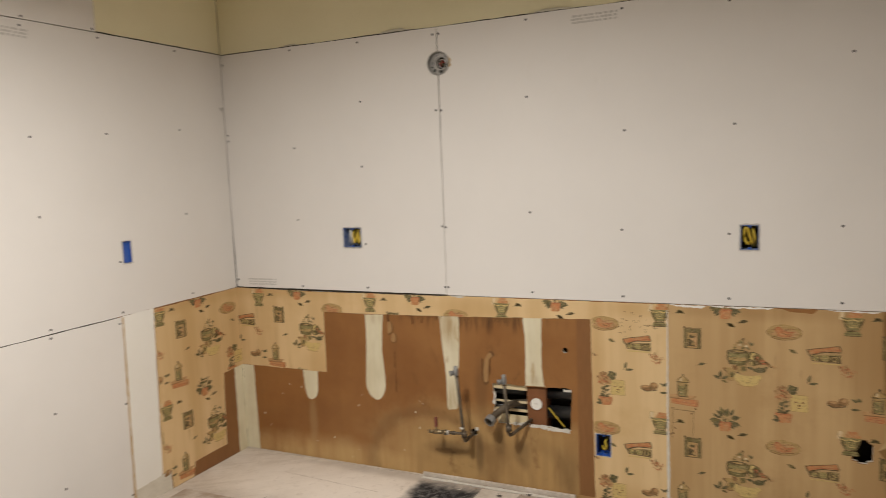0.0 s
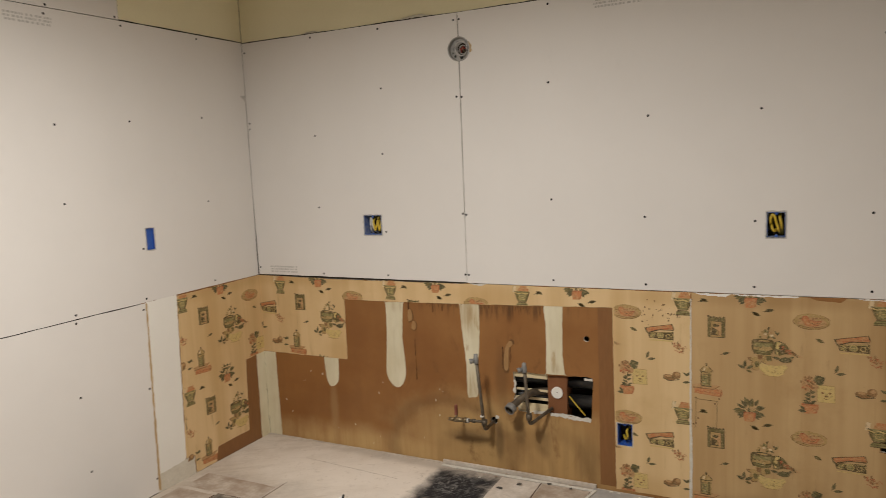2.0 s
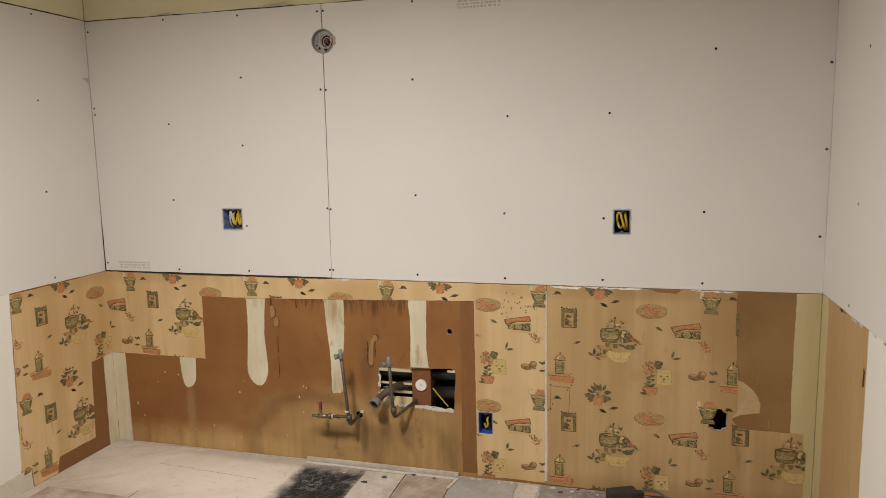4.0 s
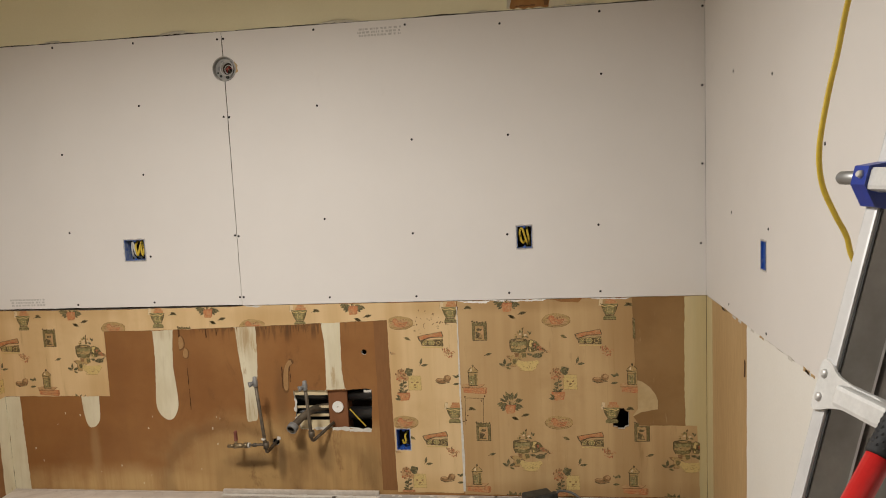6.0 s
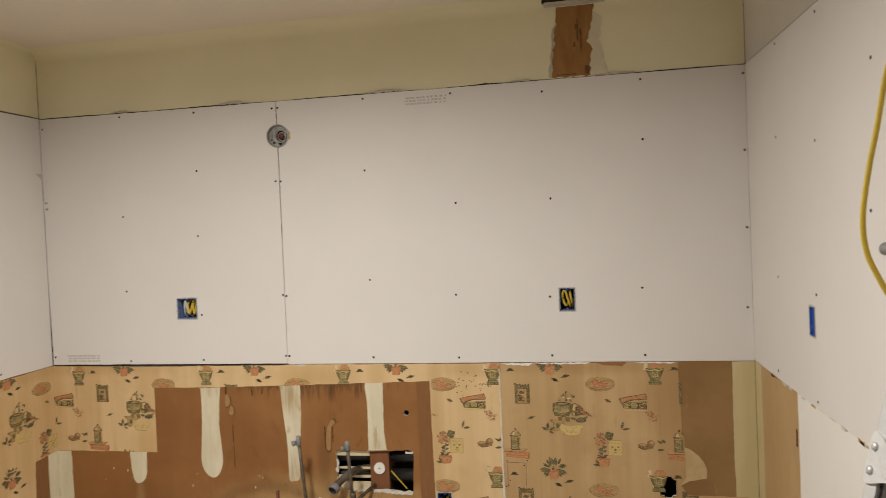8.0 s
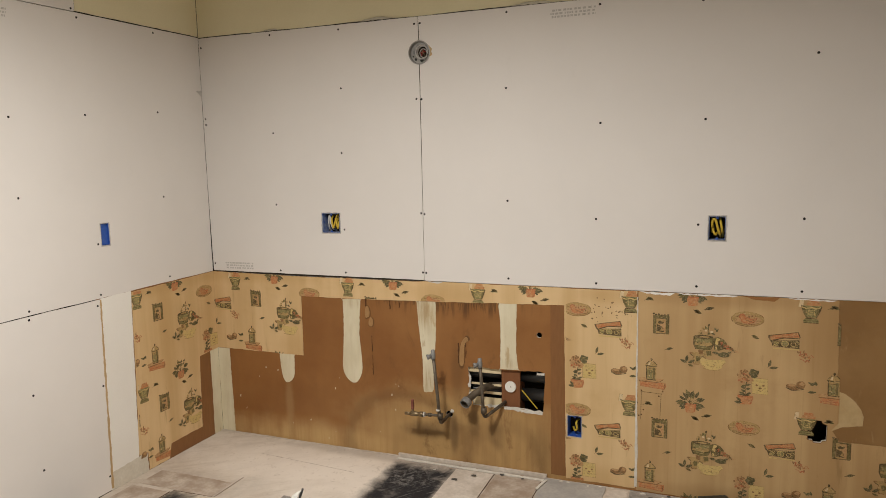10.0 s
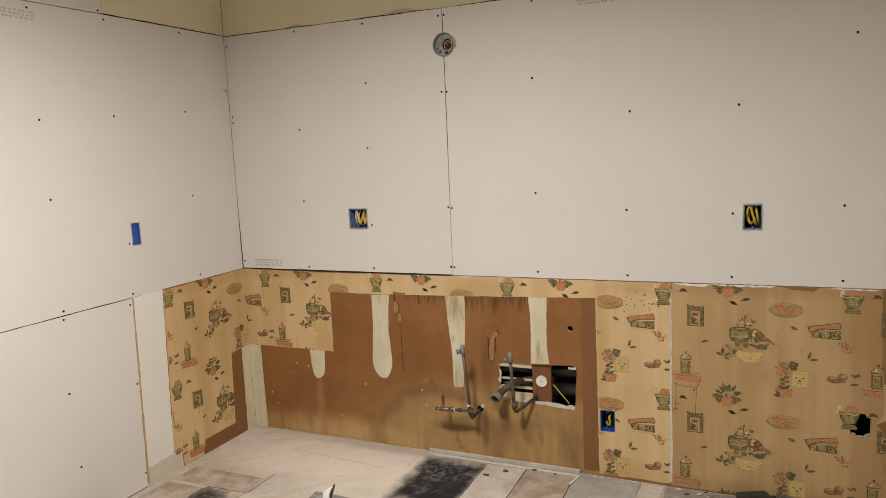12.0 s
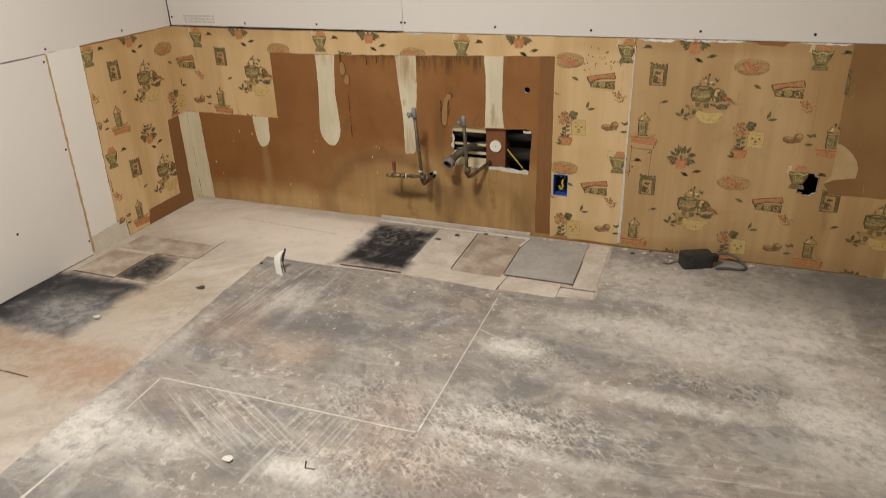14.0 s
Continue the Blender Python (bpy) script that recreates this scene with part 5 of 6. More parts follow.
        add("tan", wash(-0.026, 0.044, 0.02, 0.0035))
        flecks(("dark", "brown", "tan", "green"), -0.03, 0.014, 0.032, 0.022, 14, 0.0035)
        # leaves and fruit above the urn
        for _ in range(15):
            add(rnd.choice(("deep", "olive", "green", "tan", "deep")), leaf(-0.01 + rnd.uniform(-0.034, 0.03), 0.056 + rnd.uniform(-0.006, 0.022), rnd.uniform(0.011, 0.02), 0.009, rnd.uniform(0, 180)))
        add("dark", *pen([(-0.014, 0.056), (-0.012, 0.076), (-0.01, 0.098)], 0.0022), leaf(-0.014, 0.088, 0.014, 0.008, 60), *pen([(-0.034, 0.06), (0.02, 0.064)], 0.0018))
        add("paper", wash(0.0, 0.066, 0.007, 0.005, 8), wash(-0.022, 0.07, 0.006, 0.004, 8))
        add("rose", wash(-0.004, 0.078, 0.006, 0.004, 8))
        # the horn of plenty
        horn = [(0.008, 0.04), (0.026, 0.044), (0.046, 0.036), (0.06, 0.018), (0.052, 0.0), (0.03, -0.01), (0.012, -0.008), (0.008, 0.016)]
        add("olive", horn)
        add("yellow", [(0.02, 0.042), (0.034, 0.04), (0.024, 0.012), (0.014, 0.018)], [(0.014, 0.006), (0.022, 0.004), (0.024, -0.006), (0.014, -0.006)])
        add("dark", *pen([(0.008, 0.04), (0.026, 0.045), (0.046, 0.037), (0.06, 0.02)], 0.003), *[q for k in range(5) for q in pen([(0.012 + 0.01 * k, 0.04 - 0.004 * k), (0.01 + 0.011 * k, 0.016 - 0.003 * k), (0.016 + 0.01 * k, -0.004)], 0.0042)])
        for i in range(26):
            s = rnd.random()
            add(rnd.choice(("brown", "red", "rose", "dark", "dark")), wash(0.026 + 0.066 * s, 0.022 - 0.03 * s + rnd.uniform(-0.013, 0.01) * (1.1 - s), 0.0062, 0.0048, 7, 0.3))
        add("rose", leaf(0.086, -0.008, 0.022, 0.009, -5))
        add("deep", wash(0.048, -0.026, 0.024, 0.011), leaf(0.03, -0.022, 0.028, 0.013, 170), leaf(0.06, -0.02, 0.02, 0.01, 30))
        add("deep", *[leaf(x, y, 0.03, 0.014, a) for x, y, a in ((-0.092, -0.07, 155), (-0.094, -0.066, 85), (-0.088, -0.07, 25))])
        add("olive", leaf(-0.088, -0.076, 0.024, 0.01, -20))
    elif kind == "oval":
        add("tan", wash(0, 0, 0.062, 0.031, 24, 0.05))
        add("rose", wash(0.004, -0.004, 0.046, 0.02, 18, 0.12))
        flecks(("brown", "tan", "rose"), 0.0, 0.0, 0.05, 0.024, 20, 0.0042)
        add("brown", *[s for i, s in enumerate(stroke(ell(0, 0, 0.06, 0.03, 26), 0.0022)) if i % 5 and (i < 3 or i > 11)])
        duck = [(-0.032, 0.008), (-0.026, 0.019), (-0.014, 0.019), (-0.008, 0.009), (0.012, 0.0), (0.034, 0.004), (0.024, -0.012), (0.0, -0.018), (-0.02, -0.013), (-0.026, 0.002)]
        add("orange", duck)
        add("red", *ring(duck, 0.0026))
        add("brown", *pen([(-0.006, -0.004), (0.01, -0.01), (0.024, -0.003)], 0.002), *pen([(-0.034, 0.009), (-0.044, 0.008)], 0.003), *pen([(0.014, 0.014), (0.02, 0.014)], 0.004), *pen([(0.026, 0.014), (0.032, 0.013)], 0.004), *pen([(-0.04, -0.016), (0.0, -0.024), (0.04, -0.016)], 0.0024))
    elif kind == "sun":
        pot = [(-0.048, -0.03), (0.01, -0.03), (0.012, -0.044), (0.004, -0.066), (-0.03, -0.07), (-0.044, -0.062)]
        add("orange", pot)
        add("red", *pen([(-0.048, -0.036), (0.01, -0.036)], 0.0035), *pen([(0.008, -0.04), (0.002, -0.064)], 0.004))
        add("dark", wash(-0.022, -0.029, 0.024, 0.004, 12))
        add("deep", leaf(-0.03, -0.062, 0.03, 0.015, 175), leaf(-0.034, -0.056, 0.024, 0.012, 140), leaf(-0.02, -0.026, 0.024, 0.012, 160), leaf(-0.016, -0.026, 0.022, 0.011, 25))
        card = [(0.004, 0.046), (0.062, 0.044), (0.064, -0.02), (0.006, -0.02)]
        add("yellow", card)
        add("tan", *ring(card, 0.002), *pen([(0.026, -0.004), (0.036, -0.008), (0.046, -0.003)], 0.003), *pen([(0.022, 0.03), (0.05, 0.03)], 0.0016))
        add("brown", wash(0.022, 0.016, 0.0055, 0.0038, 8), wash(0.047, 0.016, 0.0055, 0.0038, 8), wash(0.035, 0.004, 0.0065, 0.0042, 8))
        add("dark", *pen([(-0.018, -0.028), (-0.02, 0.0), (-0.014, 0.03), (-0.016, 0.052)], 0.0034), *pen([(0.03, -0.005), (0.038, -0.008)], 0.002))
        add("rose", wash(-0.028, 0.05, 0.025, 0.026, 16, 0.3), wash(-0.006, 0.034, 0.015, 0.014, 12, 0.3))
        for _ in range(34):
            a, q = rnd.uniform(0, 6.28), rnd.uniform(0.02, 1) ** 0.5
            add(rnd.choice(("red", "brown", "orange", "brown", "rose")), wash(-0.026 + 0.027 * q * math.cos(a), 0.048 + 0.026 * q * math.sin(a), 0.006, 0.004, 7, 0.3, rnd.uniform(0, 3)))
        add("deep", wash(0.01, 0.068, 0.02, 0.014, 12, 0.3), wash(0.012, 0.054, 0.013, 0.01), *[leaf(-0.018, y, 0.02, 0.012, a) for y, a in ((-0.006, 25), (0.0, 165), (0.012, 205), (0.012, 20), (-0.016, 150))])
        add("olive", leaf(0.0, 0.066, 0.024, 0.01, 20))
    elif kind == "trough":
        body = [(-0.046, -0.006), (0.055, 0.002), (0.056, -0.033), (-0.04, -0.028)]
        add("dark", body)
        add("green", wash(0.004, -0.016, 0.013, 0.012, 12), wash(-0.026, -0.018, 0.008, 0.007))
        for x, y, r in ((0.004, -0.016, 0.013), (-0.026, -0.018, 0.009), (0.034, -0.017, 0.009), (0.047, -0.012, 0.007)):
            add("yellow", *pen(ell(x, y, r, 0.85 * r, 10) + ell(x, y, r, 0.85 * r, 10)[:1], 0.002))
        add("yellow", *pen([(0.004, -0.028), (0.004, -0.005)], 0.0016), *pen([(-0.008, -0.016), (0.016, -0.016)], 0.0016), *pen([(-0.038, -0.026), (-0.016, -0.008)], 0.002), *pen([(0.022, -0.028), (0.05, -0.026)], 0.002), *pen([(-0.04, -0.008), (0.05, -0.001)], 0.0016))
        add("yellow", rect(-0.038, 0.054, -0.039, -0.034))
        lid = [(-0.055, 0.01), (-0.03, 0.018), (0.05, 0.034), (0.056, 0.012), (0.0, 0.008), (-0.04, -0.006)]
        add("orange", lid)
        add("red", *pen([(-0.03, 0.006), (0.02, 0.014), (0.05, 0.018)], 0.002))
        add("dark", *pen([(-0.056, 0.014), (-0.05, -0.002), (-0.042, -0.01)], 0.005), *pen([(-0.056, 0.013), (-0.03, 0.019), (0.012, 0.026), (0.05, 0.034)], 0.0022), *pen([(0.049, 0.034), (0.057, 0.012)], 0.0045), *pen([(-0.04, -0.005), (0.0, 0.008), (0.056, 0.009)], 0.004))
    elif kind == "flower":
        add("red", *pen([(-0.026, 0.012), (-0.016, 0.018), (-0.02, 0.0), (-0.006, 0.01), (-0.008, -0.008), (0.006, 0.006), (0.01, -0.004), (0.022, 0.006), (0.03, -0.004)], 0.003),
            *pen([(-0.02, -0.012), (-0.006, -0.016), (0.0, -0.024), (0.012, -0.014), (0.014, -0.024), (0.024, -0.018)], 0.003))
        flecks(("red", "orange", "rose", "brown"), 0.0, -0.004, 0.026, 0.017, 22, 0.0042)
        add("brown", leaf(-0.024, 0.008, 0.014, 0.006, 110), leaf(-0.008, 0.012, 0.014, 0.006, 70), *pen([(-0.022, 0.016), (-0.012, -0.002), (0.016, -0.004)], 0.0016))
    elif kind == "peb":
        add("brown", wash(-0.034, -0.004, 0.026, 0.0125, 14, 0.08, -0.08), wash(-0.006, 0.006, 0.0175, 0.0165, 14, 0.08))
        add("rose", wash(-0.002, 0.011, 0.01, 0.008, 10), wash(-0.038, 0.002, 0.014, 0.005, 10))
        add("dark", *pen([(-0.058, -0.008), (-0.036, -0.018), (-0.016, -0.015), (0.006, -0.01)], 0.004), *pen([(-0.022, 0.0), (-0.016, -0.006), (0.004, -0.01)], 0.003))
        add("deep", leaf(0.028, 0.008, 0.026, 0.013, 35), leaf(0.05, 0.008, 0.02, 0.011, 110), leaf(0.018, -0.02, 0.032, 0.012, 4), leaf(0.034, 0.012, 0.018, 0.009, 150))
    elif kind == "leaf":
        add("deep", leaf(-0.014, -0.004, 0.03, 0.013, 15))
        add("dark", *pen([(-0.02, -0.007), (0.0, 0.0), (0.016, 0.004)], 0.0018))
    elif kind == "leaf_up":
        add("deep", leaf(-0.008, -0.012, 0.032, 0.014, 75), leaf(-0.006, -0.016, 0.034, 0.013, 8))
        add("dark", *pen([(-0.012, -0.016), (0.0, 0.016)], 0.0016))
    elif kind == "leaf_down":
        add("olive", leaf(-0.014, 0.006, 0.032, 0.015, -25))
        add("dark", *pen([(-0.016, 0.007), (0.0, 0.0), (0.014, -0.007)], 0.0018))
    return out


PATTERN = (("pot", 0.0, 0.842), ("jar", 0.088, 0.541), ("frame", 0.125, 0.753), ("opot", 0.245, 0.860), ("plant", 0.248, 0.434), ("big", 0.322, 0.665), ("oval", 0.455, 0.793), ("sun", 0.474, 0.508), ("trough", 0.588, 0.718),
           ("flower", 0.665, 0.658), ("peb", 0.660, 0.534), ("leaf_down", 0.268, 0.812), ("leaf", 0.315, 0.827), ("leaf_down", 0.485, 0.722), ("leaf_up", 0.545, 0.615), ("leaf", 0.160, 0.648), ("leaf_down", 0.266, 0.358),
           ("leaf", 0.311, 0.375), ("leaf_down", 0.081, 0.403), ("leaf", 0.075, 0.855))
REPEAT_U, REPEAT_V, U0 = 0.680, 0.4535, -0.538
KINDS = {k: motif(k) for k in dict.fromkeys(k for k, _, _ in PATTERN)}
ORDER = list(INK)


def print_motifs(parent, place, regions, lo, hi):
    for k in range(-1, 6):
        for row in (-1, 0, 1):
            for kind, du, v0 in PATTERN:
                u, v = U0 + REPEAT_U * k + du, v0 - REPEAT_V * row
                if not (lo - 0.1 < u < hi + 0.1 and -0.1 < v < 1.0):
                    continue
                bm, n = bmesh.new(), 0
                for layer, (colour, poly) in enumerate(KINDS[kind]):
                    for region in regions:
                        p = clip([(u + a, v + b) for a, b in poly], region)
                        if len(p) > 2:
                            try:
                                f = bm.faces.new([bm.verts.new(place(a, b, 0.0009 + 0.00002 * layer)) for a, b in p])
                            except ValueError:
                                continue
                            f.material_index = ORDER.index(colour)
                            n += 1
                if n:
                    part("printed_" + kind.split("_")[0], bm, list(INK.values()), parent)
                else:
                    bm.free()


print_motifs(WALL_BACK, back, PAPER_LIGHT + PAPER_STAINED, 0.0, 3.25)
print_motifs(WALL_LEFT, left, PAPER_LEFT, -0.6, 0.0)

# ---- inside the wall: studs, pipes ----
bm = bmesh.new()
box(bm, (1.604, 0.016, 0.0), (1.692, 0.098, 0.88), bevel=0.002)
stud = tagged(part("wall_stud", bm, STUDWOOD), "reddish brown wooden stud inside the wall opening", "stud")
pts = rag(disc(1.648, 0.408, 0.026, 14), 0.0065, 0.008, 150)
part("plaster_plug", panel(pts, back, -0.008, -0.017, [disc(1.648, 0.408, 0.004, 8)], 0), PRIMER, stud, "white lump of plaster round a nail")
for z0, z1 in ((0.462, 0.495), (0.402, 0.412), (0.362, 0.374), (0.29, 0.345)):
    bm = bmesh.new()
    box(bm, (1.40, 0.0145, z0), (1.603, 0.02, z1), bevel=0.001)
    tagged(part("wood_lath", bm, LATH), "pale tan wooden lath inside the wall opening", "lath", "laths in the wall opening")
for z, y, r in ((0.452, 0.058, 0.030), (0.362, 0.06, 0.030)):
    for x0, x1 in ((1.30, 1.604), (1.692, 1.95)):
        bm = bmesh.new()
        tube(bm, [(x0, y, z), (x1, y, z + 0.005)], r, 16)
        tagged(part("waste_pipe", bm, BLACKPIPE), "black plastic waste pipe inside the wall", "pipe", "waste pipes in the wall")
bm = bmesh.new()
tube(bm, curve_line([(1.70, 0.02, 0.395), (1.735, 0.012, 0.36), (1.775, 0.008, 0.318)]), 0.0027, 6)
tagged(part("cable_end", bm, WIRE_YELLOW), "yellow cable end inside the wall opening", "cable")
# torn gypsum round the opening
for i, (u0, u1, v, h) in enumerate(((1.62, 1.70, 0.308, 0.014), (1.70, 1.80, 0.302, 0.016), (1.54, 1.60, 0.31, 0.012), (1.775, 1.81, 0.485, 0.012), (1.447, 1.458, 0.42, 0.06), (1.447, 1.462, 0.35, 0.03))):
    part("torn_gypsum", sheet(rag(rect(u0, u1, v - h / 2, v + h / 2), 0.005, 0.012, 160 + i), back, -0.0002), PAPERSCRAP, WALL_BACK)


def supply_pipe(at, line, cap, branch=False):
    ob = thing("supply_pipe", at, "weathered grey supply pipe stub with a red-handled side valve" if branch else "weathered grey supply pipe stub sticking out of the wall", "pipe", "supply pipes")
    bm = bmesh.new()
    tube(bm, bent(line, 0.022), 0.0075, 12)
    part("pipe", bm, PIPE, ob)
    bm = bmesh.new()
    c = Vector(cap)
    tube(bm, [c + Vector((0, 0, d)) for d in (-0.03, -0.026, -0.004, 0.0, 0.012, 0.014)], [0.009, 0.0115, 0.0115, 0.009, 0.009, 0.005], 12)
    tube(bm, [c + Vector((0.002, 0.004, -0.012)), c + Vector((-0.014, -0.012, -0.016)), c + Vector((-0.015, -0.013, -0.016)), c + Vector((-0.022, -0.018, -0.018))], [0.009, 0.009, 0.012, 0.012], 12)
    part("elbow_cap", bm, SPOUT, ob)
    e = Vector(line[1])
    bm = bmesh.new()
    tube(bm, [e + Vector((0, 0, 0.024)), e + Vector((0, 0, 0.05))], 0.0135, 12)
    part("coupling", bm, PIPE, ob)
    return ob


pipe_a = supply_pipe((1.345, 0, 0.245), [(1.347, 0.06, 0.246), (1.343, -0.105, 0.236), (1.331, -0.145, 0.585)], (1.331, -0.145, 0.585), True)
bm = bmesh.new()
tube(bm, [(1.338, -0.11, 0.278), (1.215, -0.11, 0.272)], 0.0062, 10)
tube(bm, [(1.30, -0.11, 0.276), (1.285, -0.11, 0.2755)], 0.009, 10)
part("side_pipe", bm, PIPE, pipe_a)
for a, b in (((1.3385, -0.118, 0.303), (1.3383, -0.119, 0.309)), ((1.262, -0.11, 0.2742), (1.268, -0.11, 0.2744))):
    bm = bmesh.new()
    tube(bm, [a, b], 0.0092 if a[0] > 1.3 else 0.0118, 12)
    part("thread_tape", bm, PAPERSCRAP, pipe_a, "white thread tape")
bm = bmesh.new()
tube(bm, [(1.258, -0.11, 0.274), (1.243, -0.11, 0.2735)], 0.0125, 6)
tube(bm, [(1.243, -0.11, 0.273), (1.196, -0.11, 0.271)], [0.009, 0.0125] + [], 12)
tube(bm, [(1.196, -0.11, 0.271), (1.166, -0.11, 0.269)], 0.0075, 10)
tube(bm, [(1.206, -0.11, 0.272), (1.206, -0.11, 0.296)], 0.006, 8)
valve = part("valve", bm, BRASS, pipe_a, "tarnished brass valve")
bm = bmesh.new()
box(bm, (1.2, -0.118, 0.294), (1.212, -0.102, 0.34), bevel=0.003)
part("handle", bm, REDPAINT, valve, "faded red handle")
part("plaster_chip", sheet(rag([(1.352, 0.256), (1.372, 0.258), (1.37, 0.27), (1.356, 0.272)], 0.002, 0.006, 170), back, 0.001), PAPERSCRAP, pipe_a)
supply_pipe((1.60, 0, 0.32), [(1.625, 0.01, 0.335), (1.556, -0.105, 0.289), (1.551, -0.135, 0.562)], (1.551, -0.135, 0.562))
drain = thing("drain_spout", (1.5, 0, 0.37), "grey open drain pipe spout poking out of the wall opening", "pipe")
bm = bmesh.new()
line = [Vector(p) for p in curve_line([(1.60, 0.05, 0.398), (1.54, 0.015, 0.398), (1.502, -0.025, 0.382), (1.475, -0.068, 0.36), (1.463, -0.105, 0.343)])]
tube(bm, line, 0.0165, 16, cap=False)
tube(bm, line, 0.0145, 16, cap=False)
part("pipe", bm, PIPE, drain)
end, way = line[-1], (line[-1] - line[-3]).normalized()
bm = bmesh.new()
tube(bm, [end - way * 0.03, end - way * 0.026, end - way * 0.004, end], [0.0185, 0.0245, 0.0245, 0.0235], 16, cap=False)
tube(bm, [end, end - way * 0.001], [0.0235, 0.0185], 16, cap=False)
part("collar", bm, SPOUT, drain)
bm = bmesh.new()
tube(bm, [end - way * 0.03, end - way * 0.032], 0.0155, 16)
part("dark_bore", bm, VOID, drain)


# ---- electrical boxes ----
def outlet_box(place, u0, u1, v0, v1, wires, depth=0.055, label="dusty blue plastic outlet box with yellow and white cable ends", lidded=False):
    ob = thing("outlet_box", place((u0 + u1) / 2, (v0 + v1) / 2, 0), label, "outlet box", "outlet boxes")
    bm = bmesh.new()
    g = 0.0015
    a, b = rect(u0 + g, u1 - g, v0 + g, v1 - g), rect(u0 + 0.0034, u1 - 0.0034, v0 + 0.0034, v1 - 0.0034)
    va = [bm.verts.new(place(u, v, 0.0015)) for u, v in a]
    vb = [bm.verts.new(place(u, v, 0.0012)) for u, v in b]
    vc = [bm.verts.new(place(u, v, -(0.006 if lidded else depth))) for u, v in b]
    for i in range(4):
        j = (i + 1) % 4
        bm.faces.new((va[i], va[j], vb[j], vb[i])), bm.faces.new((vb[i], vb[j], vc[j], vc[i]))
    bm.faces.new(vc).material_index = 0 if lidded else 1
    part("box", bm, [BLUEBOX if lidded or v0 < 0.5 else DUSTBOX, VOID], ob)
    um = (u0 + u1) / 2
    for v in (v0 + 0.006, v1 - 0.006):
        bm = bmesh.new()
        bm.faces.new([bm.verts.new(place(*p, -0.004)) for p in disc(um, v, 0.006, 10)])
        bm.faces.new([bm.verts.new(place(*p, -0.003)) for p in disc(um, v, 0.0025, 8)])
        part("screw_boss", bm, BLUEBOX, ob)
    for mat, pts in wires:
        bm = bmesh.new()
        tube(bm, curve_line([place(u0 + (u1 - u0) * s, v0 + (v1 - v0) * t, d) for s, t, d in pts]), 0.0048, 8)
        part("cable_end", bm, mat, ob)
    # crumbled gypsum along the cut
    cut = panel(rag(rect(u0 - 0.004, u1 + 0.004, v0 - 0.004, v1 + 0.004), 0.002, 0.012, int(u0 * 900)), place, 0.0012, 0.0002, [rect(u0, u1, v0, v1)], 0)
    part("crumbled_cut", cut, STAMP, ob, "crumbled grey edge of the cut-out")
    return ob


outlet_box(back, 0.692, 0.793, 1.106, 1.203, [
    (WIRE_WHITE, [(0.22, 0.05, -0.05), (0.27, 0.3, -0.02), (0.34, 0.82, -0.01), (0.4, 0.75, -0.01), (0.47, 0.3, -0.014), (0.5, 0.08, -0.05)]),
    (WIRE_YELLOW, [(0.44, 0.92, -0.05), (0.48, 0.7, -0.012), (0.56, 0.3, -0.008), (0.6, 0.28, -0.008), (0.66, 0.5, -0.01), (0.75, 0.86, -0.016), (0.76, 0.95, -0.05)]),
    (WIRE_YELLOW, [(0.7, 0.9, -0.05), (0.74, 0.6, -0.014), (0.8, 0.26, -0.01), (0.84, 0.3, -0.01), (0.9, 0.7, -0.016), (0.94, 0.92, -0.05)])])
outlet_box(back, 2.482, 2.547, 1.106, 1.203, [
    (WIRE_YELLOW, [(0.2, 0.3, -0.05), (0.2, 0.6, -0.014), (0.26, 0.86, -0.01), (0.4, 0.84, -0.008), (0.5, 0.6, -0.008), (0.64, 0.28, -0.012), (0.7, 0.1, -0.05)]),
    (WIRE_YELLOW, [(0.66, 0.95, -0.05), (0.7, 0.75, -0.012), (0.78, 0.45, -0.01), (0.82, 0.1, -0.05)]),
    (WIRE_YELLOW, [(0.26, 0.62, -0.05), (0.28, 0.4, -0.014), (0.4, 0.24, -0.01), (0.52, 0.3, -0.03)])])
outlet_box(back, 1.914, 1.977, 0.212, 0.308, [(WIRE_YELLOW, [(0.3, 0.3, -0.04), (0.5, 0.25, -0.015), (0.64, 0.4, -0.012), (0.58, 0.62, -0.016), (0.7, 0.75, -0.04)])])
outlet_box(left, -0.705, -0.661, 1.110, 1.207, [], label="narrow blue plastic outlet box in the side wall", lidded=True)
outlet_box(right, -0.751, -0.702, 1.099, 1.189, [], label="narrow blue plastic outlet box in the side wall", lidded=True)

jbox = thing("junction_box", (JX, 0, JZ), "round galvanised steel junction box with loose cable clamp", "junction box")
bm = bmesh.new()
ring = [[bm.verts.new(back(u, v, d)) for u, v in disc(JX, JZ, r, 24)] for r, d in ((0.0525, 0.001), (0.0535, 0.004), (0.050, 0.005), (0.048, 0.0), (0.047, -0.014), (0.001, -0.014))]
for p, q in zip(ring, ring[1:]):
    for j in range(24):
        bm.faces.new((p[j], p[(j + 1) % 24], q[(j + 1) % 24], q[j]))
part("body", bm, BOXSTEEL, jbox)
for cx, cz, r in ((-0.028, 0.004, 0.009), (0.006, -0.034, 0.008), (-0.012, 0.031, 0.008), (0.03, 0.03, 0.006), (-0.024, -0.028, 0.006), (-0.036, -0.014, 0.004)):
    part("knockout", panel(disc(JX + cx, JZ + cz, r, 12), back, -0.012, -0.014, side_slot=0), BLACKPLASTIC if cz < 0.0 else STEELPLATE, jbox)
part("cable_mouth", panel(disc(JX + 0.014, JZ, 0.026, 18), back, -0.0115, -0.0125, side_slot=0), VOID, jbox, "dark open cable clamp")
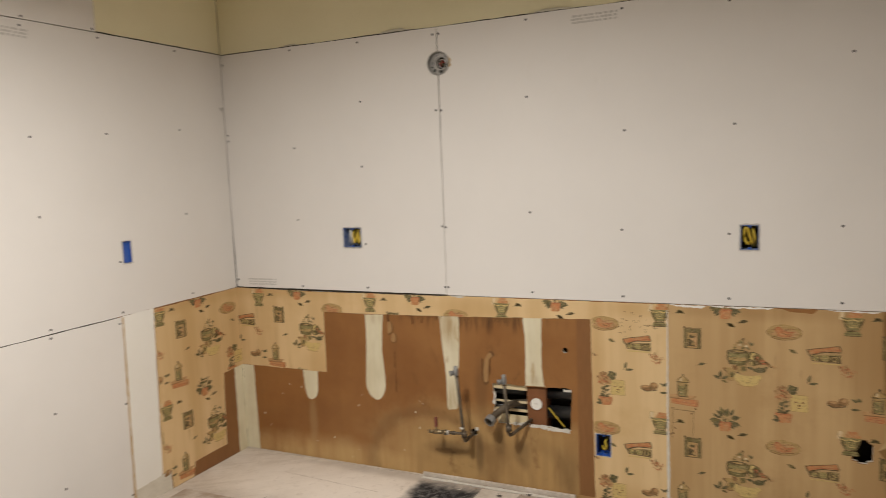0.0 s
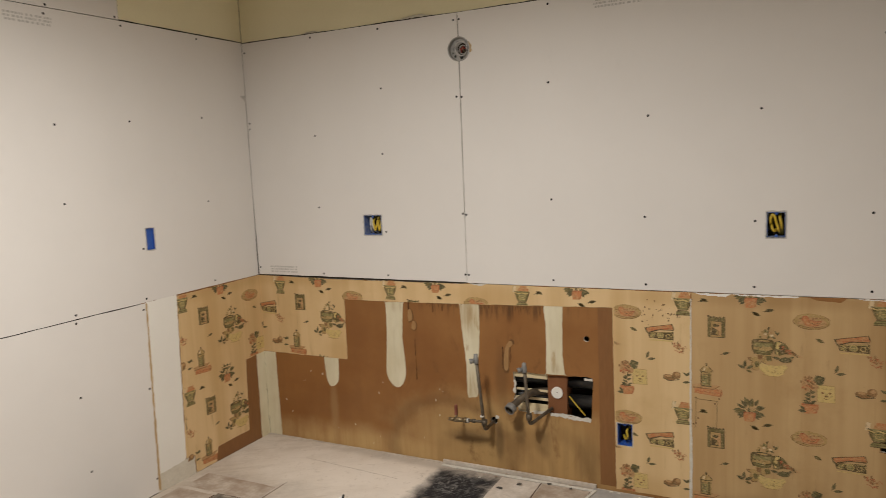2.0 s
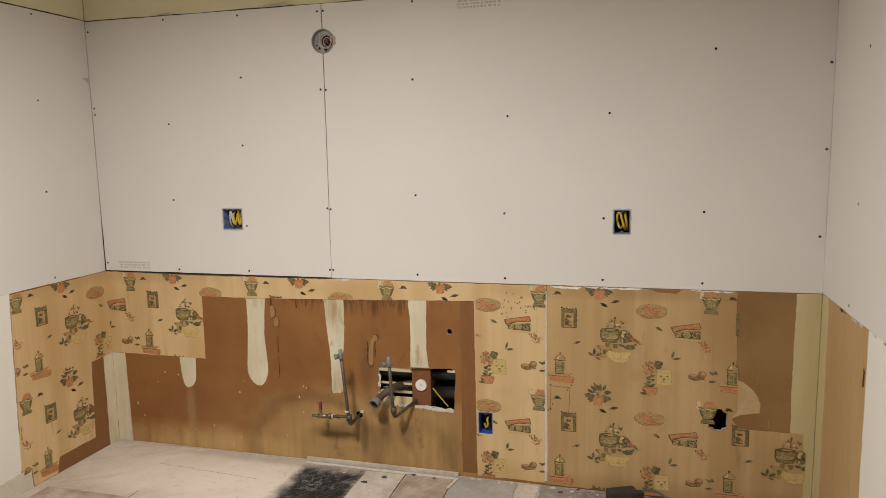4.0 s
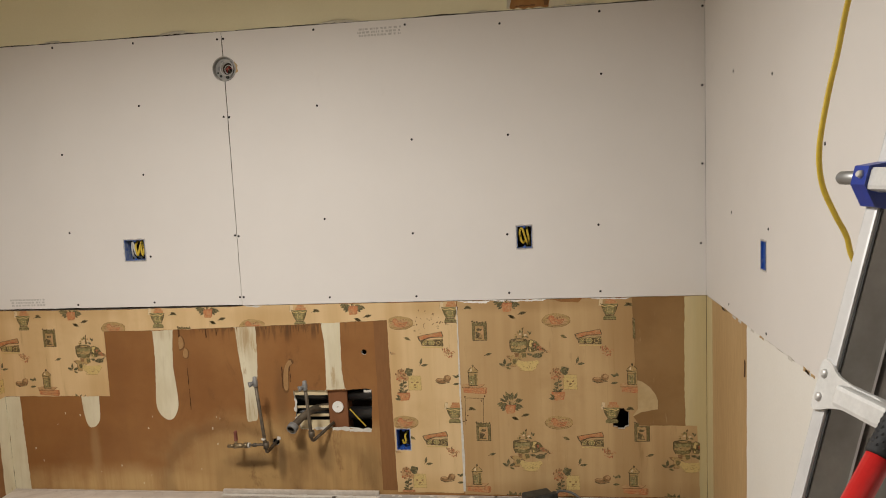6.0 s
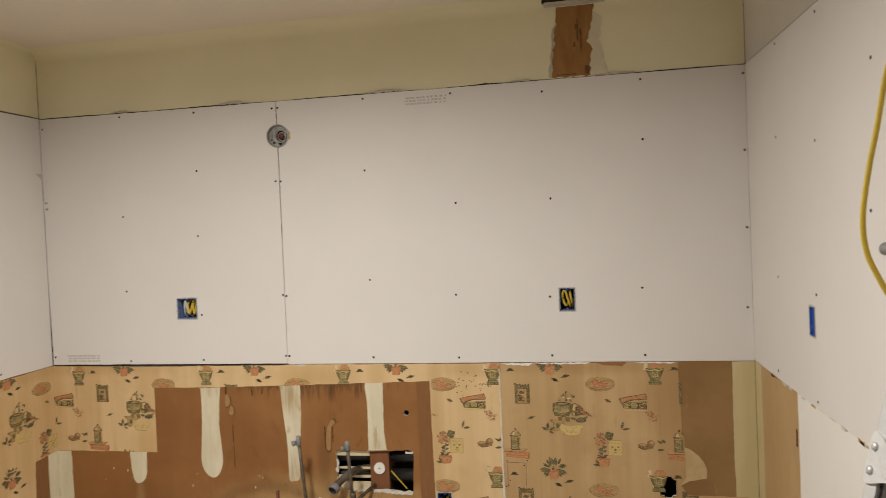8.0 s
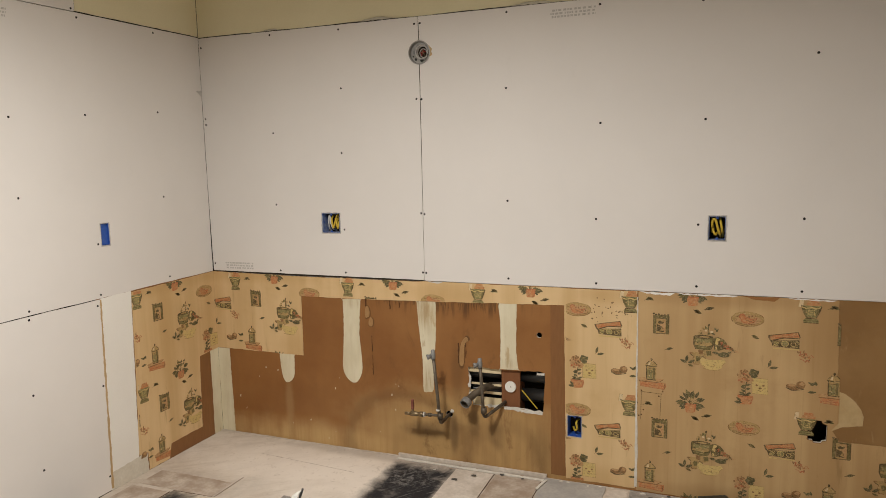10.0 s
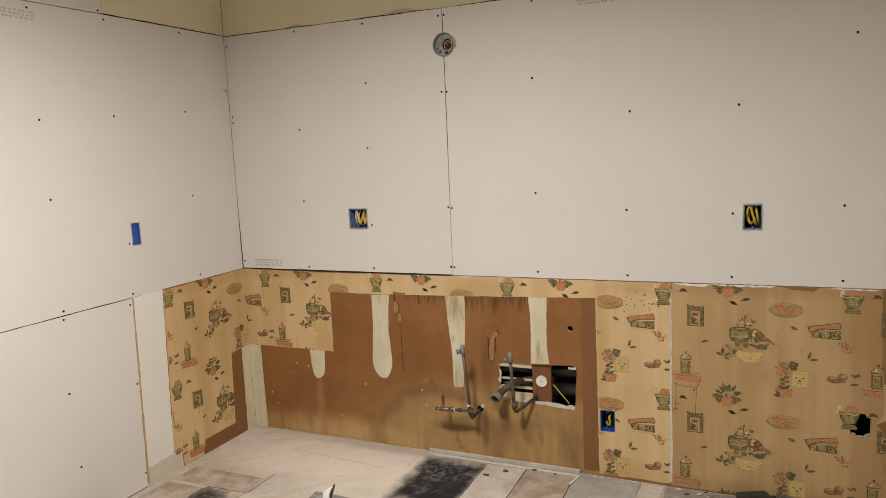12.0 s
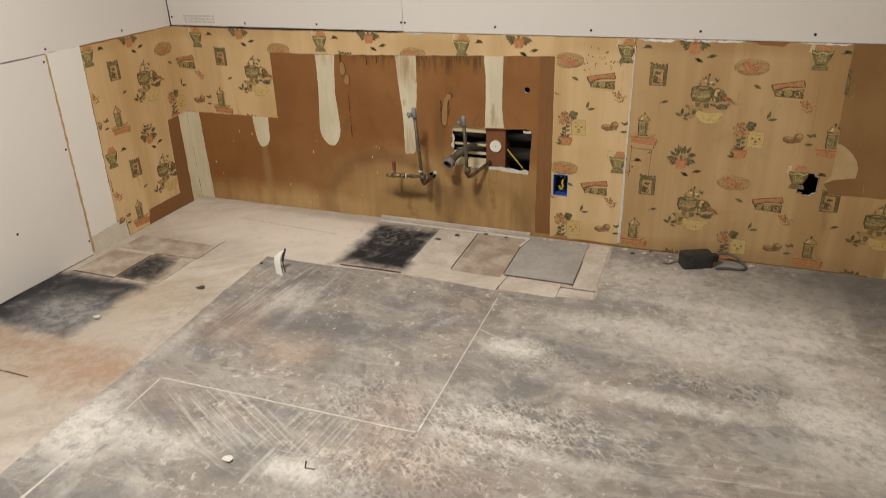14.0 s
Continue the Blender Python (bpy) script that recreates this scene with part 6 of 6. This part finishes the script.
for dx, dz, r, d, thick in ((0.014, 0.0, 0.03, 0.007, 0.0026), (0.021, -0.005, 0.0185, 0.003, 0.0018)):
    bm = bmesh.new()
    tube(bm, [back(JX + dx + r * math.cos(a), JZ + dz + r * math.sin(a), d + 0.005 * math.sin(a + 0.6)) for a in (2 * math.pi * i / 24 for i in range(25))], thick, 8, cap=False)
    part("clamp_ring", bm, GALV, jbox)
for k, (a, b) in enumerate((((0.006, -0.016), (0.022, 0.014)), ((0.024, -0.014), (0.008, 0.012)), ((0.0, -0.002), (0.03, 0.002)))):
    bm = bmesh.new()
    tube(bm, curve_line([back(JX + a[0], JZ + a[1], -0.01), back(JX + (a[0] + b[0]) / 2 + 0.003, JZ + (a[1] + b[1]) / 2, 0.004), back(JX + b[0], JZ + b[1], -0.008)]), 0.0026, 6)
    part("wire", bm, (WIRE_RED, BRASS, WIRE_RED)[k], jbox)
part("cut_burr", sheet(rag([(JX + 0.046, JZ - 0.02), (JX + 0.062, JZ - 0.012), (JX + 0.058, JZ + 0.016), (JX + 0.048, JZ + 0.03)], 0.004, 0.008, 190), back, 0.0008), RAWWOOD, jbox, "torn tan paper at the cut")

# ---- door casing at the end of the side wall ----
casing = thing("door_casing", (0.0, -2.05, 0.0), "white painted door casing with a torn raw edge", "door casing", kind="structure")
bm = bmesh.new()
box(bm, (-0.14, -2.25, 0.0), (0.016, -1.962, CEIL), bevel=0.003)
part("casing_board", bm, WHITEPAINT, casing)
bm = bmesh.new()
box(bm, (-0.14, -2.265, 0.0), (0.004, -2.251, CEIL))
part("door_stop", bm, VOID, casing)
part("raw_edge", panel(rag([(-1.963, 0.47), (-1.926, 0.47), (-1.924, 0.7), (-1.93, 0.96), (-1.963, 0.97)], 0.002, 0.02, 180), left, 0.006, -0.01, side_slot=0), RAWWOOD, casing, "rough tan wood")
part("raw_edge", panel(rag([(-1.963, 0.97), (-1.94, 0.97), (-1.936, 1.25), (-1.939, 1.7), (-1.938, CEIL), (-1.963, CEIL)], 0.002, 0.03, 181), left, 0.009, -0.01, side_slot=0), WHITEPAINT, casing)
part("raw_edge", panel(rag([(-1.94, 0.97), (-1.9305, 0.97), (-1.9305, CEIL), (-1.94, CEIL)], 0.002, 0.03, 183), left, 0.004, -0.01, side_slot=0), RAWWOOD, casing)
part("paint_lip", panel(rag([(-1.963, 0.0), (-1.934, 0.0), (-1.93, 0.46), (-1.963, 0.46)], 0.002, 0.03, 182), left, 0.008, -0.01, side_slot=0), WHITEPAINT, casing)
part("dark_nail", panel(disc(-1.945, 0.63, 0.005, 8), left, 0.0085, 0.006, side_slot=0), CHAR, casing)

# ---- floor layers ----
GREY = [(0.772, -0.548), (1.10, -0.548), (1.45, -0.53), (1.818, -0.545), (2.19, -0.51), (2.19, -0.006), (W - 0.004, -0.006), (W - 0.004, DEPTH + 0.01), (0.35, DEPTH + 0.01), (0.6, -3.2), (0.80, -2.2), (0.838, -1.93), (0.822, -1.757),
        (0.825, -1.64), (0.822, -1.49), (0.819, -1.386), (0.81, -1.178), (0.782, -0.876)]
part("grey_sheet_floor", panel(rag(GREY, 0.004, 0.05, 300), ground, 0.003, 0.0, side_slot=0), SLAB, FLOOR, "worn grey sheet floor with glue ridges and dust")


def tile(u0, u1, v0, v1, mat, seed, h=0.0025):
    part("floor_tile", panel(rag(rect(u0, u1, v0, v1), 0.0018, 0.04, seed), ground, h, 0.0002, side_slot=0), mat, FLOOR)


tile(0.045, 0.258, -0.912, -0.690, TILE_BROWN, 310)
tile(0.268, 0.478, -0.905, -0.672, TILE_DARK, 311)
tile(0.06, 0.470, -0.662, -0.52, TILE_BROWN, 312, 0.0012)
tile(1.812, 2.088, -0.405, -0.014, TILE_GREY, 314, 0.004)
tile(1.822, 2.048, -0.535, -0.418, TILE_PALE, 315, 0.004)
tile(2.056, 2.185, -0.500, -0.448, TILE_PALE, 316, 0.003)
tile(2.096, 2.183, -0.440, -0.016, TILE_PALE, 317, 0.002)
tile(1.395, 1.58, -0.40, -0.05, TILE_PALE, 318, 0.0015)
tile(1.588, 1.80, -0.43, -0.05, TILE_BROWN, 319, 0.0015)


def seam(a, b, w, mat, z=0.0046, seed=0):
    a, b = Vector(a), Vector(b)
    n = Vector((a.y - b.y, b.x - a.x)).normalized() * w / 2
    pts = [tuple(a + n), tuple(b + n), tuple(b - n), tuple(a - n)][::-1]
    part("floor_seam", panel(rag(pts, w * 0.22, 0.03, seed), ground, z, z - 0.002, side_slot=0), mat, FLOOR)


seam((0.262, -0.668), (0.482, -0.660), 0.003, CHAR, 0.0008, 335)
seam((0.484, -0.66), (0.486, -0.458), 0.003, CHAR, 0.0008, 336)
for i, (a, b, w) in enumerate((((1.806, -0.40), (1.806, -0.06), 0.004), ((1.812, -0.411), (2.09, -0.412), 0.005), ((2.092, -0.43), (2.092, -0.2), 0.003), ((1.584, -0.42), (1.584, -0.05), 0.003), ((2.05, -0.445), (2.186, -0.444), 0.004), ((1.815, -0.538), (1.83, -0.41), 0.004), ((0.262, -0.91), (0.263, -0.69), 0.004), ((0.04, -0.916), (0.262, -0.915), 0.004))):
    seam(a, b, 0.6 * w, CHAR, 0.0043, 340 + i)
seam((1.840, -0.60), (1.842, -1.42), 0.0042, CHALK, 0.0036, 320)
seam((0.956, -1.432), (1.843, -1.418), 0.005, CHALK, 0.0036, 321)
seam((0.952, -1.44), (0.962, -1.60), 0.0042, CHALK, 0.0036, 322)
seam((0.965, -1.70), (0.975, -2.3), 0.008, CHALK, 0.0036, 323)
seam((1.84, -0.835), (2.01, -0.91), 0.004, CHALK, 0.0036, 324)
seam((0.0, -1.566), (0.52, -1.566), 0.005, CHAR, 0.0008, 325)
seam((0.40, -0.20), (0.95, -0.24), 0.002, TILE_BROWN, 0.0005, 326)
seam((0.73, -1.09), (0.705, -0.90), 0.003, TILE_BROWN, 0.0005, 327)
seam((1.12, -0.523), (1.40, -0.515), 0.006, CHAR, 0.0042, 328)
seam((1.478, -1.75), (1.49, -1.605), 0.012, TILE_GREY, 0.0036, 329)
seam((1.50, -1.607), (1.69, -1.598), 0.004, TILE_GREY, 0.0036, 330)
seam((1.60, -1.62), (1.612, -1.645), 0.004, CHAR, 0.0038, 333)
seam((1.612, -1.645), (1.64, -1.64), 0.004, CHAR, 0.0038, 334)
seam((0.0, -0.008), (0.0 + 1.07, -0.008), 0.012, TILE_PALE, 0.003, 331)
seam((1.08, -0.03), (1.82, -0.035), 0.02, PAPERSCRAP, 0.003, 332)

# ---- loose bits on the floor ----
rnd = random.Random(21)


def scrap(name, at, size, mat, label, seed, lift=0.006):
    r, pts = random.Random(seed), []
    n = 7
    for i in range(n):
        a = 2 * math.pi * i / n
        k = size * r.uniform(0.5, 1.0)
        pts.append((at[0] + k * math.cos(a), at[1] + 0.7 * k * math.sin(a)))
    bm = panel(pts, ground, 0.0055, 0.0035, side_slot=0)
    for v in bm.verts:
        v.co.z += lift * (0.5 + 0.5 * math.sin(60 * v.co.x + seed)) * ((v.co.x - at[0]) / size * 0.5 + 0.5)
    tagged(part(name, bm, mat), label, name.replace("_", " "), "scraps on the floor")


for i, (x, y, s) in enumerate(((0.45, -1.196, 0.022), (1.394, -1.684, 0.022), (2.245, -0.03, 0.016), (2.33, -0.045, 0.012), (1.35, -1.0, 0.01), (1.52, -0.66, 0.009), (2.75, -0.04, 0.02), (2.38, -1.0, 0.008), (2.44, -0.09, 0.012))):
    scrap("paper_scrap", (x, y), s, PAPERSCRAP, "small torn white paper scrap on the dusty floor", 400 + i)
for i, (x, y, s) in enumerate(((0.675, -0.881, 0.022), (0.79, -0.62, 0.01), (1.50, -0.10, 0.016), (1.43, -0.16, 0.02), (2.28, -0.06, 0.014), (1.62, -0.045, 0.015), (2.35, -0.02, 0.01), (1.72, -0.06, 0.01))):
    scrap("tile_chip", (x, y), s, CHIP, "dark broken tile chip on the dusty floor", 500 + i)
for i in range(16):
    x, y, k = rnd.uniform(1.1, 2.75), -0.022 - 0.09 * rnd.random() ** 2, rnd.uniform(0.005, 0.013)
    if i % 3:
        scrap("paper_scrap", (x, y), k, PAPERSCRAP, "small torn white paper scrap on the dusty floor", 440 + i, 0.003)
    else:
        scrap("tile_chip", (x, y), k, TILE_BROWN, "brown broken tile chip on the dusty floor", 540 + i, 0.003)
shard = thing("vinyl_shard", (0.905, -0.63, 0.003), "curled strip of white and black vinyl standing on the floor", "vinyl strip")
bm = bmesh.new()
cols = []
for i in range(11):
    s = i / 10
    c = Vector((0.925 - 0.03 * math.sin(2.6 * s) + 0.02 * s, -0.69 + 0.06 * s, 0.004 + 0.095 * math.sin(1.35 * s)))
    w = 0.02 * (1 - 0.75 * s ** 1.5)
    cols.append([bm.verts.new(c + Vector((-w, 0.008 * math.cos(4 * s), 0.006 * math.sin(5 * s)))), bm.verts.new(c + Vector((w, -0.006, 0))), bm.verts.new(c + Vector((w, -0.003, -0.003))), bm.verts.new(c + Vector((-w, 0.012 * math.cos(4 * s), -0.003)))])
for a, b in zip(cols, cols[1:]):
    for j in range(4):
        bm.faces.new((a[j], a[(j + 1) % 4], b[(j + 1) % 4], b[j]))
part("face", bm, PRIMER, shard)
bm = bmesh.new()
tube(bm, curve_line([(0.942, -0.67, 0.012), (0.925, -0.655, 0.055), (0.928, -0.64, 0.085), (0.93, -0.63, 0.099)]), [0.002] * 6 + [0.0055] * 6 + [0.005] * 6 + [0.002], 6)
part("dark_edge", bm, BLACKPLASTIC, shard)
bm = bmesh.new()
box(bm, (-0.006, -0.05, 0.003), (0.006, 0.05, 0.008), pose(1.815, -0.09, 0.002, 0, 0, -12), 0.001)
tagged(part("wood_splinter", bm, PAPERSCRAP), "pale thin wood splinter on the floor", "splinter", "scraps on the floor")

# black power adapter with its cord, by the wall
adapter = thing("power_adapter", (2.57, -0.11, 0.003), "dusty black plastic power adapter with a looped cord on the floor", "power adapter")
bm = bmesh.new()
m = pose(2.535, -0.1, 0.0035, 0, 0, 24) @ Matrix.Scale(1.12, 4)
box(bm, (-0.055, -0.03, 0.0), (0.055, 0.03, 0.056), m, 0.009)
part("body", bm, BLACKPLASTIC, adapter)
bm = bmesh.new()
box(bm, (0.05, -0.014, 0.016), (0.08, 0.014, 0.044), m, 0.005)
part("strain_relief", bm, BLACKPLASTIC, adapter)
bm = bmesh.new()
tube(bm, curve_line([m @ Vector(p) for p in ((0.075, 0, 0.034), (0.10, 0.012, 0.04), (0.145, -0.005, 0.03), (0.165, -0.045, 0.012), (0.15, -0.06, 0.006), (0.10, -0.045, 0.006), (0.06, -0.04, 0.006))]), 0.0055, 8)
part("cord", bm, DUSTYRUBBER, adapter)
bm = bmesh.new()
tube(bm, curve_line([m @ Vector(p) for p in ((-0.05, 0.01, 0.02), (-0.07, 0.025, 0.006), (-0.09, 0.02, 0.004), (-0.11, 0.03, 0.004))]), 0.0022, 6)
part("thin_lead", bm, DUSTYRUBBER, adapter)

# ---- ladder leaning on the right wall ----
SLOPE = 0.253
LEAN = math.degrees(math.atan(SLOPE))
ladder = thing("folding_ladder", (2.75, -2.13, 0.003), "folded aluminium multi-position ladder leaning on the wall, blue locks", "ladder")
BASE = Matrix.Translation((2.96, -1.944, 0)) @ pose(0, 0, 0, 0, 0, 11) @ Matrix.Translation((-2.96, 1.944, 0)) @ pose(2.678, 0, 0.003, 0, LEAN, 0)      # local: x from the room towards the wall, z up the rails


def along(z):
    return z / math.cos(math.radians(LEAN))


TOP = along(1.52)
for y0, y1, inner in ((-1.957, -1.931, -1.957), (-2.341, -2.315, -2.315)):
    sgn = -1 if inner == y0 else 1
    bm = bmesh.new()
    box(bm, (0.0, y0, 0.0), (0.066, y1, TOP), BASE, 0.004)
    rail = part("rail", bm, ALU, ladder)
    bm = bmesh.new()
    a, b = sorted((inner, inner + sgn * 0.0025))
    box(bm, (0.0075, a, 0.02), (0.059, b, TOP - 0.03), BASE, 0.001)
    part("rail_web", bm, ALU_DULL, rail)
    bm = bmesh.new()
    box(bm, (0.0045, a - 0.0004, 0.02), (0.0065, b + 0.0004, TOP - 0.03), BASE)
    part("rail_groove", bm, BLACKPLASTIC, rail)
    bm = bmesh.new()
    a, b = (y0 + 0.003, y1 + 0.004) if inner == y0 else (y0 - 0.004, y1 - 0.003)
    box(bm, (0.074, a, 0.03), (0.15 if inner == y0 else 0.12, b, TOP - 0.02), BASE, 0.004)
    rail2 = part("rear_rail", bm, ALU_DULL, ladder)
    bm = bmesh.new()
    box(bm, (0.0665, a + 0.01, 0.05), (0.0735, b - 0.01, TOP - 0.05), BASE)
    part("inner_slide", bm, BLACKPLASTIC, rail2)
    bm = bmesh.new()
    box(bm, (-0.012, y0 - 0.006, -0.0), (0.08, y1 + 0.006, 0.05), BASE, 0.008)
    part("rubber_foot", bm, BLACKPLASTIC, ladder)
    # hinge: side plate with rivets, disc and blue knob
    p0, p1 = (y0 - 0.005, y0 - 0.001) if inner == y0 else (y1 + 0.001, y1 + 0.005)
    prof = [(0.006, TOP - 0.12), (0.066, TOP - 0.12), (0.066, TOP - 0.05), (0.10, TOP - 0.02), (0.108, TOP + 0.02), (0.09, TOP + 0.06), (0.052, TOP + 0.068), (0.022, TOP + 0.045), (0.006, TOP + 0.0)]
    bm = panel(prof, lambda u, v, d: BASE @ Vector((u, d, v)), p0, p1, side_slot=0)
    hinge = part("hinge", bm, STEELPLATE, ladder)
    for u, v in ((0.015, TOP - 0.012), (0.014, TOP - 0.04), (0.013, TOP - 0.068), (0.036, TOP - 0.024), (0.03, TOP - 0.084), (0.052, TOP - 0.074)):
        bm = bmesh.new()
        tube(bm, [BASE @ Vector((u, p0 - 0.0022, v)), BASE @ Vector((u, p0 + 0.001, v))], [0.0027, 0.0037], 10)
        part("rivet", bm, BLACKPLASTIC, hinge)
    bm = bmesh.new()
    c = (0.066, TOP + 0.018)
    tube(bm, [BASE @ Vector((c[0], p0 - d, c[1])) for d in (0.016, 0.014, 0.0)], [0.031, 0.036, 0.037], 24)
    part("hinge_disc", bm, STEELPLATE, hinge)
    bm = bmesh.new()
    tube(bm, [BASE @ Vector((c[0] - 0.012, p1 + d, c[1] + 0.008)) for d in (0.004, 0.026, 0.03)], [0.034, 0.034, 0.03], 24)
    part("hinge_knob", bm, BLUECAP, hinge)
for k, z in enumerate((0.257, 0.544, 0.831, 1.118, 1.406)):
    lock = z > 1.39
    s = along(z) - (0.006 if lock else 0)
    bm = bmesh.new()
    box(bm, (-0.026, -2.335 if lock else -2.27, s - 0.014), (-0.002, -1.935 if lock else -2.0, s + 0.018 if lock else s + 0.016), BASE, 0.006)
    rung = part("rung", bm, RUNGPAINT, ladder)
    bm = bmesh.new()
    box(bm, (-0.002, -2.31, s - 0.012), (0.03, -1.962, s + 0.012), BASE, 0.003)
    part("tread", bm, ALU, rung)
    for y, sy in ((-1.944, 1), (-2.326, -1)):
        if not lock:
            prof = rounded([(y - sy * 0.12, s - 0.014), (y - sy * 0.07, s - 0.016), (y - sy * 0.03, s - 0.024), (y - sy * 0.006, s - 0.034), (y + sy * 0.011, s - 0.034), (y + sy * 0.012, s), (y + sy * 0.011, s + 0.034), (y - sy * 0.008, s + 0.034), (y - sy * 0.03, s + 0.022), (y - sy * 0.07, s + 0.017), (y - sy * 0.12, s + 0.015)], 3)
            part("flared_end", panel(prof, lambda u, v, d: BASE @ Vector((-d, u, v)), 0.0045, 0.0, side_slot=0), RUNGPAINT, rung)
            for v in (s + 0.017, s - 0.017):
                bm = bmesh.new()
                tube(bm, [BASE @ Vector((-0.009, y, v)), BASE @ Vector((-0.007, y, v)), BASE @ Vector((-0.003, y, v))], [0.003, 0.006, 0.0075], 12)
                part("rivet", bm, GALV, rung)
        else:
            prof = [(-0.03, s - 0.008), (-0.008, s - 0.034), (0.008, s - 0.034), (0.01, s + 0.034), (0.0, s + 0.03), (-0.03, s + 0.018)]
            a, b = (y - 0.018, y + 0.012) if sy > 0 else (y - 0.012, y + 0.018)
            bm = panel(prof, lambda u, v, d: BASE @ Vector((u, d, v)), a, b, side_slot=0)
            bm.faces.new([bm.verts.new(BASE @ Vector((u, b, v))) for u, v in prof])
            blue = part("lock_tab", bm, BLUECAP, rung, "blue plastic lock")
            bm = bmesh.new()
            tube(bm, [BASE @ Vector((-0.036, y - sy * 0.006, s + 0.006)), BASE @ Vector((-0.029, y - sy * 0.006, s + 0.006))], [0.004, 0.0065], 12)
            part("bolt", bm, GALV, blue)
            bm = bmesh.new()
            tube(bm, [BASE @ Vector((-0.014, y + sy * d, s + 0.004)) for d in (0.005, 0.058, 0.063)], [0.0098, 0.0098, 0.007], 14)
            part("lock_pin", bm, STEELPLATE, blue, "grey steel pin")
# warning label on the rear rail: its small print becomes bars
lab = lambda u, v, d: BASE @ Vector((u, -1.9552 - d, v))
sv = along(1.305)
label_ob = part("warning_label", panel(rect(0.093, 0.14, sv - 0.05, sv + 0.055), lab, 0.0008, -0.002, side_slot=0), LABELWHITE, ladder, "white warning label with a red heading and illegible print")
part("label_heading", panel(disc(0.116, sv + 0.042, 0.015, 12, 0.55), lab, 0.0013, 0.0008, side_slot=0), LABELRED, label_ob)
bm = bmesh.new()
rnd = random.Random(3)
for i in range(8):
    v = sv + 0.024 - 0.0085 * i
    bm.faces.new([bm.verts.new(lab(a, b, 0.0012)) for a, b in rect(0.098, 0.098 + rnd.uniform(0.022, 0.036), v, v + 0.0026)])
part("label_print", bm, BLACKPLASTIC, label_ob)

# ---- long-handled tool leaning on the ladder ----
tool = thing("scraper_tool", (2.202, -2.50, 0.003), "red shafted scraper with a black rubber grip against the ladder", "scraper")
foot, tip = Vector((2.202, -2.50, 0.02)), Vector((3.024, -2.10, 1.214))
way = (tip - foot).normalized()
bm = bmesh.new()
tube(bm, [foot, tip - way * 0.146], 0.0142, 16)
part("shaft", bm, REDSHAFT, tool)
bm = bmesh.new()
ring = [(0.146, 0.0148), (0.143, 0.0164), (0.05, 0.0156), (0.02, 0.0164), (0.005, 0.0142), (0.0, 0.009)]
tube(bm, [tip - way * s for s, _ in ring], [r for _, r in ring], 16)
side = way.cross(Vector((0, 1, 0))).normalized()
for i in range(17):
    for j in range(12):
        a = 2 * math.pi * (j + 0.5 * (i % 2)) / 12
        n = math.cos(a) * Vector((0, 1, 0)) + math.sin(a) * side
        c = tip - way * (0.025 + 0.0068 * i) + n * 0.0157
        t1, t2 = n.cross(way) * 0.0032, way * 0.0034
        v = [bm.verts.new(c + q) for q in (t1, t2, -t1, -t2)] + [bm.verts.new(c + n * 0.0018)]
        for k in range(4):
            bm.faces.new((v[k], v[(k + 1) % 4], v[4]))
part("grip", bm, BLACKGRIP, tool, "black studded rubber grip")
bm = bmesh.new()
box(bm, (-0.05, -0.004, -0.02), (0.05, 0.004, 0.03), Matrix.Translation(foot), 0.002)
part("blade", bm, STEELPLATE, tool)

# ---- yellow cable hanging in front of the right wall ----
bm = bmesh.new()
line = curve_line([(3.246, -1.57, 2.43), (3.245, -1.575, 2.25), (3.238, -1.585, 2.08), (3.217, -1.60, 1.94), (3.18, -1.62, 1.855), (3.151, -1.62, 1.806), (3.131, -1.62, 1.756), (3.116, -1.62, 1.704), (3.1, -1.622, 1.62), (3.083, -1.626, 1.545),
                   (3.068, -1.633, 1.458), (3.073, -1.633, 1.394), (3.095, -1.632, 1.34), (3.117, -1.63, 1.297), (3.129, -1.63, 1.255), (3.165, -1.63, 1.2), (3.208, -1.63, 1.17)])
tube(bm, line, 0.0052, 10, flat=0.5, up=Vector((0.0, 1.0, 0.0)))
tagged(part("hanging_cable", bm, WIRE_YELLOW), "yellow flat electrical cable hanging down in front of the wall", "cable")
